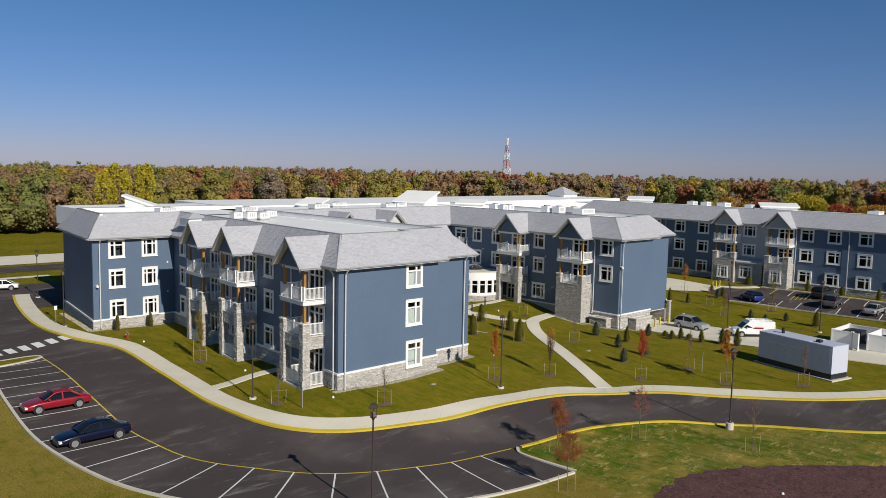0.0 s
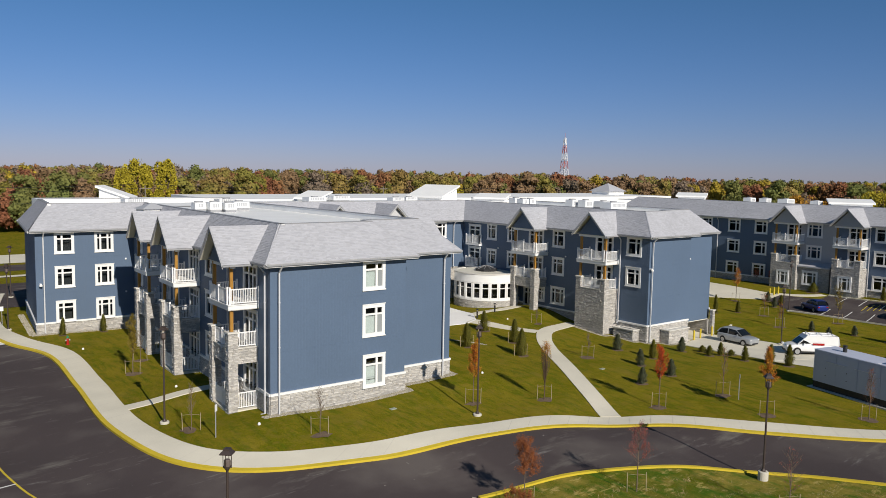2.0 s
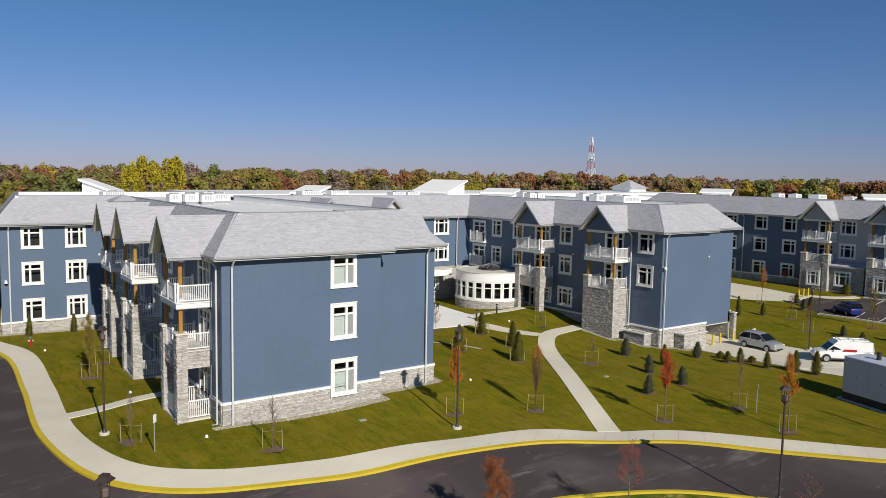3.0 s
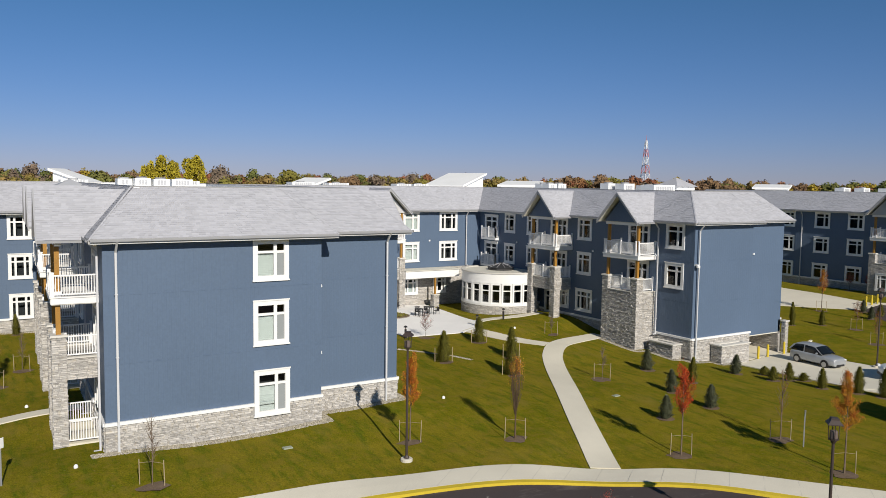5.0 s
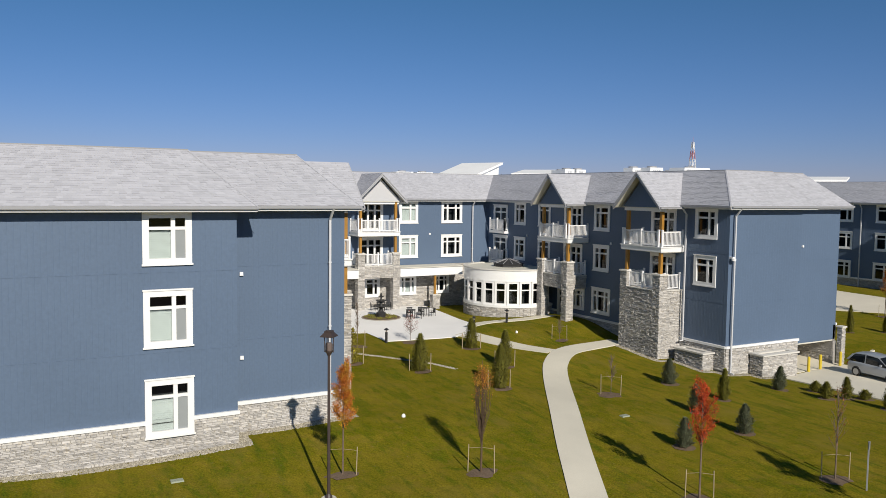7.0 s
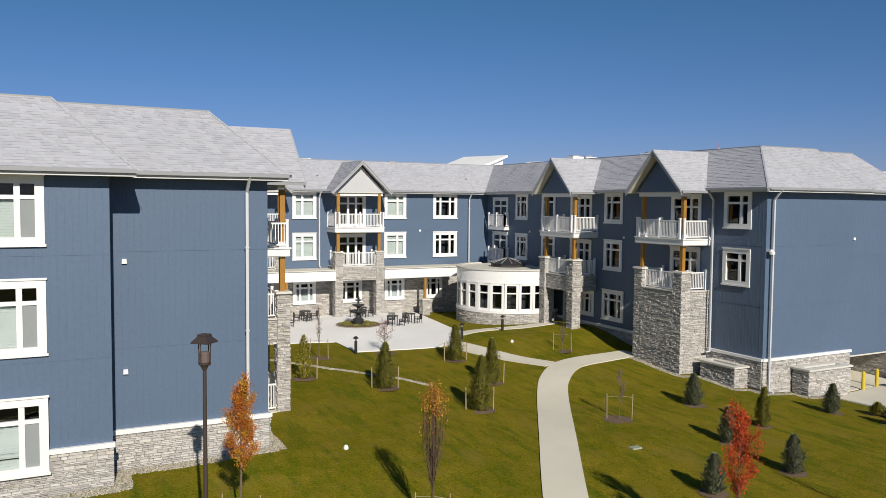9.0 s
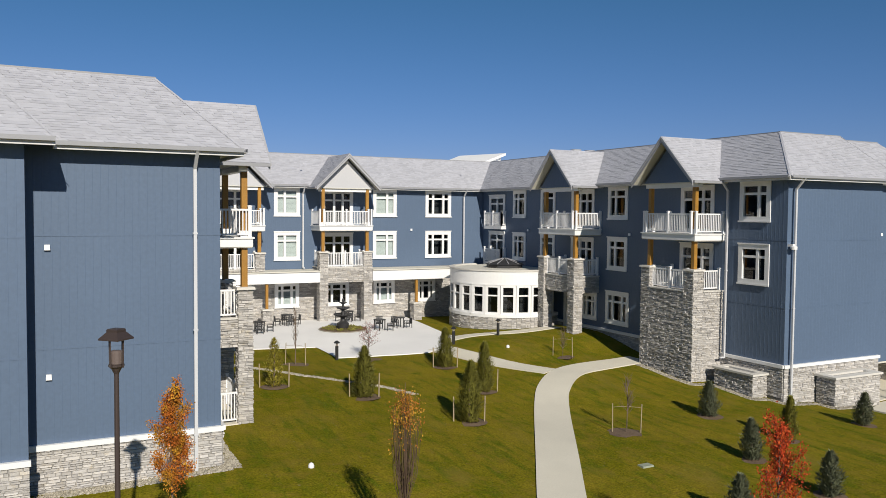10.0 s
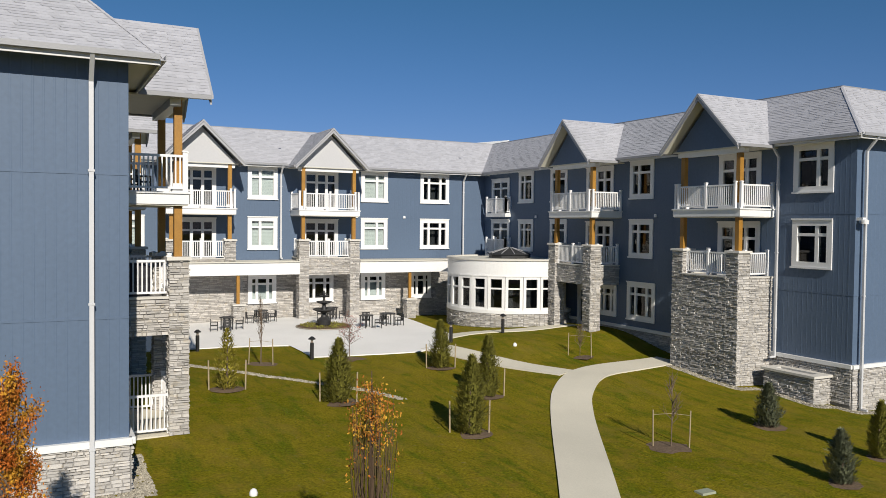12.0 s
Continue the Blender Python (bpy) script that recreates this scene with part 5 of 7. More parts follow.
for x, y, w, d, h in ((47.9, 77.7, 1.0, 1.0, 1.8), (49.1, 76.9, 1.1, 1.0, 1.9), (50.4, 76.4, 1.1, 1.0, 1.8), (52.6, 79, 1.6, 1.3, 1.8),
                      (46, 91, 2.2, 1.6, 1.5), (55.5, 88.7, 2.2, 1.5, 1.5), (68.2, 91.2, 2.4, 1.6, 1.6), (74.3, 95.5, 2.4, 1.6, 1.5), (79.8, 90, 1.8, 1.3, 1.5), (82.4, 90.6, 1.8, 1.3, 1.5),
                      (92, 79.7, 1.3, 1.1, 2.0), (90.2, 76.5, 1.0, 1.0, 2.0), (91.6, 76.6, 1.0, 1.0, 2.0), (93.3, 70.9, 1.1, 1.1, 2.2), (139.3, 67.6, 2.2, 1.5, 2.0), (140.6, 63.4, 1.3, 1.2, 1.7),
                      (138.2, 73.2, 1.5, 1.2, 2.0), (138.2, 70.5, 1.4, 1.2, 2.0), (141.7, 43.1, 2.4, 1.6, 1.5), (140.8, 32.8, 1.4, 1.2, 1.4), (93.9, 69.2, 1.4, 1.1, 2.2), (94.3, 65.2, 2.8, 1.6, 2.0), (96.8, 68.8, 2.0, 1.4, 1.9)):
    rooftop_unit(x, y, w, d, h * 0.5)


def roof_monitor(x, y, w, d, h0, h1, turn):
    """A raised roof box with one sloping top."""
    t = thing("roof_monitor", pose(x, y, FLAT, 0, 0, turn), "white raised roof monitor with a sloping top", "roof monitor", "roof monitors")
    m = world_of(t)
    a, b = w / 2, d / 2
    s = Shape().add([(-a, -b, 0), (a, -b, 0), (a, b, 0), (-a, b, 0), (-a, -b, h0), (a, -b, h0), (a, b, h1), (-a, b, h1)],
                    [(0, 1, 5, 4), (1, 2, 6, 5), (2, 3, 7, 6), (3, 0, 4, 7), (4, 5, 6, 7)], m)
    part("body", s, MEMBRANE, t)
    e = 0.35
    k = (h1 - h0) / d
    r = Shape().add([(-a - e, -b - e, h0 - k * e + 0.02), (a + e, -b - e, h0 - k * e + 0.02), (a + e, b + e, h1 + k * e + 0.02), (-a - e, b + e, h1 + k * e + 0.02),
                     (-a - e, -b - e, h0 - k * e + 0.26), (a + e, -b - e, h0 - k * e + 0.26), (a + e, b + e, h1 + k * e + 0.26), (-a - e, b + e, h1 + k * e + 0.26)],
                    [(3, 2, 1, 0), (4, 5, 6, 7), (0, 1, 5, 4), (1, 2, 6, 5), (2, 3, 7, 6), (3, 0, 4, 7)], m)
    part("roof", r, MEMBRANE, t, "white membrane roof")


roof_monitor(92.1, 97.6, 5.5, 4.5, 0.5, 1.9, -70)
roof_monitor(47.8, 103.0, 3.4, 3.2, 0.4, 1.5, 60)
roof_monitor(72.0, 98.2, 3.2, 3.0, 0.3, 1.0, -60)
roof_monitor(94.6, 87.2, 3.9, 3.0, 0.6, 1.0, -55)
roof_monitor(139.8, 85.1, 4.4, 3.5, 0.7, 1.1, -60)
roof_monitor(141.8, 58.8, 5.6, 4.0, 0.6, 1.0, -60)


def pyramid(x, y, w, z, h, mat, label):
    t = thing("roof_cupola", (x, y, z), label, "cupola")
    part("drum", Shape().box(x - w * 0.42, x + w * 0.42, y - w * 0.42, y + w * 0.42, z, z + 0.9), MEMBRANE, t)
    part("cap_roof", Shape().add([(x - w / 2, y - w / 2, z + 0.9), (x + w / 2, y - w / 2, z + 0.9), (x + w / 2, y + w / 2, z + 0.9), (x - w / 2, y + w / 2, z + 0.9), (x, y, z + 0.9 + h)],
                            [(3, 2, 1, 0), (0, 1, 4), (1, 2, 4), (2, 3, 4), (3, 0, 4)]), mat, t)


pyramid(148.6, 111.2, 5.5, FLAT, 1.6, SHINGLE, "white cupola with a pyramid roof on the far roof")
pyramid(44.4, 80.7, 2.6, FLAT - 0.7, 0.6, GREY_SIDING, "low dark pyramid skylight on the flat roof")
rear = thing("apartment_building", (110, 105, 0), "rear wing seen over the flat white roofs", "apartment building", GROUP)
part("wall", Shape().box(60, 154, 100, 118, -0.5, 9.9), SIDING, rear)
part("flat_roof", Shape().box(60.2, 155, 100.2, 119, 9.9, FLAT + 0.2), MEMBRANE, rear, "white flat roof membrane")
part("wall", Shape().box(41, 59.8, 100.3, 112, -0.5, 9.9), SIDING, rear)
part("flat_roof", Shape().box(40.4, 60.1, 99.75, 112.6, 9.9, FLAT + 0.05), MEMBRANE, rear, "white flat roof membrane")


solid("retaining_wall", Shape().add([(99.25, 53.0, -2.2), (102.5, 53.6, -1.8), (102.5, 53.82, -1.8), (99.25, 53.22, -2.2), (99.25, 53.0, -1.15), (102.5, 53.6, -0.75), (102.5, 53.82, -0.75), (99.25, 53.22, -1.15)],
                                    [(3, 2, 1, 0), (4, 5, 6, 7), (0, 1, 5, 4), (1, 2, 6, 5), (2, 3, 7, 6), (3, 0, 4, 7)]), CONCRETE, "low pale concrete retaining wall beside the drive", "retaining wall", "structure")

# ---- things outdoors ----
CUP = material("brown_lamp_cup", (0.13, 0.1, 0.09), 0.5, vary=0.1)


def street_lamp(x, y, footing=False, height=6.5):
    z = lift(x, y)
    t = thing("street_lamp", (x, y, z), "dark bronze street lamp with a flared square hood" + (" on concrete" if footing else ""), "street lamp", "street lamps")
    b = 0.55 if footing else 0.12
    part("footing", Shape().lathe([(0.3, -0.4), (0.3, b), (0.27, b + 0.03)], 16, (x, y, z)), KERB, t, "round concrete footing")
    h = height
    part("pole", Shape().lathe([(0.14, b), (0.14, b + 0.08), (0.065, b + 0.2), (0.049, h - 1.0), (0.11, h - 0.88), (0.16, h - 0.84), (0.16, h - 0.8)], 12, (x, y, z)), LAMP_BROWN, t)
    part("lamp_housing", Shape().lathe([(0.12, h - 0.8), (0.135, h - 0.78), (0.135, h - 0.55), (0.1, h - 0.51)], 14, (x, y, z)), CUP, t, "brown cylindrical lamp housing")
    for i in range(4):
        a = math.tau * (i + 0.5) / 4
        part("hood_rod", Shape().tube((x + 0.17 * math.cos(a), y + 0.17 * math.sin(a), z + h - 0.86), (x + 0.18 * math.cos(a), y + 0.18 * math.sin(a), z + h - 0.24), 0.016, n=5), LAMP_BROWN, t)
    part("hood", Shape().lathe([(0.35, h - 0.28), (0.35, h - 0.25), (0.19, h - 0.12), (0.19, h - 0.07), (0.16, h - 0.05)], 4, (x, y, z)), LAMP_BROWN, t, "flared square bronze hood")


for x, y, f in ((30.84, 32.18, False), (35.97, 53.89, False), (54.56, 44.05, False), (61.83, 26.62, True), (37.7, 112.39, False), (33.09, 88.38, False),
                (99.12, 45.74, False), (115.2, 53.5, False), (104.69, 36.52, False), (112.79, 21.43, False)):
    street_lamp(x, y, f)


def leaf_cloud(r, n, size, spot, shape=None):
    """n small leaves, each a folded quad; spot gives a place."""
    s = shape or Shape()
    for _ in range(n):
        p = Vector(spot(r))
        q = Euler((r.uniform(0, 6.3), r.uniform(0, 6.3), r.uniform(0, 6.3))).to_matrix()
        k = size * r.uniform(0.6, 1.3)
        s.add([p + q @ Vector(v) for v in ((-k, 0, 0), (0, -0.55 * k, 0.12 * k), (k, 0, 0), (0, 0.55 * k, 0.12 * k))], [(0, 1, 2, 3)])
    return s


def leaf_material(name, colour, vary=0.45):
    other = (colour[0] * 0.95, colour[1] * 1.7, colour[2] * 1.1) if colour[0] > 0.35 else None
    m = material(name, colour, 0.75, vary=0.25, scale=2.5, fine=12, bump=0, island=vary, spec=0.2, second=other, second_at=0.5)
    p = m.node_tree.nodes["Principled BSDF"]
    p.inputs["Transmission Weight"].default_value = 0.0
    return m


RED_LEAF = leaf_material("red_maple_leaf", (0.42, 0.045, 0.014))
ORANGE_LEAF = leaf_material("orange_leaf", (0.42, 0.12, 0.018))
AUTUMN_LEAF = leaf_material("mixed_autumn_leaf", (0.42, 0.14, 0.025), 0.5)
RUST_LEAF = leaf_material("rust_brown_leaf", (0.26, 0.085, 0.03))
PINK_LEAF = leaf_material("pink_red_leaf", (0.3, 0.075, 0.06))
OLIVE_LEAF = leaf_material("olive_gold_leaf", (0.2, 0.15, 0.022))
GREEN_NEEDLE = leaf_material("green_arborvitae_scale", (0.21, 0.2, 0.04), 0.3)
YELLOW_SHRUB = leaf_material("yellow_green_leaf", (0.3, 0.26, 0.04))
BLUE_NEEDLE = leaf_material("blue_green_spruce_needle", (0.155, 0.17, 0.105), 0.3)
TWIG = material("tan_brown_twig", (0.11, 0.075, 0.05), 0.9, vary=0.2, scale=4)


def young_tree(x, y, h, mat, leaves, label, width=0.5, stakes=True, seed=1, low=0.28, vase=False):
    """A staked sapling: thin trunk, steep limbs, loose leaves along the limbs."""
    r = random.Random(seed)
    z = lift(x, y)
    t = thing("young_tree", (x, y, z), label, "tree", "young trees on the lawn")
    wood = Shape()
    wood.tube((x, y, z - 0.1), (x + 0.02, y, z + h * 0.5), 0.04 * h / 4, 0.028 * h / 4, 7)
    wood.tube((x + 0.02, y, z + h * 0.5), (x, y + 0.02, z + h * 0.96), 0.028 * h / 4, 0.008, 6)
    tips = []
    for i in range(0 if vase else 26):
        k = low + (0.9 - low) * i / 26
        a = r.uniform(0, math.tau)
        ln = width * (0.4 + 0.75 * math.sin(math.pi * min(1, 0.25 + 0.75 * (k - low) / (0.9 - low)))) * r.uniform(0.6, 1.15)
        p0 = Vector((x, y, z + h * k))
        p1 = p0 + Vector((ln * math.cos(a) * 0.75, ln * math.sin(a) * 0.75, h * r.uniform(0.13, 0.22)))
        wood.tube(p0, p1, 0.012, 0.004, 4)
        tips.append((p0, p1))
        for _ in range(2):
            b = p0.lerp(p1, r.uniform(0.3, 0.8))
            e = b + Vector((r.uniform(-1, 1) * 0.2, r.uniform(-1, 1) * 0.2, r.uniform(0.15, 0.4)))
            wood.tube(b, e, 0.006, 0.003, 3)
            tips.append((b, e))
    if vase:
        for i in range(110):
            a, d = r.uniform(0, math.tau), width * r.uniform(0.15, 1.0)
            p0 = Vector((x, y, z + h * r.uniform(0.2, 0.45)))
            p1 = Vector((x + d * math.cos(a), y + d * math.sin(a), z + h * (r.uniform(0.72, 0.96) - 0.1 * d / width)))
            mid = p0.lerp(p1, 0.45) + Vector((0.12 * math.cos(a), 0.12 * math.sin(a), 0))
            wood.tube(p0, mid, 0.007, 0.005, 4)
            wood.tube(mid, p1, 0.005, 0.003, 4)
            tips.append((mid.lerp(p1, 0.6), p1))
    part("trunk", wood, TWIG if vase else BARK, t)
    if vase:
        top = [q for q in tips if q[1].z > z + 0.8 * h]
        tips = top * 8 + tips
    if leaves:
        def spot(q):
            a, b = q.choice(tips)
            p = a.lerp(b, q.uniform(0.3, 1.05))
            return (p.x + q.gauss(0, 0.06), p.y + q.gauss(0, 0.06), p.z + q.gauss(0, 0.08))
        part("crown", leaf_cloud(r, int(leaves * (1.3 if vase else 4.0)), 0.027, spot), mat, t)
    ring = Shape()
    n = 14
    ring.add([(x + (0.5 + 0.35 * r.random()) * math.cos(math.tau * i / n), y + (0.5 + 0.35 * r.random()) * math.sin(math.tau * i / n), lift(x, y) + 0.008) for i in range(n)] + [(x, y, z + 0.03)],
             [(i, (i + 1) % n, n) for i in range(n)])
    part("mulch_ring", ring, MULCH, t, "ring of brown mulch")
    if stakes:
        for k in (-1, 1):
            sx, sy = x + 0.55 * k * 0.83, y - 0.55 * k * 0.55
            lean = r.uniform(-0.05, 0.05)
            part("stake", Shape().tube((sx, sy, z - 0.2), (sx + lean, sy, z + 1.15), 0.023, 0.021, 6), STAKE, t, "weathered timber stake")
            part("tie", Shape().tube((sx + lean, sy, z + 1.0), (x, y, z + 1.05), 0.008, n=4), STAKE, t)
    return t


for k, (x, y, h, mat, n, label, w) in enumerate((
        (47.92, 32.58, 3.7, RUST_LEAF, 2200, "young tree with dense rust-red autumn leaves", 1.3), (42.81, 27.76, 3.7, RUST_LEAF, 2200, "young tree with dense rust-red autumn leaves", 1.25),
        (53.84, 29.65, 3.8, PINK_LEAF, 420, "young tree with sparse pinkish-red leaves", 1.1), (57.83, 22.91, 3.6, PINK_LEAF, 50, "nearly bare young tree in a dry mulch patch", 1.0),
        (38.1, 67.04, 4.4, OLIVE_LEAF, 2000, "slender young tree with olive-gold leaves", 0.7), (36.79, 51.37, 3.0, RUST_LEAF, 0, "bare sapling tied between stakes", 0.4),
        (55.94, 46.12, 4.3, ORANGE_LEAF, 2800, "narrow young maple with orange-red leaves", 0.6), (61.13, 43.91, 4.85, AUTUMN_LEAF, 1200, "wispy vase-shaped young tree with brown twigs and orange tips", 0.47),
        (67.79, 38.43, 4.5, RED_LEAF, 1800, "narrow young maple with bright red leaves", 0.64), (74.05, 37.0, 3.8, RUST_LEAF, 40, "nearly bare staked sapling", 0.45),
        (72.5, 32.4, 4.7, ORANGE_LEAF, 3200, "young maple with dense orange-brown leaves", 0.85), (42.94, 45.84, 3.0, RUST_LEAF, 0, "bare sapling tied between stakes", 0.4),
        (73.94, 50.82, 2.2, RUST_LEAF, 0, "bare sapling tied between stakes", 0.4), (79.59, 63.05, 1.5, RUST_LEAF, 0, "bare sapling tied between stakes", 0.35),
        (69.28, 66.78, 1.9, PINK_LEAF, 120, "wispy pinkish shrub beside the patio", 0.8), (65.1, 66.49, 3.0, RUST_LEAF, 0, "thin bare sapling by the patio", 0.2),
        (77.48, 27.38, 3.6, RUST_LEAF, 160, "young tree with few rust-coloured leaves before the generator", 0.5),
        (116.6, 61.75, 4.2, ORANGE_LEAF, 900, "young orange tree on the far lawn", 0.7), (112.6, 46.1, 4.4, OLIVE_LEAF, 900, "young olive-green tree on the far lawn", 0.8),
        (110.35, 54.1, 2.6, RUST_LEAF, 150, "small young tree on the far lawn", 0.6), (105.96, 49.65, 2.8, RUST_LEAF, 200, "small young tree on the far lawn", 0.5),
        (129.6, 66.4, 2.0, PINK_LEAF, 500, "red shrub before the far wing", 0.7), (129.6, 64.1, 2.0, PINK_LEAF, 500, "red shrub before the far wing", 0.7), (39.92, 70.76, 2.6, RUST_LEAF, 0, "bare sapling tied between stakes", 0.4))):
    young_tree(x, y, h, mat, n, label, w, "shrub" not in label, 20 + k, low=0.42 if n > 400 and mat != OLIVE_LEAF else 0.3, vase="vase" in label)


def conifer(x, y, h, w, mat, label, name="conifer", stakes=False, seed=1, bulge=0.35):
    """A conical evergreen of many short sprays round a stem."""
    r = random.Random(seed)
    z = lift(x, y)
    t = thing(name, (x, y, z), label, "shrub" if h < 1.8 else "tree", "evergreens on the lawn")
    part("trunk", Shape().tube((x, y, z - 0.1), (x, y, z + h * 0.9), 0.05, 0.01, 6), BARK, t)
    s = Shape()
    lean = (r.uniform(-0.06, 0.06), r.uniform(-0.06, 0.06))
    for _ in range(int((1900 if mat != YELLOW_SHRUB else 500) * h * (0.5 + w))):
        k = r.random() ** 1.25
        a = r.uniform(0, math.tau)
        lobe = 0.97 + 0.2 * math.sin(3 * a + 15 * k + seed) + 0.2 * math.sin(7 * a - 23 * k + 2 * seed) * math.sin(31 * k + seed)
        rad = w * 1.12 * (1 - k) ** 0.62 * min(1, 0.55 + k / bulge * 0.45) * lobe * r.uniform(0.45, 1.12)
        p = Vector((x + rad * math.cos(a) + lean[0] * k, y + rad * math.sin(a) + lean[1] * k, z + 0.06 + h * k))
        sd = Vector((-math.sin(a), math.cos(a), r.uniform(-0.3, 0.3))).normalized()
        out = Vector((0.55 * math.cos(a), 0.55 * math.sin(a), r.uniform(0.1, 1.0))).normalized()
        ln, wd = r.uniform(0.05, 0.16), r.uniform(0.018, 0.04)
        s.add([p - 0.3 * ln * out, p + wd * sd, p + ln * out, p - wd * sd], [(0, 1, 2, 3)])
    part("foliage", s, mat, t)
    ring = Shape()
    n = 28
    ring.add([(x + w * 1.1 * (1.05 + 0.14 * r.random()) * math.cos(math.tau * i / n), y + w * 1.1 * (1.05 + 0.14 * r.random()) * math.sin(math.tau * i / n), z + 0.006) for i in range(n)] + [(x, y, z + 0.03)],
             [(i, (i + 1) % n, n) for i in range(n)])
    part("mulch_ring", ring, MULCH, t, "ring of brown mulch")
    if stakes:
        for k in (-1, 1):
            part("stake", Shape().tube((x + 0.6 * k, y - 0.2 * k, z - 0.2), (x + 0.62 * k, y - 0.2 * k, z + 1.05), 0.03, 0.028, 6), STAKE, t, "weathered timber stake")


for k, (x, y, h, w, mat, label, st) in enumerate((
        (72.25, 63.3, 2.0, 0.52, GREEN_NEEDLE, "green arborvitae tied between stakes", True), (65.78, 58.45, 2.15, 0.58, GREEN_NEEDLE, "green arborvitae tied between stakes", True),
        (68.68, 54.25, 2.4, 0.6, GREEN_NEEDLE, "green arborvitae tied between stakes", True), (71.7, 58.27, 2.25, 0.5, GREEN_NEEDLE, "slim green arborvitae beside stakes", True),
        (62.47, 60.9, 2.1, 0.5, YELLOW_SHRUB, "loose yellow-green evergreen with stakes", True),
        (71.26, 42.65, 1.3, 0.42, BLUE_NEEDLE, "small blue-green spruce on the lawn", False), (75.5, 42.85, 1.35, 0.42, BLUE_NEEDLE, "small blue-green spruce on the lawn", False),
        (76.1, 46.5, 1.4, 0.42, BLUE_NEEDLE, "small blue-green spruce on the lawn", False), (79.35, 51.78, 1.45, 0.5, BLUE_NEEDLE, "small blue-green spruce on the lawn", False),
        (79.55, 47.8, 1.7, 0.36, GREEN_NEEDLE, "slim dark green juniper with a stake", False), (85.2, 48.56, 1.35, 0.45, BLUE_NEEDLE, "small blue-green spruce on the lawn", False),
        (85.76, 45.75, 0.9, 0.4, GREEN_NEEDLE, "small round evergreen shrub", False), (86.87, 45.25, 1.2, 0.35, GREEN_NEEDLE, "small upright evergreen by the drive", False),
        (86.61, 42.55, 1.3, 0.35, GREEN_NEEDLE, "small upright evergreen by the drive", False), (87.45, 40.49, 1.7, 0.42, GREEN_NEEDLE, "upright dark evergreen on the lawn", False),
        (87.83, 38.9, 1.9, 0.45, GREEN_NEEDLE, "upright dark evergreen on the lawn", False), (87.05, 47.35, 0.55, 0.45, GREEN_NEEDLE, "low spreading evergreen by the drive", False), (87.8, 44.75, 0.5, 0.45, GREEN_NEEDLE, "low spreading evergreen by the drive", False),
        (36.72, 83.09, 1.6, 0.3, GREEN_NEEDLE, "narrow clipped evergreen before the wall", False), (40.48, 83.29, 1.6, 0.3, GREEN_NEEDLE, "narrow clipped evergreen before the wall", False),
        (106.2, 58.2, 2.2, 0.3, GREEN_NEEDLE, "upright dark evergreen on the lawn", False), (109.6, 57.2, 1.4, 0.35, GREEN_NEEDLE, "upright dark evergreen on the lawn", False),
        (105.75, 43.85, 1.0, 0.36, BLUE_NEEDLE, "small blue-green spruce on the lawn", False), (108.5, 42.3, 1.0, 0.36, BLUE_NEEDLE, "small blue-green spruce on the lawn", False),
        (107.0, 46.4, 1.0, 0.36, BLUE_NEEDLE, "small blue-green spruce on the lawn", False), (116.56, 56.16, 1.2, 0.4, BLUE_NEEDLE, "small blue-green spruce on the lawn", False),
        (107.8, 38.25, 1.8, 0.5, GREEN_NEEDLE, "upright dark evergreen on the lawn", False), (119.2, 58.6, 1.2, 0.4, BLUE_NEEDLE, "small blue-green spruce on the lawn", False),
        (118.4, 56.3, 1.2, 0.42, GREEN_NEEDLE, "upright dark evergreen on the lawn", False), (129.5, 48.1, 1.6, 0.4, GREEN_NEEDLE, "narrow evergreen before the far wing", False),
        (128.3, 57.0, 1.3, 0.8, GREEN_NEEDLE, "round evergreen shrub before the far wing", False), (129.5, 37.9, 1.6, 0.4, GREEN_NEEDLE, "narrow evergreen before the far wing", False), (129.5, 43.0, 1.4, 0.4, GREEN_NEEDLE, "narrow evergreen before the far wing", False))):
    conifer(x, y, h, w, mat, label, "spruce" if mat == BLUE_NEEDLE else "evergreen_shrub", st, 60 + k)


# vehicles: bodies lofted from side outlines
TYRE = material("black_tyre_rubber", (0.02, 0.02, 0.02), 0.85, vary=0.1)
RIM = material("alloy_rim", (0.45, 0.45, 0.46), 0.35, metal=0.7, vary=0.05)
CARGLASS = material("dark_car_glass", (0.008, 0.01, 0.012), 0.05, vary=0.05, bump=0, spec=0.5)
LIGHTGLASS = material("clear_lamp_cover", (0.65, 0.66, 0.68), 0.1, vary=0.03, bump=0)
TAIL = material("red_tail_lamp", (0.35, 0.01, 0.01), 0.15, vary=0.03, bump=0)


def paint(name, colour, metal=0.3):
    return material(name, colour, 0.28, metal=metal, vary=0.04, bump=0, coat=0.5)


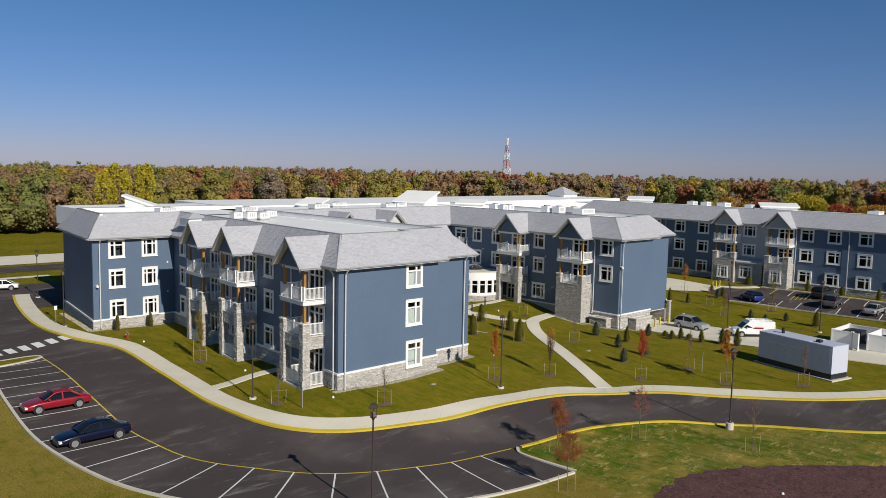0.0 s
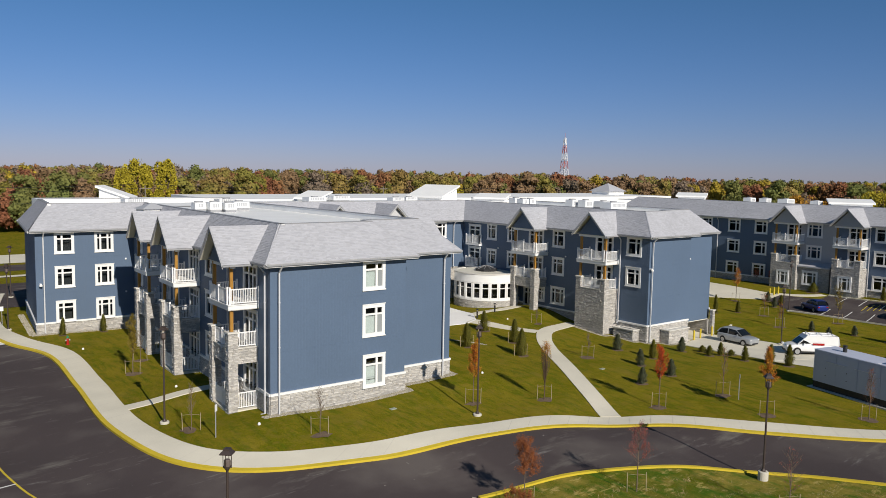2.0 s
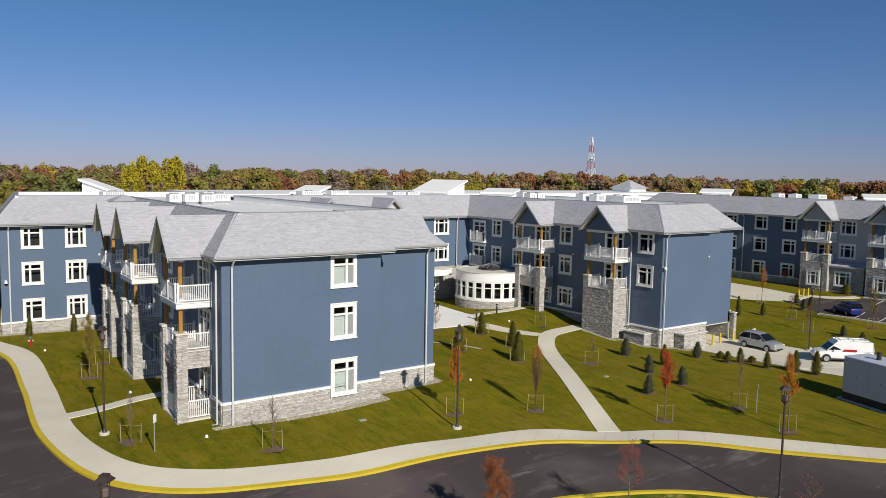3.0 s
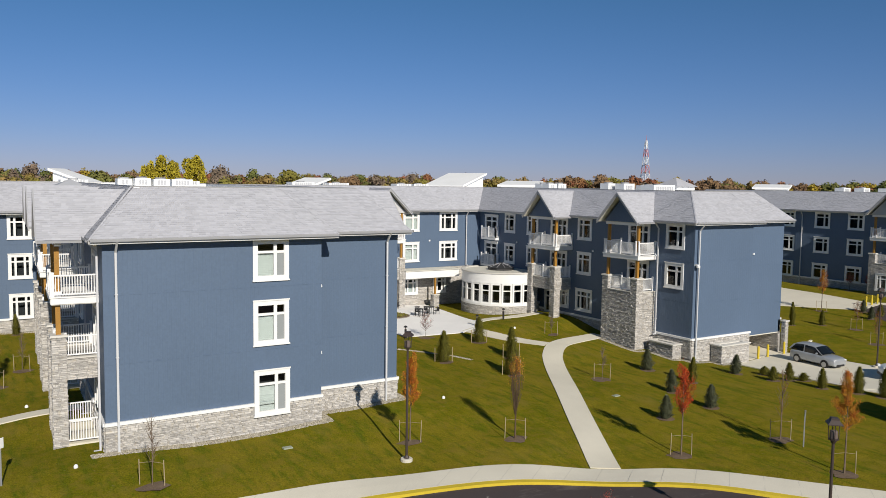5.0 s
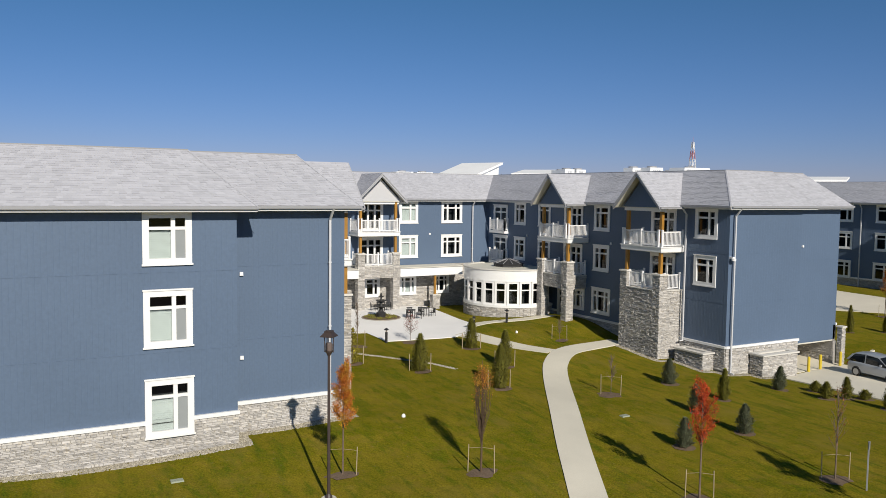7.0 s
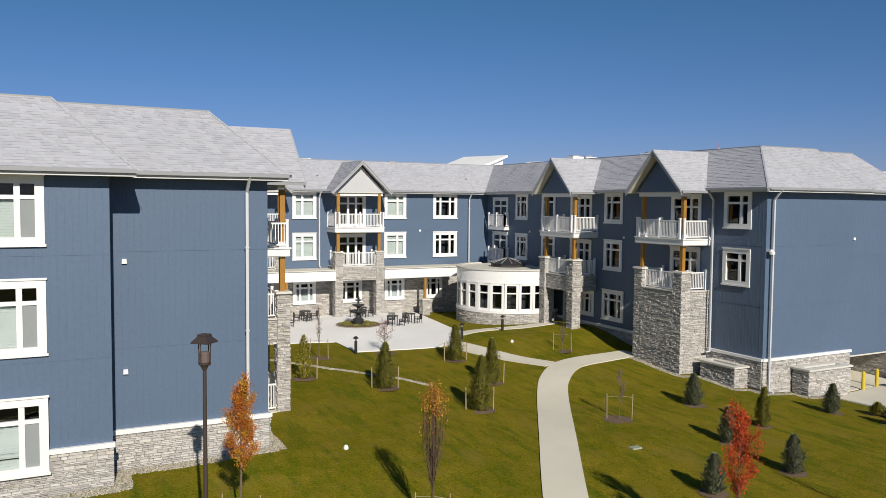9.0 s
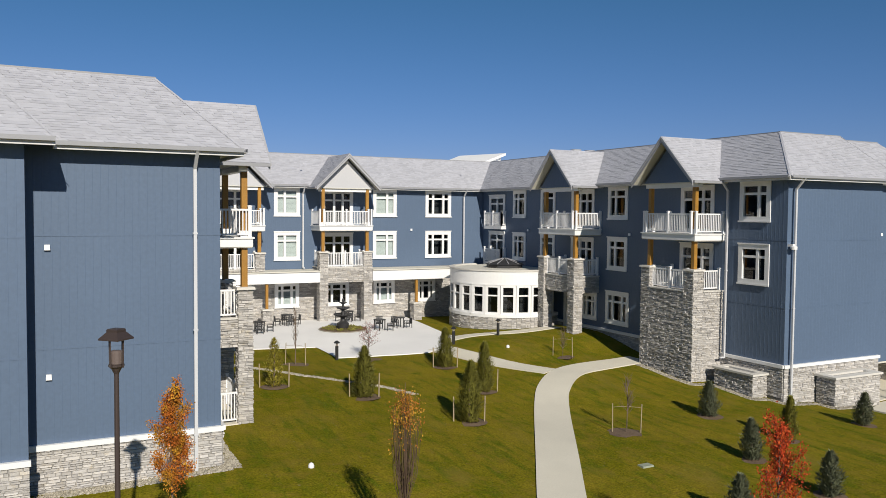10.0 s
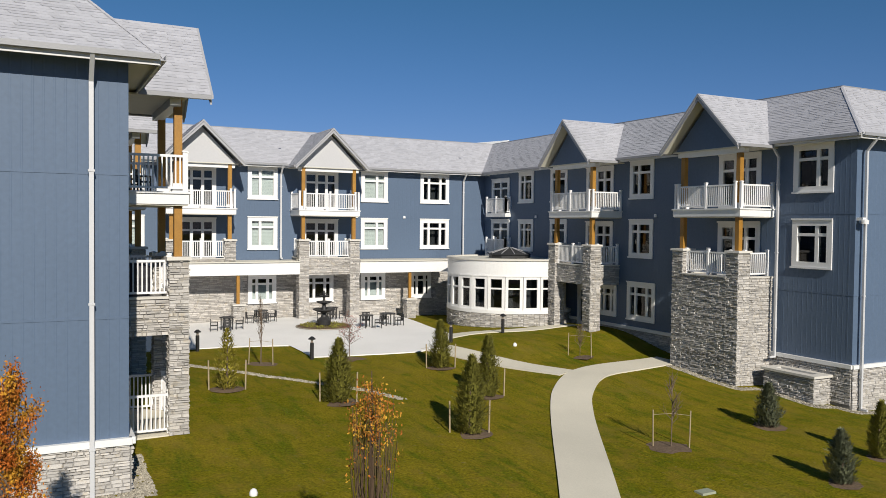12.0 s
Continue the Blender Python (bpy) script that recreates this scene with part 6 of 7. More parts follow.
def car(x, y, turn, mat, label, ln=4.8, wd=1.82, style="sedan", category="car", size=1.0):
    """A car whose front points along local x."""
    m = pose(x, y, lift(x, y) + 0.03, 0, 0, turn) @ Matrix.Scale(size, 4)
    t = thing("car" if style != "van" else "van", m, label, category, "parked vehicles")
    a = ln / 2
    # body side profile: stations along x with belt height, half width
    if style == "van":
        st = [(-a, 0.95, 0.84), (-a + 0.1, 1.05, 0.9), (0, 1.05, 0.92), (a - 1.1, 1.05, 0.9), (a - 0.35, 0.98, 0.86), (a, 0.75, 0.72)]
        roof = [(-a + 0.06, 1.05, 0.88), (-a + 0.2, 1.9, 0.78), (a - 2.0, 1.95, 0.76), (a - 1.05, 1.06, 0.82)]
    elif style == "suv":
        st = [(-a, 0.9, 0.8), (-a + 0.12, 1.08, 0.89), (-a + 1.2, 1.1, 0.92), (a - 1.5, 1.06, 0.92), (a - 0.45, 0.99, 0.88), (a - 0.06, 0.88, 0.78), (a, 0.72, 0.72)]
        roof = [(-a + 0.08, 1.08, 0.84), (-a + 0.5, 1.66, 0.69), (-a + 1.5, 1.74, 0.7), (a - 2.0, 1.67, 0.69), (a - 1.2, 1.07, 0.8)]
    else:
        st = [(-a, 0.72, 0.76), (-a + 0.12, 0.88, 0.86), (-a + 1.1, 0.94, 0.9), (a - 1.6, 0.92, 0.91), (a - 0.6, 0.82, 0.87), (a - 0.1, 0.66, 0.74), (a, 0.55, 0.66)]
        roof = [(-a + 0.75, 0.92, 0.76), (-a + 1.4, 1.36, 0.6), (-a + 2.2, 1.42, 0.61), (a - 2.1, 1.36, 0.6), (a - 1.35, 0.91, 0.76)]
    s = Shape()
    v, k = [], wd / 1.82
    for px, z, hw in st:
        hw *= k
        v += [(px, -hw * 0.92, 0.22), (px, -hw, 0.42), (px, -hw * 0.99, z - 0.12), (px, -hw * 0.9, z), (px, 0, z + 0.03),
              (px, hw * 0.9, z), (px, hw * 0.99, z - 0.12), (px, hw, 0.42), (px, hw * 0.92, 0.22)]
    n = len(st)
    f = [(i * 9 + j, i * 9 + 9 + j, i * 9 + 10 + j, i * 9 + j + 1) for i in range(n - 1) for j in range(8)]
    f += [tuple(range(9)), tuple(reversed(range(9 * n - 9, 9 * n)))]
    f += [(i * 9, i * 9 + 8, i * 9 + 17, i * 9 + 9) for i in range(n - 1)]
    s.add(v, f, m)
    body = part("body", s, mat, t, smooth=True)
    sub = body.modifiers.new("rounding", "SUBSURF")
    sub.levels = sub.render_levels = 2
    # cabin: a smooth shell, glass all round with a painted roof and pillars laid over it
    low = min(roof[0][1], roof[-1][1]) - 0.03
    xs_r, zs_r, hs_r = ([q[c] for q in roof] for c in range(3))
    stations = [xs_r[0] + (xs_r[-1] - xs_r[0]) * i / 22 for i in range(23)]

    def cabin(px, out=0.0):
        """Half width and height of the cabin's edge at a place along the car, eased between the outline's corners."""
        z = hw = 0.0
        for d, wt in ((-0.16, 0.25), (0, 0.5), (0.16, 0.25)):
            q = min(max(px + d, xs_r[0]), xs_r[-1])
            z += wt * float(np.interp(q, xs_r, zs_r))
            hw += wt * float(np.interp(q, xs_r, hs_r))
        return hw * k + out, z + out
    if style == "van":
        g = Shape()
        gv = [c for px, z, hw in roof for c in ((px, -hw * k, z), (px, hw * k, z))]
        nb = len(roof)
        gl = [(q[0], -wd * 0.43, low) for q in roof] + [(q[0], wd * 0.43, low) for q in roof]
        g.add(gv + gl, [(2 * i, 2 * i + 1, 2 * i + 3, 2 * i + 2) for i in range(nb - 1)]
              + [(2 * nb + i, 2 * i, 2 * i + 2, 2 * nb + i + 1) for i in range(nb - 1)]
              + [(3 * nb + i + 1, 2 * i + 3, 2 * i + 1, 3 * nb + i) for i in range(nb - 1)], m)
        part("cargo_body", g, mat, t)
    else:
        g = Shape()
        rings = []
        for px in stations:
            hw, z = cabin(px)
            rings += [(px, -wd * 0.435, low), (px, -(hw + wd * 0.435) / 2 - 0.025, (low + z) / 2), (px, -hw, z - 0.02), (px, -hw * 0.6, z + 0.03), (px, 0, z + 0.045),
                      (px, hw * 0.6, z + 0.03), (px, hw, z - 0.02), (px, (hw + wd * 0.435) / 2 + 0.025, (low + z) / 2), (px, wd * 0.435, low)]
        g.add(rings, [(9 * i + j, 9 * i + j + 1, 9 * i + j + 10, 9 * i + j + 9) for i in range(22) for j in range(8)], m)
        part("window_glass", g, CARGLASS, t, "dark tinted glass", smooth=True)
    if style == "van":
        ws = Shape().add([(roof[-1][0] + 0.02, -0.72, 1.1), (roof[-1][0] + 0.02, 0.72, 1.1), (roof[-2][0] + 0.08, 0.64, 1.85), (roof[-2][0] + 0.08, -0.64, 1.85)], [(0, 1, 2, 3)], m)
        for sd in (-1, 1):
            ws.add([(roof[-2][0] - 0.75, sd * 0.83, 1.15), (roof[-1][0] - 0.15, sd * 0.86, 1.1), (roof[-2][0] + 0.02, sd * 0.8, 1.78), (roof[-2][0] - 0.75, sd * 0.8, 1.78)], [(0, 1, 2, 3)], m)
        part("windscreen", ws, CARGLASS, t)
        for px in (-a + 0.7, -a + 1.8, -a + 2.9):
            part("roof_bar", Shape().box(px - 0.03, px + 0.03, -0.72, 0.72, 2.02, 2.07, m), VINYL, t, "white roof rack bar")
        for sd in (-0.6, 0.6):
            part("rack_rail", Shape().box(-a + 0.5, -a + 3.2, sd - 0.025, sd + 0.025, 1.94, 2.02, m), VINYL, t)
        part("sill_shade", Shape().box(-a + 0.3, a - 0.5, -wd / 2 - 0.01, wd / 2 + 0.01, 0.22, 0.36, m), BLACK, t)
        part("stripe", Shape().box(-a + 1.6, -a + 2.7, wd / 2 - 0.01, wd / 2 + 0.005, 1.02, 1.22, m), TAIL, t, "red lettering shape on the side")
    else:
        rp = Shape()
        top = [px for px in stations if xs_r[1] - 0.06 <= px <= xs_r[-2] + 0.06]
        rv = []
        for px in top:
            hw, z = cabin(px, 0.014)
            rv += [(px, -hw - 0.004, z - 0.075), (px, -hw, z - 0.02), (px, -hw * 0.6, z + 0.032), (px, 0, z + 0.047), (px, hw * 0.6, z + 0.032), (px, hw, z - 0.02), (px, hw + 0.004, z - 0.075)]
        rp.add(rv, [(7 * i + j, 7 * i + j + 1, 7 * i + j + 8, 7 * i + j + 7) for i in range(len(top) - 1) for j in range(6)], m)
        part("roof_panel", rp, mat, t, smooth=True)
        for sd in (-1, 1):
            for x0, x1, half in ((roof[0][0], roof[1][0], 0.1), (roof[-1][0], roof[-2][0], 0.07), (sum(xs_r[1:-1]) / len(xs_r[1:-1]),) * 2 + (0.045,)):
                col = Shape()
                pts = []
                for f in (0.0, 0.5, 1.0):
                    px = x0 + (x1 - x0) * f
                    hw, z = cabin(px)
                    zz = low + (z - 0.02 - low) * (f if x0 == x1 else 1.0)
                    wide = wd * 0.435 + (hw - wd * 0.435) * (f if x0 == x1 else 1.0)
                    bulge = 0.03 if 0 < f < 1 else 0.014
                    pts += [(px - half, sd * (wide + bulge), zz), (px + half, sd * (wide + bulge), zz)]
                col.add(pts, [(0, 1, 3, 2), (2, 3, 5, 4)], m)
                part("pillar", col, mat, t)
    for px in (-a + 0.95 * ln / 4.8, a - 0.95 * ln / 4.8):
        for sd in (-1, 1):
            q = m @ Matrix.Translation((px, sd * (wd / 2 - 0.1), 0.33)) @ pose(0, 0, 0, -90 * sd, 0, 0)
            part("wheel_arch", Shape().lathe([(0.385, 0.0), (0.385, 0.012)], 20, m=m @ Matrix.Translation((px, sd * (wd / 2 * 0.985 - 0.004), 0.36)) @ pose(0, 0, 0, -90 * sd, 0, 0)), BLACK, t)
            w = part("wheel", Shape().lathe([(0.24, -0.1), (0.33, -0.08), (0.335, 0.08), (0.3, 0.13), (0.22, 0.135)], 20, m=q), TYRE, t, "black tyre")
            rim = Shape().lathe([(0.235, 0.13), (0.235, 0.142), (0.19, 0.138)], 20, m=q)
            for spoke in range(5):
                rim.box(-0.035, 0.035, 0.0, 0.215, 0.134, 0.148, q @ pose(0, 0, 0, 0, 0, 72 * spoke))
            rim.lathe([(0.06, 0.13), (0.06, 0.15)], 10, m=q)
            part("rim", rim, RIM, w, "silver alloy rim")
    for sd in (-1, 1):
        z = st[-2][1]
        part("headlight", Shape().box(a - 0.22, a - 0.03, sd * 0.62 * k - 0.16, sd * 0.62 * k + 0.16, z - 0.2, z - 0.04, m, 0.02), LIGHTGLASS, t, "clear headlamp")
        part("tail_light", Shape().box(-a - 0.005, -a + 0.14, sd * 0.64 * k - 0.14, sd * 0.64 * k + 0.14, st[0][1] - 0.16, st[0][1] - 0.0, m, 0.02), TAIL, t, "red tail lamp")
        part("mirror", Shape().box(a - 1.75, a - 1.6, sd * (wd / 2 + 0.03) - 0.08, sd * (wd / 2 + 0.03) + 0.08, st[2][1] - 0.0, st[2][1] + 0.13, m, 0.02), mat, t)
    part("bumper_trim", Shape().box(a - 0.06, a + 0.02, -0.5, 0.5, 0.26, 0.42, m, 0.01), BLACK, t)
    return t


car(23.64, 61.78, 178, paint("red_car_paint", (0.32, 0.012, 0.022)), "glossy red sedan parked in a bay", 4.75)
car(23.42, 53.73, 181, paint("navy_car_paint", (0.005, 0.007, 0.03)), "dark navy blue sedan parked in a bay", 4.95)
SILVER = paint("silver_car_paint", (0.4, 0.42, 0.45), 0.35)
WHITE_P = paint("white_car_paint", (0.75, 0.76, 0.77), 0.0)
DARK_P = paint("dark_grey_car_paint", (0.03, 0.032, 0.036))
BLUE_P = paint("blue_car_paint", (0.015, 0.035, 0.2))
car(96.6, 49.3, -95, SILVER, "silver compact SUV on the service drive", 4.6, 1.9, "suv", size=0.93)
car(96.95, 41.5, 136, WHITE_P, "white delivery van with a red side marking", 5.2, 1.95, "van", "van")
car(117.9, 51.6, 60, BLUE_P, "rounded blue hatchback in the far lot", 4.2, 1.85, "suv", size=0.88)
car(125.6, 44.3, 0, DARK_P, "dark SUV in the far lot", 4.7, 1.9, "suv")
car(120.9, 41.2, 10, paint("slate_car_paint", (0.09, 0.1, 0.125)), "slate grey SUV in the far lot", 4.7, 1.9, "suv")
car(120.2, 35.4, 0, SILVER, "silver-grey car in the far lot", 4.6)
car(35.9, 122.63, 160, WHITE_P, "white car in the lot by the highway", 4.6)


def generator():
    z = lift(82.9, 29.9)
    GEN_PAINT = material("pale_grey_generator_paint", (0.52, 0.55, 0.67), 0.4, vary=0.04, scale=0.5)
    m = pose(82.95, 29.9, z, 0, 0, -13.5)
    t = thing("generator", m, "long pale grey generator housing on a black skid", "generator")
    part("pad", Shape().box(-1.5, 1.5, -4.4, 4.4, -0.4, 0.1, m), KERB, t, "concrete pad")
    part("skid", Shape().box(-1.2, 1.2, -4.05, 4.05, 0.1, 0.62, m), BLACK, t, "black steel skid")
    part("housing", Shape().box(-1.23, 1.23, -4.08, 4.08, 0.62, 3.2, m, 0.02), GEN_PAINT, t)
    part("roof", Shape().box(-1.25, 1.25, -4.1, 4.1, 3.204, 3.26, m, 0.02), GEN_PAINT, t)
    for k in range(4):
        y = -3.85 + k * 1.94
        part("door", Shape().box(-1.245, -1.233, y, y + 1.88, 0.78, 3.1, m), GEN_PAINT, t)
        for dz in (1.25, 1.85):
            part("handle", Shape().box(-1.28, -1.246, y + 0.9, y + 0.95, dz, dz + 0.06, m), BLACK, t)
    for y in (-1.6, 1.0):
        part("drip_rail", Shape().box(-1.3, -1.246, y, y + 1.9, 2.4, 2.44, m), STEEL_WHITE, t, "white drip rail")
    part("roof_seam", Shape().box(-1.2, 1.2, -1.62, -1.58, 3.262, 3.275, m), STEEL_WHITE, t)
    part("roof_hatch", Shape().box(-0.75, -0.25, -2.4, -1.95, 3.264, 3.5, m, 0.02), BLACK, t)
    part("exhaust", Shape().lathe([(0.16, 0), (0.16, 0.5), (0.2, 0.55)], 14, (0, 2.2, 3.24), m), BLACK, t, "black exhaust stack")


generator()


def enclosure():
    z = lift(100, 30)
    t = thing("waste_enclosure", (100, 29, z), "white vinyl fence enclosure round dark waste containers", "fence enclosure")

    def panel(x0, y0, x1, y1, name="panel"):
        q = pose(x0, y0, z, 0, 0, math.degrees(math.atan2(y1 - y0, x1 - x0)))
        ln = math.hypot(x1 - x0, y1 - y0)
        p = part(name, Shape().box(0.05, ln - 0.05, -0.03, 0.03, 0.1, 1.85, q), VINYL, t)
        part("rail", Shape().box(0, ln, -0.05, 0.05, 1.78, 1.9, q), VINYL, p)
        for u in (0, ln):
            part("post", Shape().box(u - 0.07, u + 0.07, -0.07, 0.07, 0, 1.98, q, 0.01), VINYL, p)
    panel(97.6, 32.5, 97.6, 30.4)
    panel(97.6, 30.2, 96.9, 29.4, "gate")
    panel(98.0, 28.8, 98.0, 25.4)
    panel(97.75, 32.5, 102.6, 32.5)
    panel(102.7, 32.4, 102.7, 25.4)
    panel(98.2, 28.9, 102.5, 28.9)
    for x, y in ((99.4, 31.3), (101.4, 31.3), (100.2, 27.2)):
        c = thing("waste_container", (x, y, z), "dark waste container inside the enclosure", "container", "waste containers")
        part("bin", Shape().box(x - 0.8, x + 0.8, y - 0.85, y + 0.85, z + 0.12, z + 1.45, None, -0.06), IRON, c)
        part("lid", Shape().box(x - 0.88, x + 0.88, y - 0.92, y + 0.92, z + 1.46, z + 1.54, None, 0.01), BLACK, c)


enclosure()


# patio furniture
def table(x, y, turn):
    z = lift(x, y) + 0.05
    t = thing("patio_table", pose(x, y, z, 0, 0, turn), "dark metal patio table on concrete", "table", "patio furniture")
    m = world_of(t)
    part("tabletop", Shape().lathe([(0.02, 0.68), (0.4, 0.68), (0.42, 0.7), (0.4, 0.72), (0.02, 0.72)], 20, (0, 0, 0), m), IRON, t)
    for a in (-0.24, 0.24):
        for b in (-0.24, 0.24):
            part("leg", Shape().box(a - 0.025, a + 0.025, b - 0.025, b + 0.025, 0, 0.7, m), IRON, t)
    return t


CHAIR = []


def chair(x, y, turn):
    z = lift(x, y) + 0.05
    if not CHAIR:
        t = thing("patio_chair", (0, 0, 0), "dark metal patio armchair by a table", "chair", "patio furniture")
        part("seat", Shape().box(-0.27, 0.27, -0.25, 0.27, 0.4, 0.45), IRON, t)
        for k in range(6):
            part("back_slat", Shape().box(-0.25 + k * 0.088, -0.19 + k * 0.088, 0.25, 0.29, 0.45, 0.88), IRON, t)
        part("back_rail", Shape().box(-0.27, 0.27, 0.245, 0.295, 0.88, 0.95), IRON, t)
        for a in (-0.25, 0.25):
            part("armrest", Shape().box(a - 0.03, a + 0.03, -0.25, 0.27, 0.64, 0.68), IRON, t)
            for c in (-0.23, 0.25):
                part("leg", Shape().box(a - 0.022, a + 0.022, c - 0.022, c + 0.022, 0, 0.64), IRON, t)
        CHAIR.append(t)
        t.matrix_basis = pose(x, y, z, 0, 0, turn) @ Matrix.Diagonal((0.88, 0.88, 0.84, 1))
        return
    copy_thing(CHAIR[0], pose(x, y, z, 0, 0, turn) @ Matrix.Diagonal((0.88, 0.88, 0.84, 1)))


for x, y, turn in ((73.17, 74.5, 20), (74.9, 75.3, 0), (65.96, 77.4, 10), (68.5, 79.8, 0), (73.0, 80.0, 15)):
    table(x, y, turn)
    for k in range(4 if y > 76.5 else 2):
        a = radians(90 * k + turn)
        chair(x + 0.68 * math.sin(a), y + 0.68 * math.cos(a), -math.degrees(a))


def fountain(x, y):
    z = lift(x, y) + 0.05
    t = thing("fountain", (x, y, z), "dark tiered garden fountain on a planted round bed", "fountain")
    part("bed", Shape().lathe([(1.55, 0), (1.5, 0.03), (0.2, 0.06)], 28, (x, y, z)), MULCH, t, "round bed of brown mulch")
    r = random.Random(8)
    part("bedding_plants", leaf_cloud(r, 900, 0.045, lambda q: (lambda a, d: (x + d * math.cos(a), y + d * math.sin(a), z + q.uniform(0.05, 0.16)))(q.choice(range(9)) * 0.7 + q.gauss(0, 0.14), q.uniform(0.6, 1.35))), GREEN_NEEDLE, t, "low green bedding plants")
    part("edging", Shape().lathe([(1.6, 0), (1.6, 0.04), (1.52, 0.04), (1.52, 0.02)], 28, (x, y, z)), PEBBLE, t)
    part("basin", Shape().lathe([(0.36, 0.1), (0.4, 0.4), (0.18, 0.55), (0.14, 0.75), (0.2, 0.8), (0.62, 0.95), (0.64, 1.02), (0.55, 1.0), (0.15, 0.95), (0.1, 1.25), (0.42, 1.38), (0.44, 1.44),
                                 (0.36, 1.42), (0.1, 1.38), (0.06, 1.65), (0.24, 1.74), (0.25, 1.78), (0.06, 1.76), (0.1, 1.9), (0.03, 2.05)], 20, (x, y, z)), IRON, t)


fountain(71.07, 75.71)


def bollard_light(x, y):
    z = lift(x, y)
    t = thing("bollard_light", (x, y, z), "short black bollard light with a round hood", "bollard light", "bollard lights")
    part("post", Shape().lathe([(0.09, -0.1), (0.09, 0.75), (0.06, 0.78)], 12, (x, y, z)), BLACK, t)
    part("lens", Shape().lathe([(0.06, 0.78), (0.06, 0.92)], 12, (x, y, z)), FROST, t)
    part("hood", Shape().lathe([(0.17, 0.92), (0.17, 0.95), (0.05, 1.05)], 12, (x, y, z)), BLACK, t)


for x, y in ((67.66, 67.3), (78.9, 69.0), (74.95, 67.5), (63.37, 71.8)):
    bollard_light(x, y)
for x, y in ((93.84, 52.92), (95.63, 53.29), (98.37, 53.62), (121.8, 59.8), (122.65, 59.65), (123.5, 59.5)):
    z = lift(x, y)
    solid("bollard", Shape().lathe([(0.1, -0.2), (0.1, 1.05), (0.07, 1.12)], 12, (x, y, z)), YELLOW, "yellow steel bollard on the concrete", "bollard", group="yellow bollards")


def hydrant(x, y):
    z = lift(x, y)
    t = thing("fire_hydrant", (x, y, z), "red fire hydrant with a green bonnet on the grass", "fire hydrant")
    part("barrel", Shape().lathe([(0.16, 0), (0.16, 0.06), (0.11, 0.08), (0.11, 0.55), (0.15, 0.56), (0.15, 0.6)], 12, (x, y, z)), paint("hydrant_red", (0.4, 0.02, 0.015), 0), t)
    part("bonnet", Shape().lathe([(0.14, 0.6), (0.12, 0.7), (0.04, 0.78), (0.04, 0.84)], 12, (x, y, z)), paint("hydrant_green", (0.02, 0.2, 0.08), 0), t)
    for s in (-1, 1):
        part("outlet", Shape().tube((x, y, z + 0.42), (x + 0.2 * s, y, z + 0.42), 0.06), RIM, t)


hydrant(36.2, 79.16)


def sign(x, y, h, turn, mat, label, w=0.3, ph=0.45):
    z = lift(x, y)
    t = thing("sign_post", pose(x, y, z, 0, 0, turn), label, "sign")
    m = world_of(t)
    part("pole", Shape().box(-0.025, 0.025, -0.025, 0.025, -0.2, h, m), GUTTER, t)
    part("plate", Shape().box(-w / 2, w / 2, -0.035, -0.027, h - ph, h, m), mat, t)


sign(37.39, 48.95, 2.1, 40, TRIM, "white traffic sign on a thin post", 0.3, 0.45)
sign(32.92, 90.46, 2.1, 0, TRIM, "white traffic sign on a thin post", 0.3, 0.45)
sign(74.12, 35.66, 2.0, 20, GUTTER, "thin grey marker post on the lawn", 0.12, 0.3)
for x, y in ((60.93, 50.76), (51.66, 18.06), (40.34, 49.05), (77.2, 65.07), (39.36, 60.98), (36.82, 76.56)):
    z = lift(x, y)
    solid("cleanout_cap", Shape().lathe([(0.09, -0.1), (0.1, 0.06), (0.07, 0.13), (0.02, 0.16)], 12, (x, y, z)), VINYL, "small white pipe cap in the grass", "pipe cap", group="white pipe caps", smooth=True)
for x, y in ((49.75, 47.53), (71.92, 47.4)):
    z = lift(x, y)
    solid("valve_cover", Shape().box(x - 0.25, x + 0.25, y - 0.17, y + 0.17, z - 0.1, z + 0.05, None, 0.02), material("grey_green_valve_box", (0.3, 0.33, 0.25), 0.6), "pale grey-green irrigation valve cover in the lawn", "valve cover", group="valve covers")


# wall fittings
def wall_lamp(m, u, z):
    q = m @ pose(u, 0, z)
    t = thing("wall_light", q, "small white wall light on the siding", "wall light", "wall lights")
    part("box", Shape().box(-0.08, 0.08, -0.1, 0.0, -0.08, 0.08, q, 0.01), VINYL, t)


for m, u, zs in ((end_r, 0.54, (3.46, 7.23)), (be_r, 2.0, (7.35,)), (c_m, 17.3, (7.0,)), (c_m, 20.8, (7.0,)), (b_m, 18.0, (7.1,)), (l_m, 8.2, (3.9, 7.2)), (b_m, 6.7, (7.1,))):
    for z in zs:
        wall_lamp(m, u, z)


def camera_dome(m, u, z):
    q = m @ pose(u, 0, z)
    t = thing("security_camera", q, "white security camera on a bracket at the wall corner", "security camera", "security cameras")
    part("bracket", Shape().box(-0.08, 0.08, -0.3, 0.0, -0.06, 0.06, q), VINYL, t)
    part("dome", Shape().lathe([(0.14, -0.1), (0.15, 0.05), (0.05, 0.1)], 12, (0, -0.32, -0.1), q), VINYL, t)


camera_dome(be_m, 0.12, 6.9)
camera_dome(l_m, 0.35, 5.2)


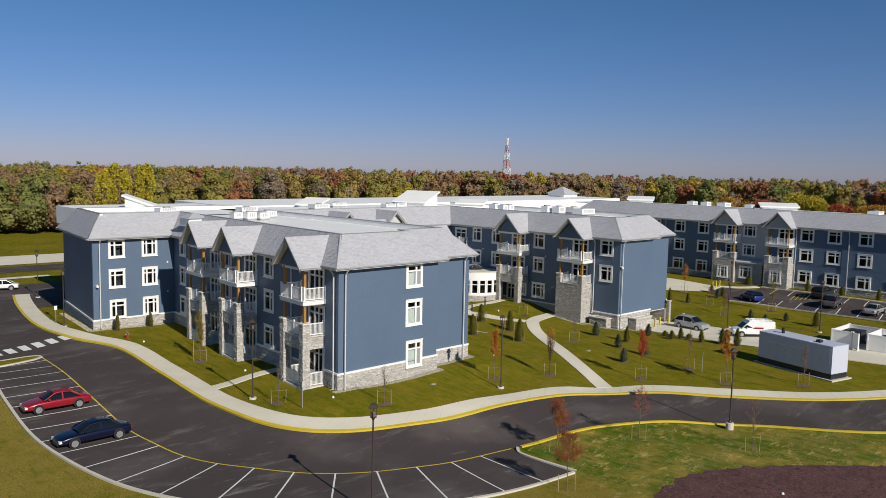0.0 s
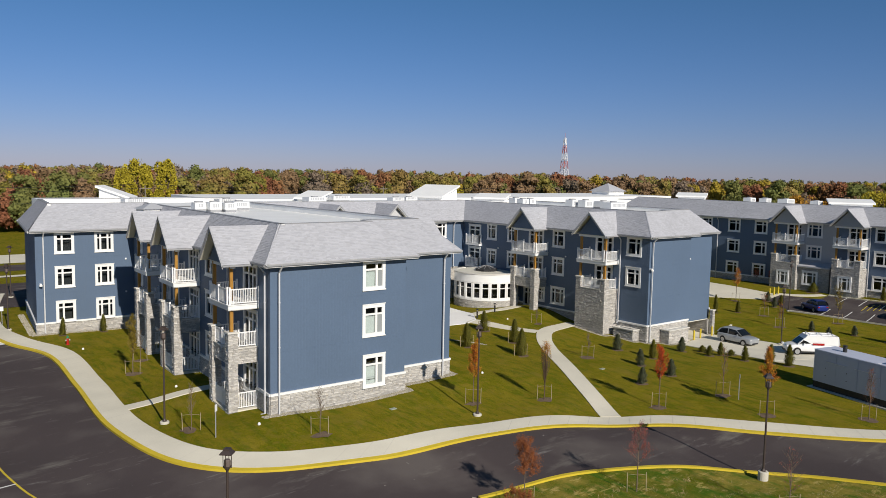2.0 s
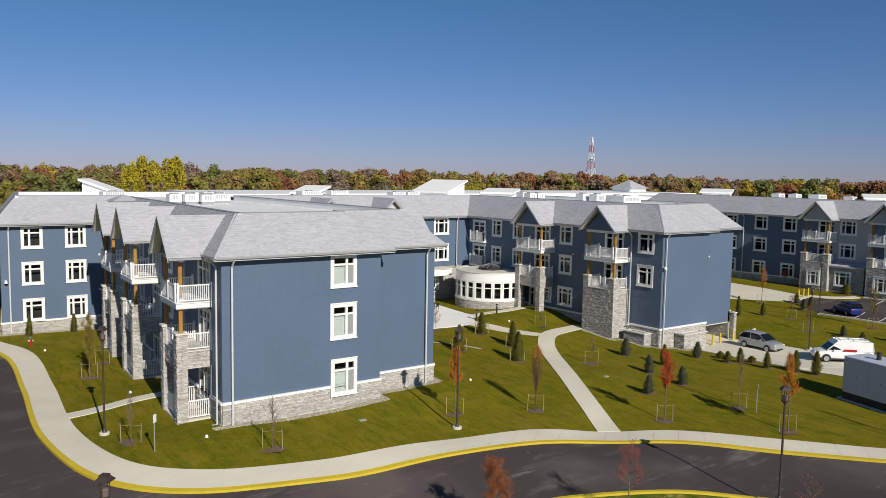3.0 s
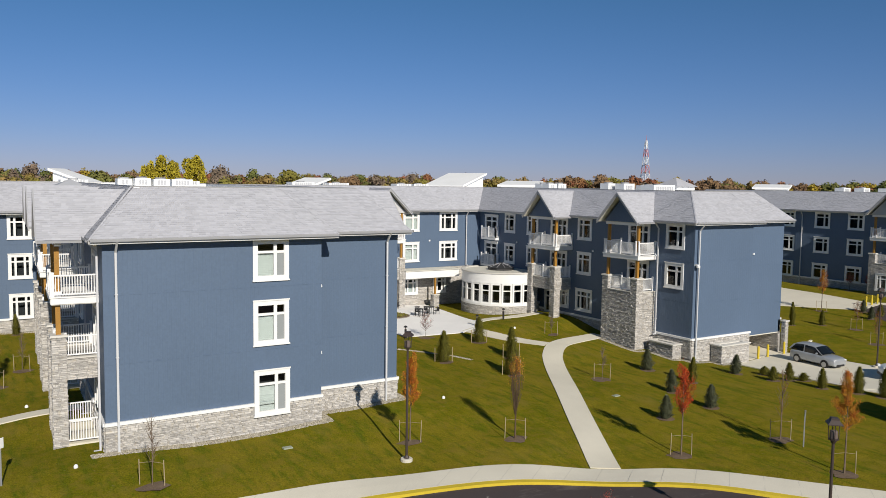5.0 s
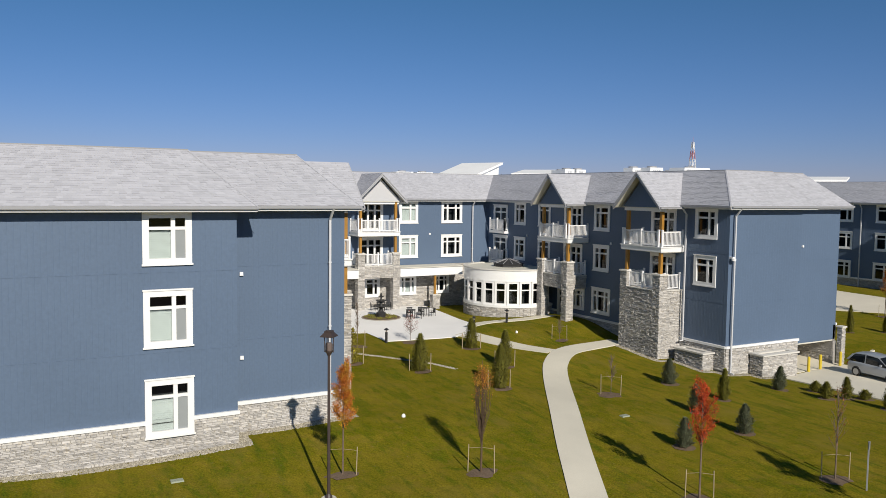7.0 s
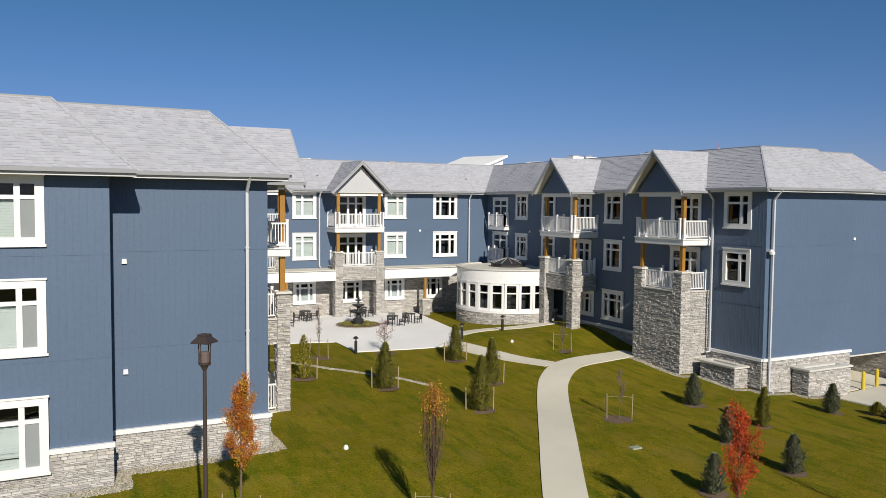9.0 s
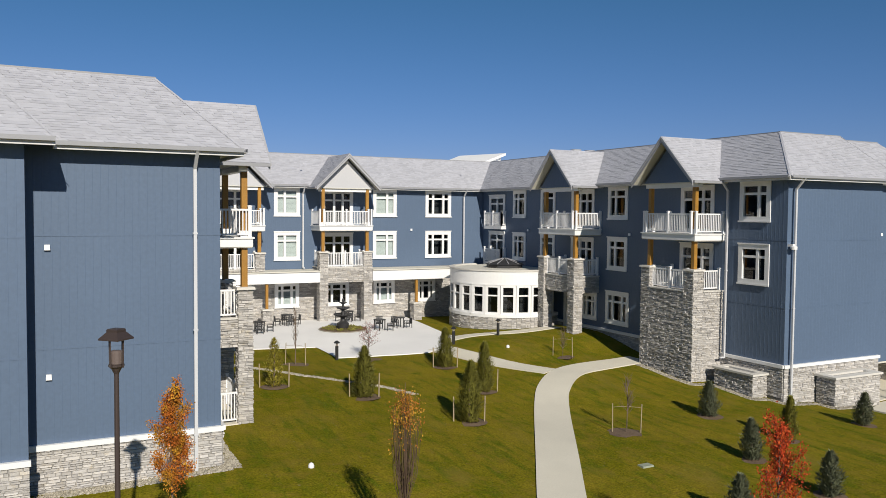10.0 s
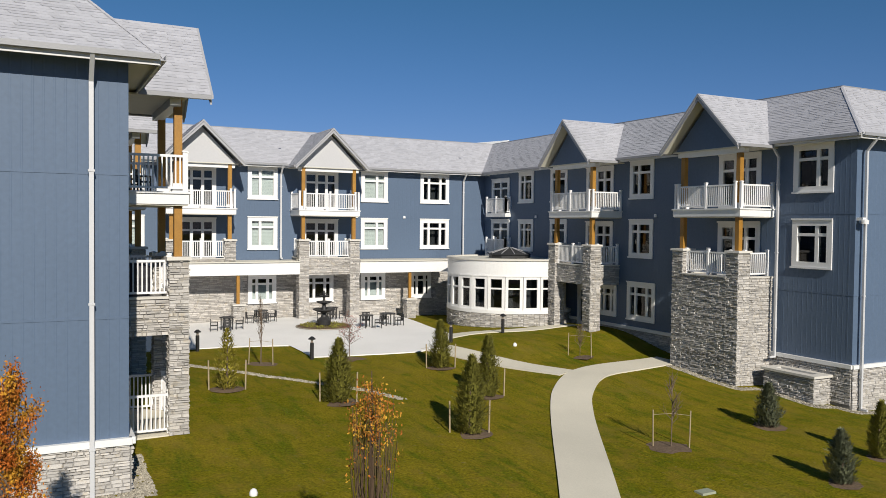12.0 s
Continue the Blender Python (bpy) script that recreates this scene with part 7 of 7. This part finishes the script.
# pebble strips beside the walls
def pebbles(line, width, n, seed):
    r = random.Random(seed)
    s = Shape()
    pts = resample([Vector(q) for q in line], 200)
    for _ in range(n):
        i = r.randrange(199)
        w = (pts[i + 1] - pts[i]).normalized()
        q = pts[i] + Vector((-w.y, w.x)) * r.uniform(-width / 2, width / 2) + w * r.uniform(-0.1, 0.1)
        z, k = lift(q.x, q.y), r.uniform(0.03, 0.065)
        a = r.uniform(0, 3)
        c, d = k * math.cos(a), k * math.sin(a)
        s.add([(q.x - c, q.y - d, z), (q.x + 0.7 * d, q.y - 0.7 * c, z), (q.x + c, q.y + d, z), (q.x - 0.7 * d, q.y + 0.7 * c, z),
               (q.x - c * 0.4, q.y - d * 0.4, z + k * 0.7), (q.x + c * 0.4, q.y + d * 0.4, z + k * 0.75)],
              [(0, 1, 5, 4), (1, 2, 5), (2, 3, 4, 5), (3, 0, 4)])
    return s


for k, (line, w, n) in enumerate((([(41.25, 50.12), (53.15, 50.12), (53.15, 51.55), (58.6, 51.55), (58.6, 54.6)], 0.55, 6500), ([(62.0, 68.3), (62.96, 66.03), (64.4, 62.9), (65.7, 61.52), (67.48, 60.03), (68.35, 58.64)], 0.35, 1700),
                                  ([(83.15, 61.2), (83.15, 56.6), (84.15, 56.4), (84.15, 53.6), (85.2, 53.5), (85.2, 52.6), (87.4, 52.6), (87.4, 51.55), (91.5, 51.55)], 0.4, 4500), ([(36.0, 98), (34.35, 84.1), (43.6, 84.1)], 0.6, 3000))):
    tagged(solid("pebble_strip", pebbles(line, w, n, 5 + k), PEBBLE, "strip of tan river pebbles along the wall or lawn", "pebbles"), kind="stuff")


# things kept on the near balconies
def covered_grill(x, y, z):
    t = thing("covered_grill", (x, y, z), "barbecue grill under a dark cover on a balcony", "grill", "covered grills")
    part("cover", Shape().lathe([(0.34, 0), (0.36, 0.5), (0.42, 0.7), (0.4, 0.95), (0.26, 1.08), (0.05, 1.12)], 14, (x, y, z)), DARK_COVER, t)
    part("hem", Shape().lathe([(0.35, 0.0), (0.37, 0.03), (0.35, 0.06)], 14, (x, y, z)), BLACK, t)


DARK_COVER = material("dark_fabric_cover", (0.035, 0.035, 0.045), 0.8, vary=0.3, scale=3)
for x, y in ((59.0, 56.65), (58.95, 57.75), (59.2, 66.8)):
    covered_grill(x, y, 4.2)
for x, y, turn in ((59.2, 57.05, 70), (59.1, 58.95, 110), (59.2, 67.2, 90)):
    copy_thing(CHAIR[0], pose(x, y, 7.36, 0, 0, turn) @ Matrix.Diagonal((0.88, 0.88, 0.84, 1)))

# ---- distance: woods, mast, poles ----
def heart(fine):
    """A coarse ball of unit size, as points and faces."""
    bm = bmesh.new()
    bmesh.ops.create_icosphere(bm, subdivisions=fine, radius=1.0)
    out = np.array([v.co[:] for v in bm.verts]), np.array([[v.index for v in f.verts] for f in bm.faces])
    bm.free()
    return out


HEARTS = (heart(1), heart(2))


def woods(name, mat, trees, seed, label):
    """Far trees: crowns of many ragged boughs of leaves, each wrapped in loose clumps that break its outline."""
    r = np.random.RandomState(seed)
    V, F, count = [], [], 0
    for x, y, z, h, w in trees:
        far = math.hypot(x - 40, y) / 250
        boughs = [(np.array((x, y, z + h * 0.5)), w * 0.62, h * 0.36)]
        for i in range(9 if far < 1.8 else 5):
            a, k = r.uniform(0, math.tau), r.uniform(0.2, 0.92)
            out = w * 0.72 * math.sqrt(max(0.08, 1 - ((k - 0.5) / 0.47) ** 2)) * r.uniform(0.5, 1.0)
            boughs.append((np.array((x + out * math.cos(a), y + out * math.sin(a), z + h * k)), w * r.uniform(0.26, 0.42), h * r.uniform(0.07, 0.13)))
        ball, faces = HEARTS[1 if far < 1.3 else 0]
        for c, rw, rh in boughs:
            size = np.array((rw, rw, rh))
            V.append(c + ball * size * r.uniform(0.6 if far < 1.3 else 0.72, 1.0, (len(ball), 1)))
            F.append(faces + count)
            count += len(ball)
            n = int(60 + 34 * rw * rh) if far < 1.3 else int(min(120, 30 + 24 * rw) / max(1.0, 0.6 * far))
            d = r.normal(size=(n, 3))
            d /= np.linalg.norm(d, axis=1)[:, None]
            p = c + d * size * r.uniform(0.7, 1.22, (n, 1))
            nrm = d * 0.8 + r.normal(size=(n, 3)) * 0.55
            u = np.cross(nrm, r.normal(size=(n, 3)))
            u /= np.linalg.norm(u, axis=1)[:, None] + 1e-6
            v = np.cross(nrm, u)
            v /= np.linalg.norm(v, axis=1)[:, None] + 1e-6
            k = r.uniform(0.2, 0.5, (n, 1)) * max(1.0, far ** 0.5)
            u, v = u * k, v * k * r.uniform(0.5, 1.0, (n, 1))
            V.append(np.stack((p + u, p + v, p - 0.8 * u, p - v), 1).reshape(-1, 3))
            F.append(np.arange(4 * n).reshape(-1, 4) + count)
            count += 4 * n
    s = Shape()
    s.v = [tuple(q) for q in np.concatenate(V).tolist()]
    s.f = [tuple(q) for group in F for q in group.tolist()]
    return tagged(solid(name, s, mat, label, "woods"), kind="stuff")


def wood_rows(r, count, kind, phase):
    """Places of far trees: a wall of woods behind the highway, thinner lines nearer by."""
    out = []
    for _ in range(count):
        ang = r.uniform(8, 95)
        d = {"near": r.uniform(215, 260), "mid": r.uniform(300, 420), "far": r.uniform(450, 900), "hill": r.uniform(950, 1300)}[kind]
        x, y = 20 + d * math.cos(radians(ang)), d * math.sin(radians(ang))
        if kind == "near" and ang < 64:
            continue
        # each sort of tree keeps to its own groves
        if math.sin(ang * 0.83 + 2.3 * phase) + math.sin(ang * 0.31 + d * 0.045 + 1.7 * phase) + r.uniform(-0.6, 0.6) < 0.25:
            continue
        top = {"near": r.triangular(7, 16.5, 12.5), "mid": r.triangular(9, 17.6, 16), "far": r.triangular(11, 17, 15), "hill": r.uniform(12, 16.5)}[kind]
        if ang < 40:
            top *= 0.94
        z = far_lift(x, y) - 0.3
        h = top - z
        out.append((x, y, z, h, min(h, 18) * r.uniform(0.24, 0.4) * (1.5 if kind == "hill" else 1)))
    return out


def wood_material(name, colour, other):
    return material(name, colour, 0.95, vary=0.3, scale=0.09, fine=0.5, bump=0, island=0.22, spec=0.1, second=other, second_at=0.53)


WOOD_KINDS = (("woods_brown", (0.24, 0.155, 0.085), (0.18, 0.115, 0.07), "brown autumn woods beyond the highway", 330),
              ("woods_olive", (0.21, 0.19, 0.045), (0.22, 0.15, 0.055), "olive-green autumn woods beyond the highway", 380),
              ("woods_rust", (0.24, 0.1, 0.055), (0.25, 0.135, 0.06), "rust-red autumn woods beyond the highway", 170),
              ("woods_green", (0.13, 0.145, 0.045), (0.17, 0.16, 0.05), "dark green woods beyond the highway", 170),
              ("woods_grey", (0.2, 0.155, 0.115), (0.16, 0.12, 0.09), "grey-brown thinning autumn woods beyond the highway", 120),
              ("woods_gold", (0.34, 0.25, 0.035), (0.27, 0.2, 0.035), "golden autumn woods beyond the highway", 45))
for k, (name, colour, other, label, n) in enumerate(WOOD_KINDS):
    r = random.Random(100 + k)
    rows = wood_rows(r, n, "near", k) + wood_rows(r, 2 * n, "mid", k) + wood_rows(r, n, "far", k) + wood_rows(r, n // 2, "hill", k)
    woods(name, wood_material(name, colour, other), rows, 200 + k, label)


def big_tree(x, y, h, w, mat, label, seed):
    r = random.Random(seed)
    z = lift(x, y)
    t = thing("tree", (x, y, z), label, "tree", "large trees beyond the buildings")
    wood = Shape()
    wood.tube((x, y, z - 0.3), (x, y, z + h * 0.5), 0.32, 0.2, 8)
    limbs = []
    for i in range(16):
        a, k = r.uniform(0, math.tau), 0.25 + 0.55 * i / 16
        p0 = Vector((x, y, z + h * min(k, 0.5)))
        p1 = Vector((x + w * 0.75 * math.cos(a), y + w * 0.75 * math.sin(a), z + h * (k + 0.18)))
        wood.tube(p0, p1, 0.1, 0.03, 5)
        limbs.append(p1)
    part("trunk", wood, BARK, t)
    lobes = [(Vector((x, y, z + h * 0.66)), w * 0.8, h * 0.28)]
    for i in range(16):
        a, k = r.uniform(0, math.tau), r.uniform(0.42, 0.88)
        d = w * 0.62 * (1 - ((k - 0.62) / 0.4) ** 2)
        lobes.append((Vector((x + d * math.cos(a), y + d * math.sin(a), z + h * k)), w * r.uniform(0.28, 0.42), h * r.uniform(0.07, 0.11)))

    def spot(q):
        c, rw, rh = q.choice(lobes)
        d = Vector((q.gauss(0, 1), q.gauss(0, 1), q.gauss(0, 1))).normalized() * q.uniform(0.7, 1.04)
        return (c.x + d.x * rw, c.y + d.y * rw, c.z + d.z * rh)
    part("crown", leaf_cloud(r, 5200, 0.27, spot), mat, t)


GOLD_LEAF = leaf_material("golden_tree_leaf", (0.345, 0.285, 0.025), 0.25)
SCARLET_LEAF = leaf_material("scarlet_tree_leaf", (0.34, 0.075, 0.04), 0.3)
AMBER_LEAF = leaf_material("amber_tree_leaf", (0.345, 0.18, 0.025), 0.3)
for k, (x, y, h, w, mat, label) in enumerate((
        (74.5, 176.9, 19.2, 2.9, GOLD_LEAF, "tall golden-green tree beyond the highway"), (79.4, 175.5, 19.1, 2.8, GOLD_LEAF, "tall golden-green tree beyond the highway"), (70.9, 176.9, 17.9, 1.8, GOLD_LEAF, "tall golden-green tree beyond the highway"),
        (212.7, 82.9, 14.6, 6.5, GOLD_LEAF, "broad golden tree behind the far wing"), (204.4, 97.4, 13.6, 5.5, AMBER_LEAF, "amber tree behind the far wing"),
        (208.6, 90.7, 12.6, 4.6, SCARLET_LEAF, "scarlet tree behind the far wing"), (214, 74, 12.6, 5, SCARLET_LEAF, "scarlet tree behind the far wing"),
        (212.1, 67, 12.4, 5, AMBER_LEAF, "amber tree behind the far wing"), (171.7, 191.1, 12.5, 5.5, GOLD_LEAF, "golden tree behind the roofs"))):
    big_tree(x, y, h, w, mat, label, 300 + k)


def mast():
    x, y, top, n = 316, 278.5, 34.6, 9
    t = thing("radio_mast", (x, y, -0.5), "red and white lattice radio mast above the woods", "radio mast")
    # the red is paled to put distance haze into the paint colour
    red, white = paint("mast_hazed_red", (0.5, 0.17, 0.16), 0), paint("mast_white", (0.75, 0.75, 0.76), 0)

    def half(z):
        return 3.0 - 2.65 * (z / top) ** 0.8
    for i in range(n):
        z0, z1 = top * i / n, top * (i + 1) / n
        s = Shape()
        h0, h1 = half(z0), half(z1)
        c0 = [(x + h0 * a, y + h0 * b, z0 - 0.5) for a, b in ((-1, -1), (1, -1), (1, 1), (-1, 1))]
        c1 = [(x + h1 * a, y + h1 * b, z1 - 0.5) for a, b in ((-1, -1), (1, -1), (1, 1), (-1, 1))]
        for j in range(4):
            s.tube(c0[j], c1[j], 0.16, n=4)
            s.tube(c0[j], c1[(j + 1) % 4], 0.09, n=4)
            s.tube(c0[(j + 1) % 4], c1[j], 0.09, n=4)
            s.tube(c1[j], c1[(j + 1) % 4], 0.09, n=4)
        part("lattice_section", s, red if i % 2 == n % 2 else white, t, "red painted lattice" if i % 2 == n % 2 else "white painted lattice")
    part("antenna", Shape().tube((x, y, top - 0.5), (x, y, top + 2.0), 0.12, 0.04, 5), red, t)
    for z in (14, 19, 23):
        part("dish", Shape().lathe([(0.2, 0), (1.0, 0.35), (1.0, 0.4)], 12, (x - half(z) - 0.2, y - half(z), z)), white, t)


mast()
POLE_WOOD = material("grey_pole_timber", (0.2, 0.17, 0.14), 0.9, vary=0.2)
for k, x in enumerate((-46, 14, 74, 134)):
    t = thing("utility_pole", (x, 172, -0.3), "grey timber utility pole with crossarm by the highway", "utility pole", "utility poles")
    part("pole", Shape().tube((x, 172, -0.5), (x, 172, 12.3), 0.17, 0.12, 8), POLE_WOOD, t)
    part("crossarm", Shape().box(x - 1.2, x + 1.2, 171.9, 172.1, 11.6, 11.8), POLE_WOOD, t)
for dz in (12.7, 11.85, 9.6):
    s = Shape()
    for x0, x1 in ((-106, -46), (-46, 14), (14, 74), (74, 134), (134, 194)):
        p = [Vector((x0 + (x1 - x0) * i / 8, 172, dz - 0.9 * (1 - (i / 4 - 1) ** 2))) for i in range(9)]
        for a, b in zip(p, p[1:]):
            s.tube(a, b, 0.035, n=4)
    solid("overhead_cable", s, BLACK, "dark overhead cable strung between utility poles", "cable", group="overhead cables")
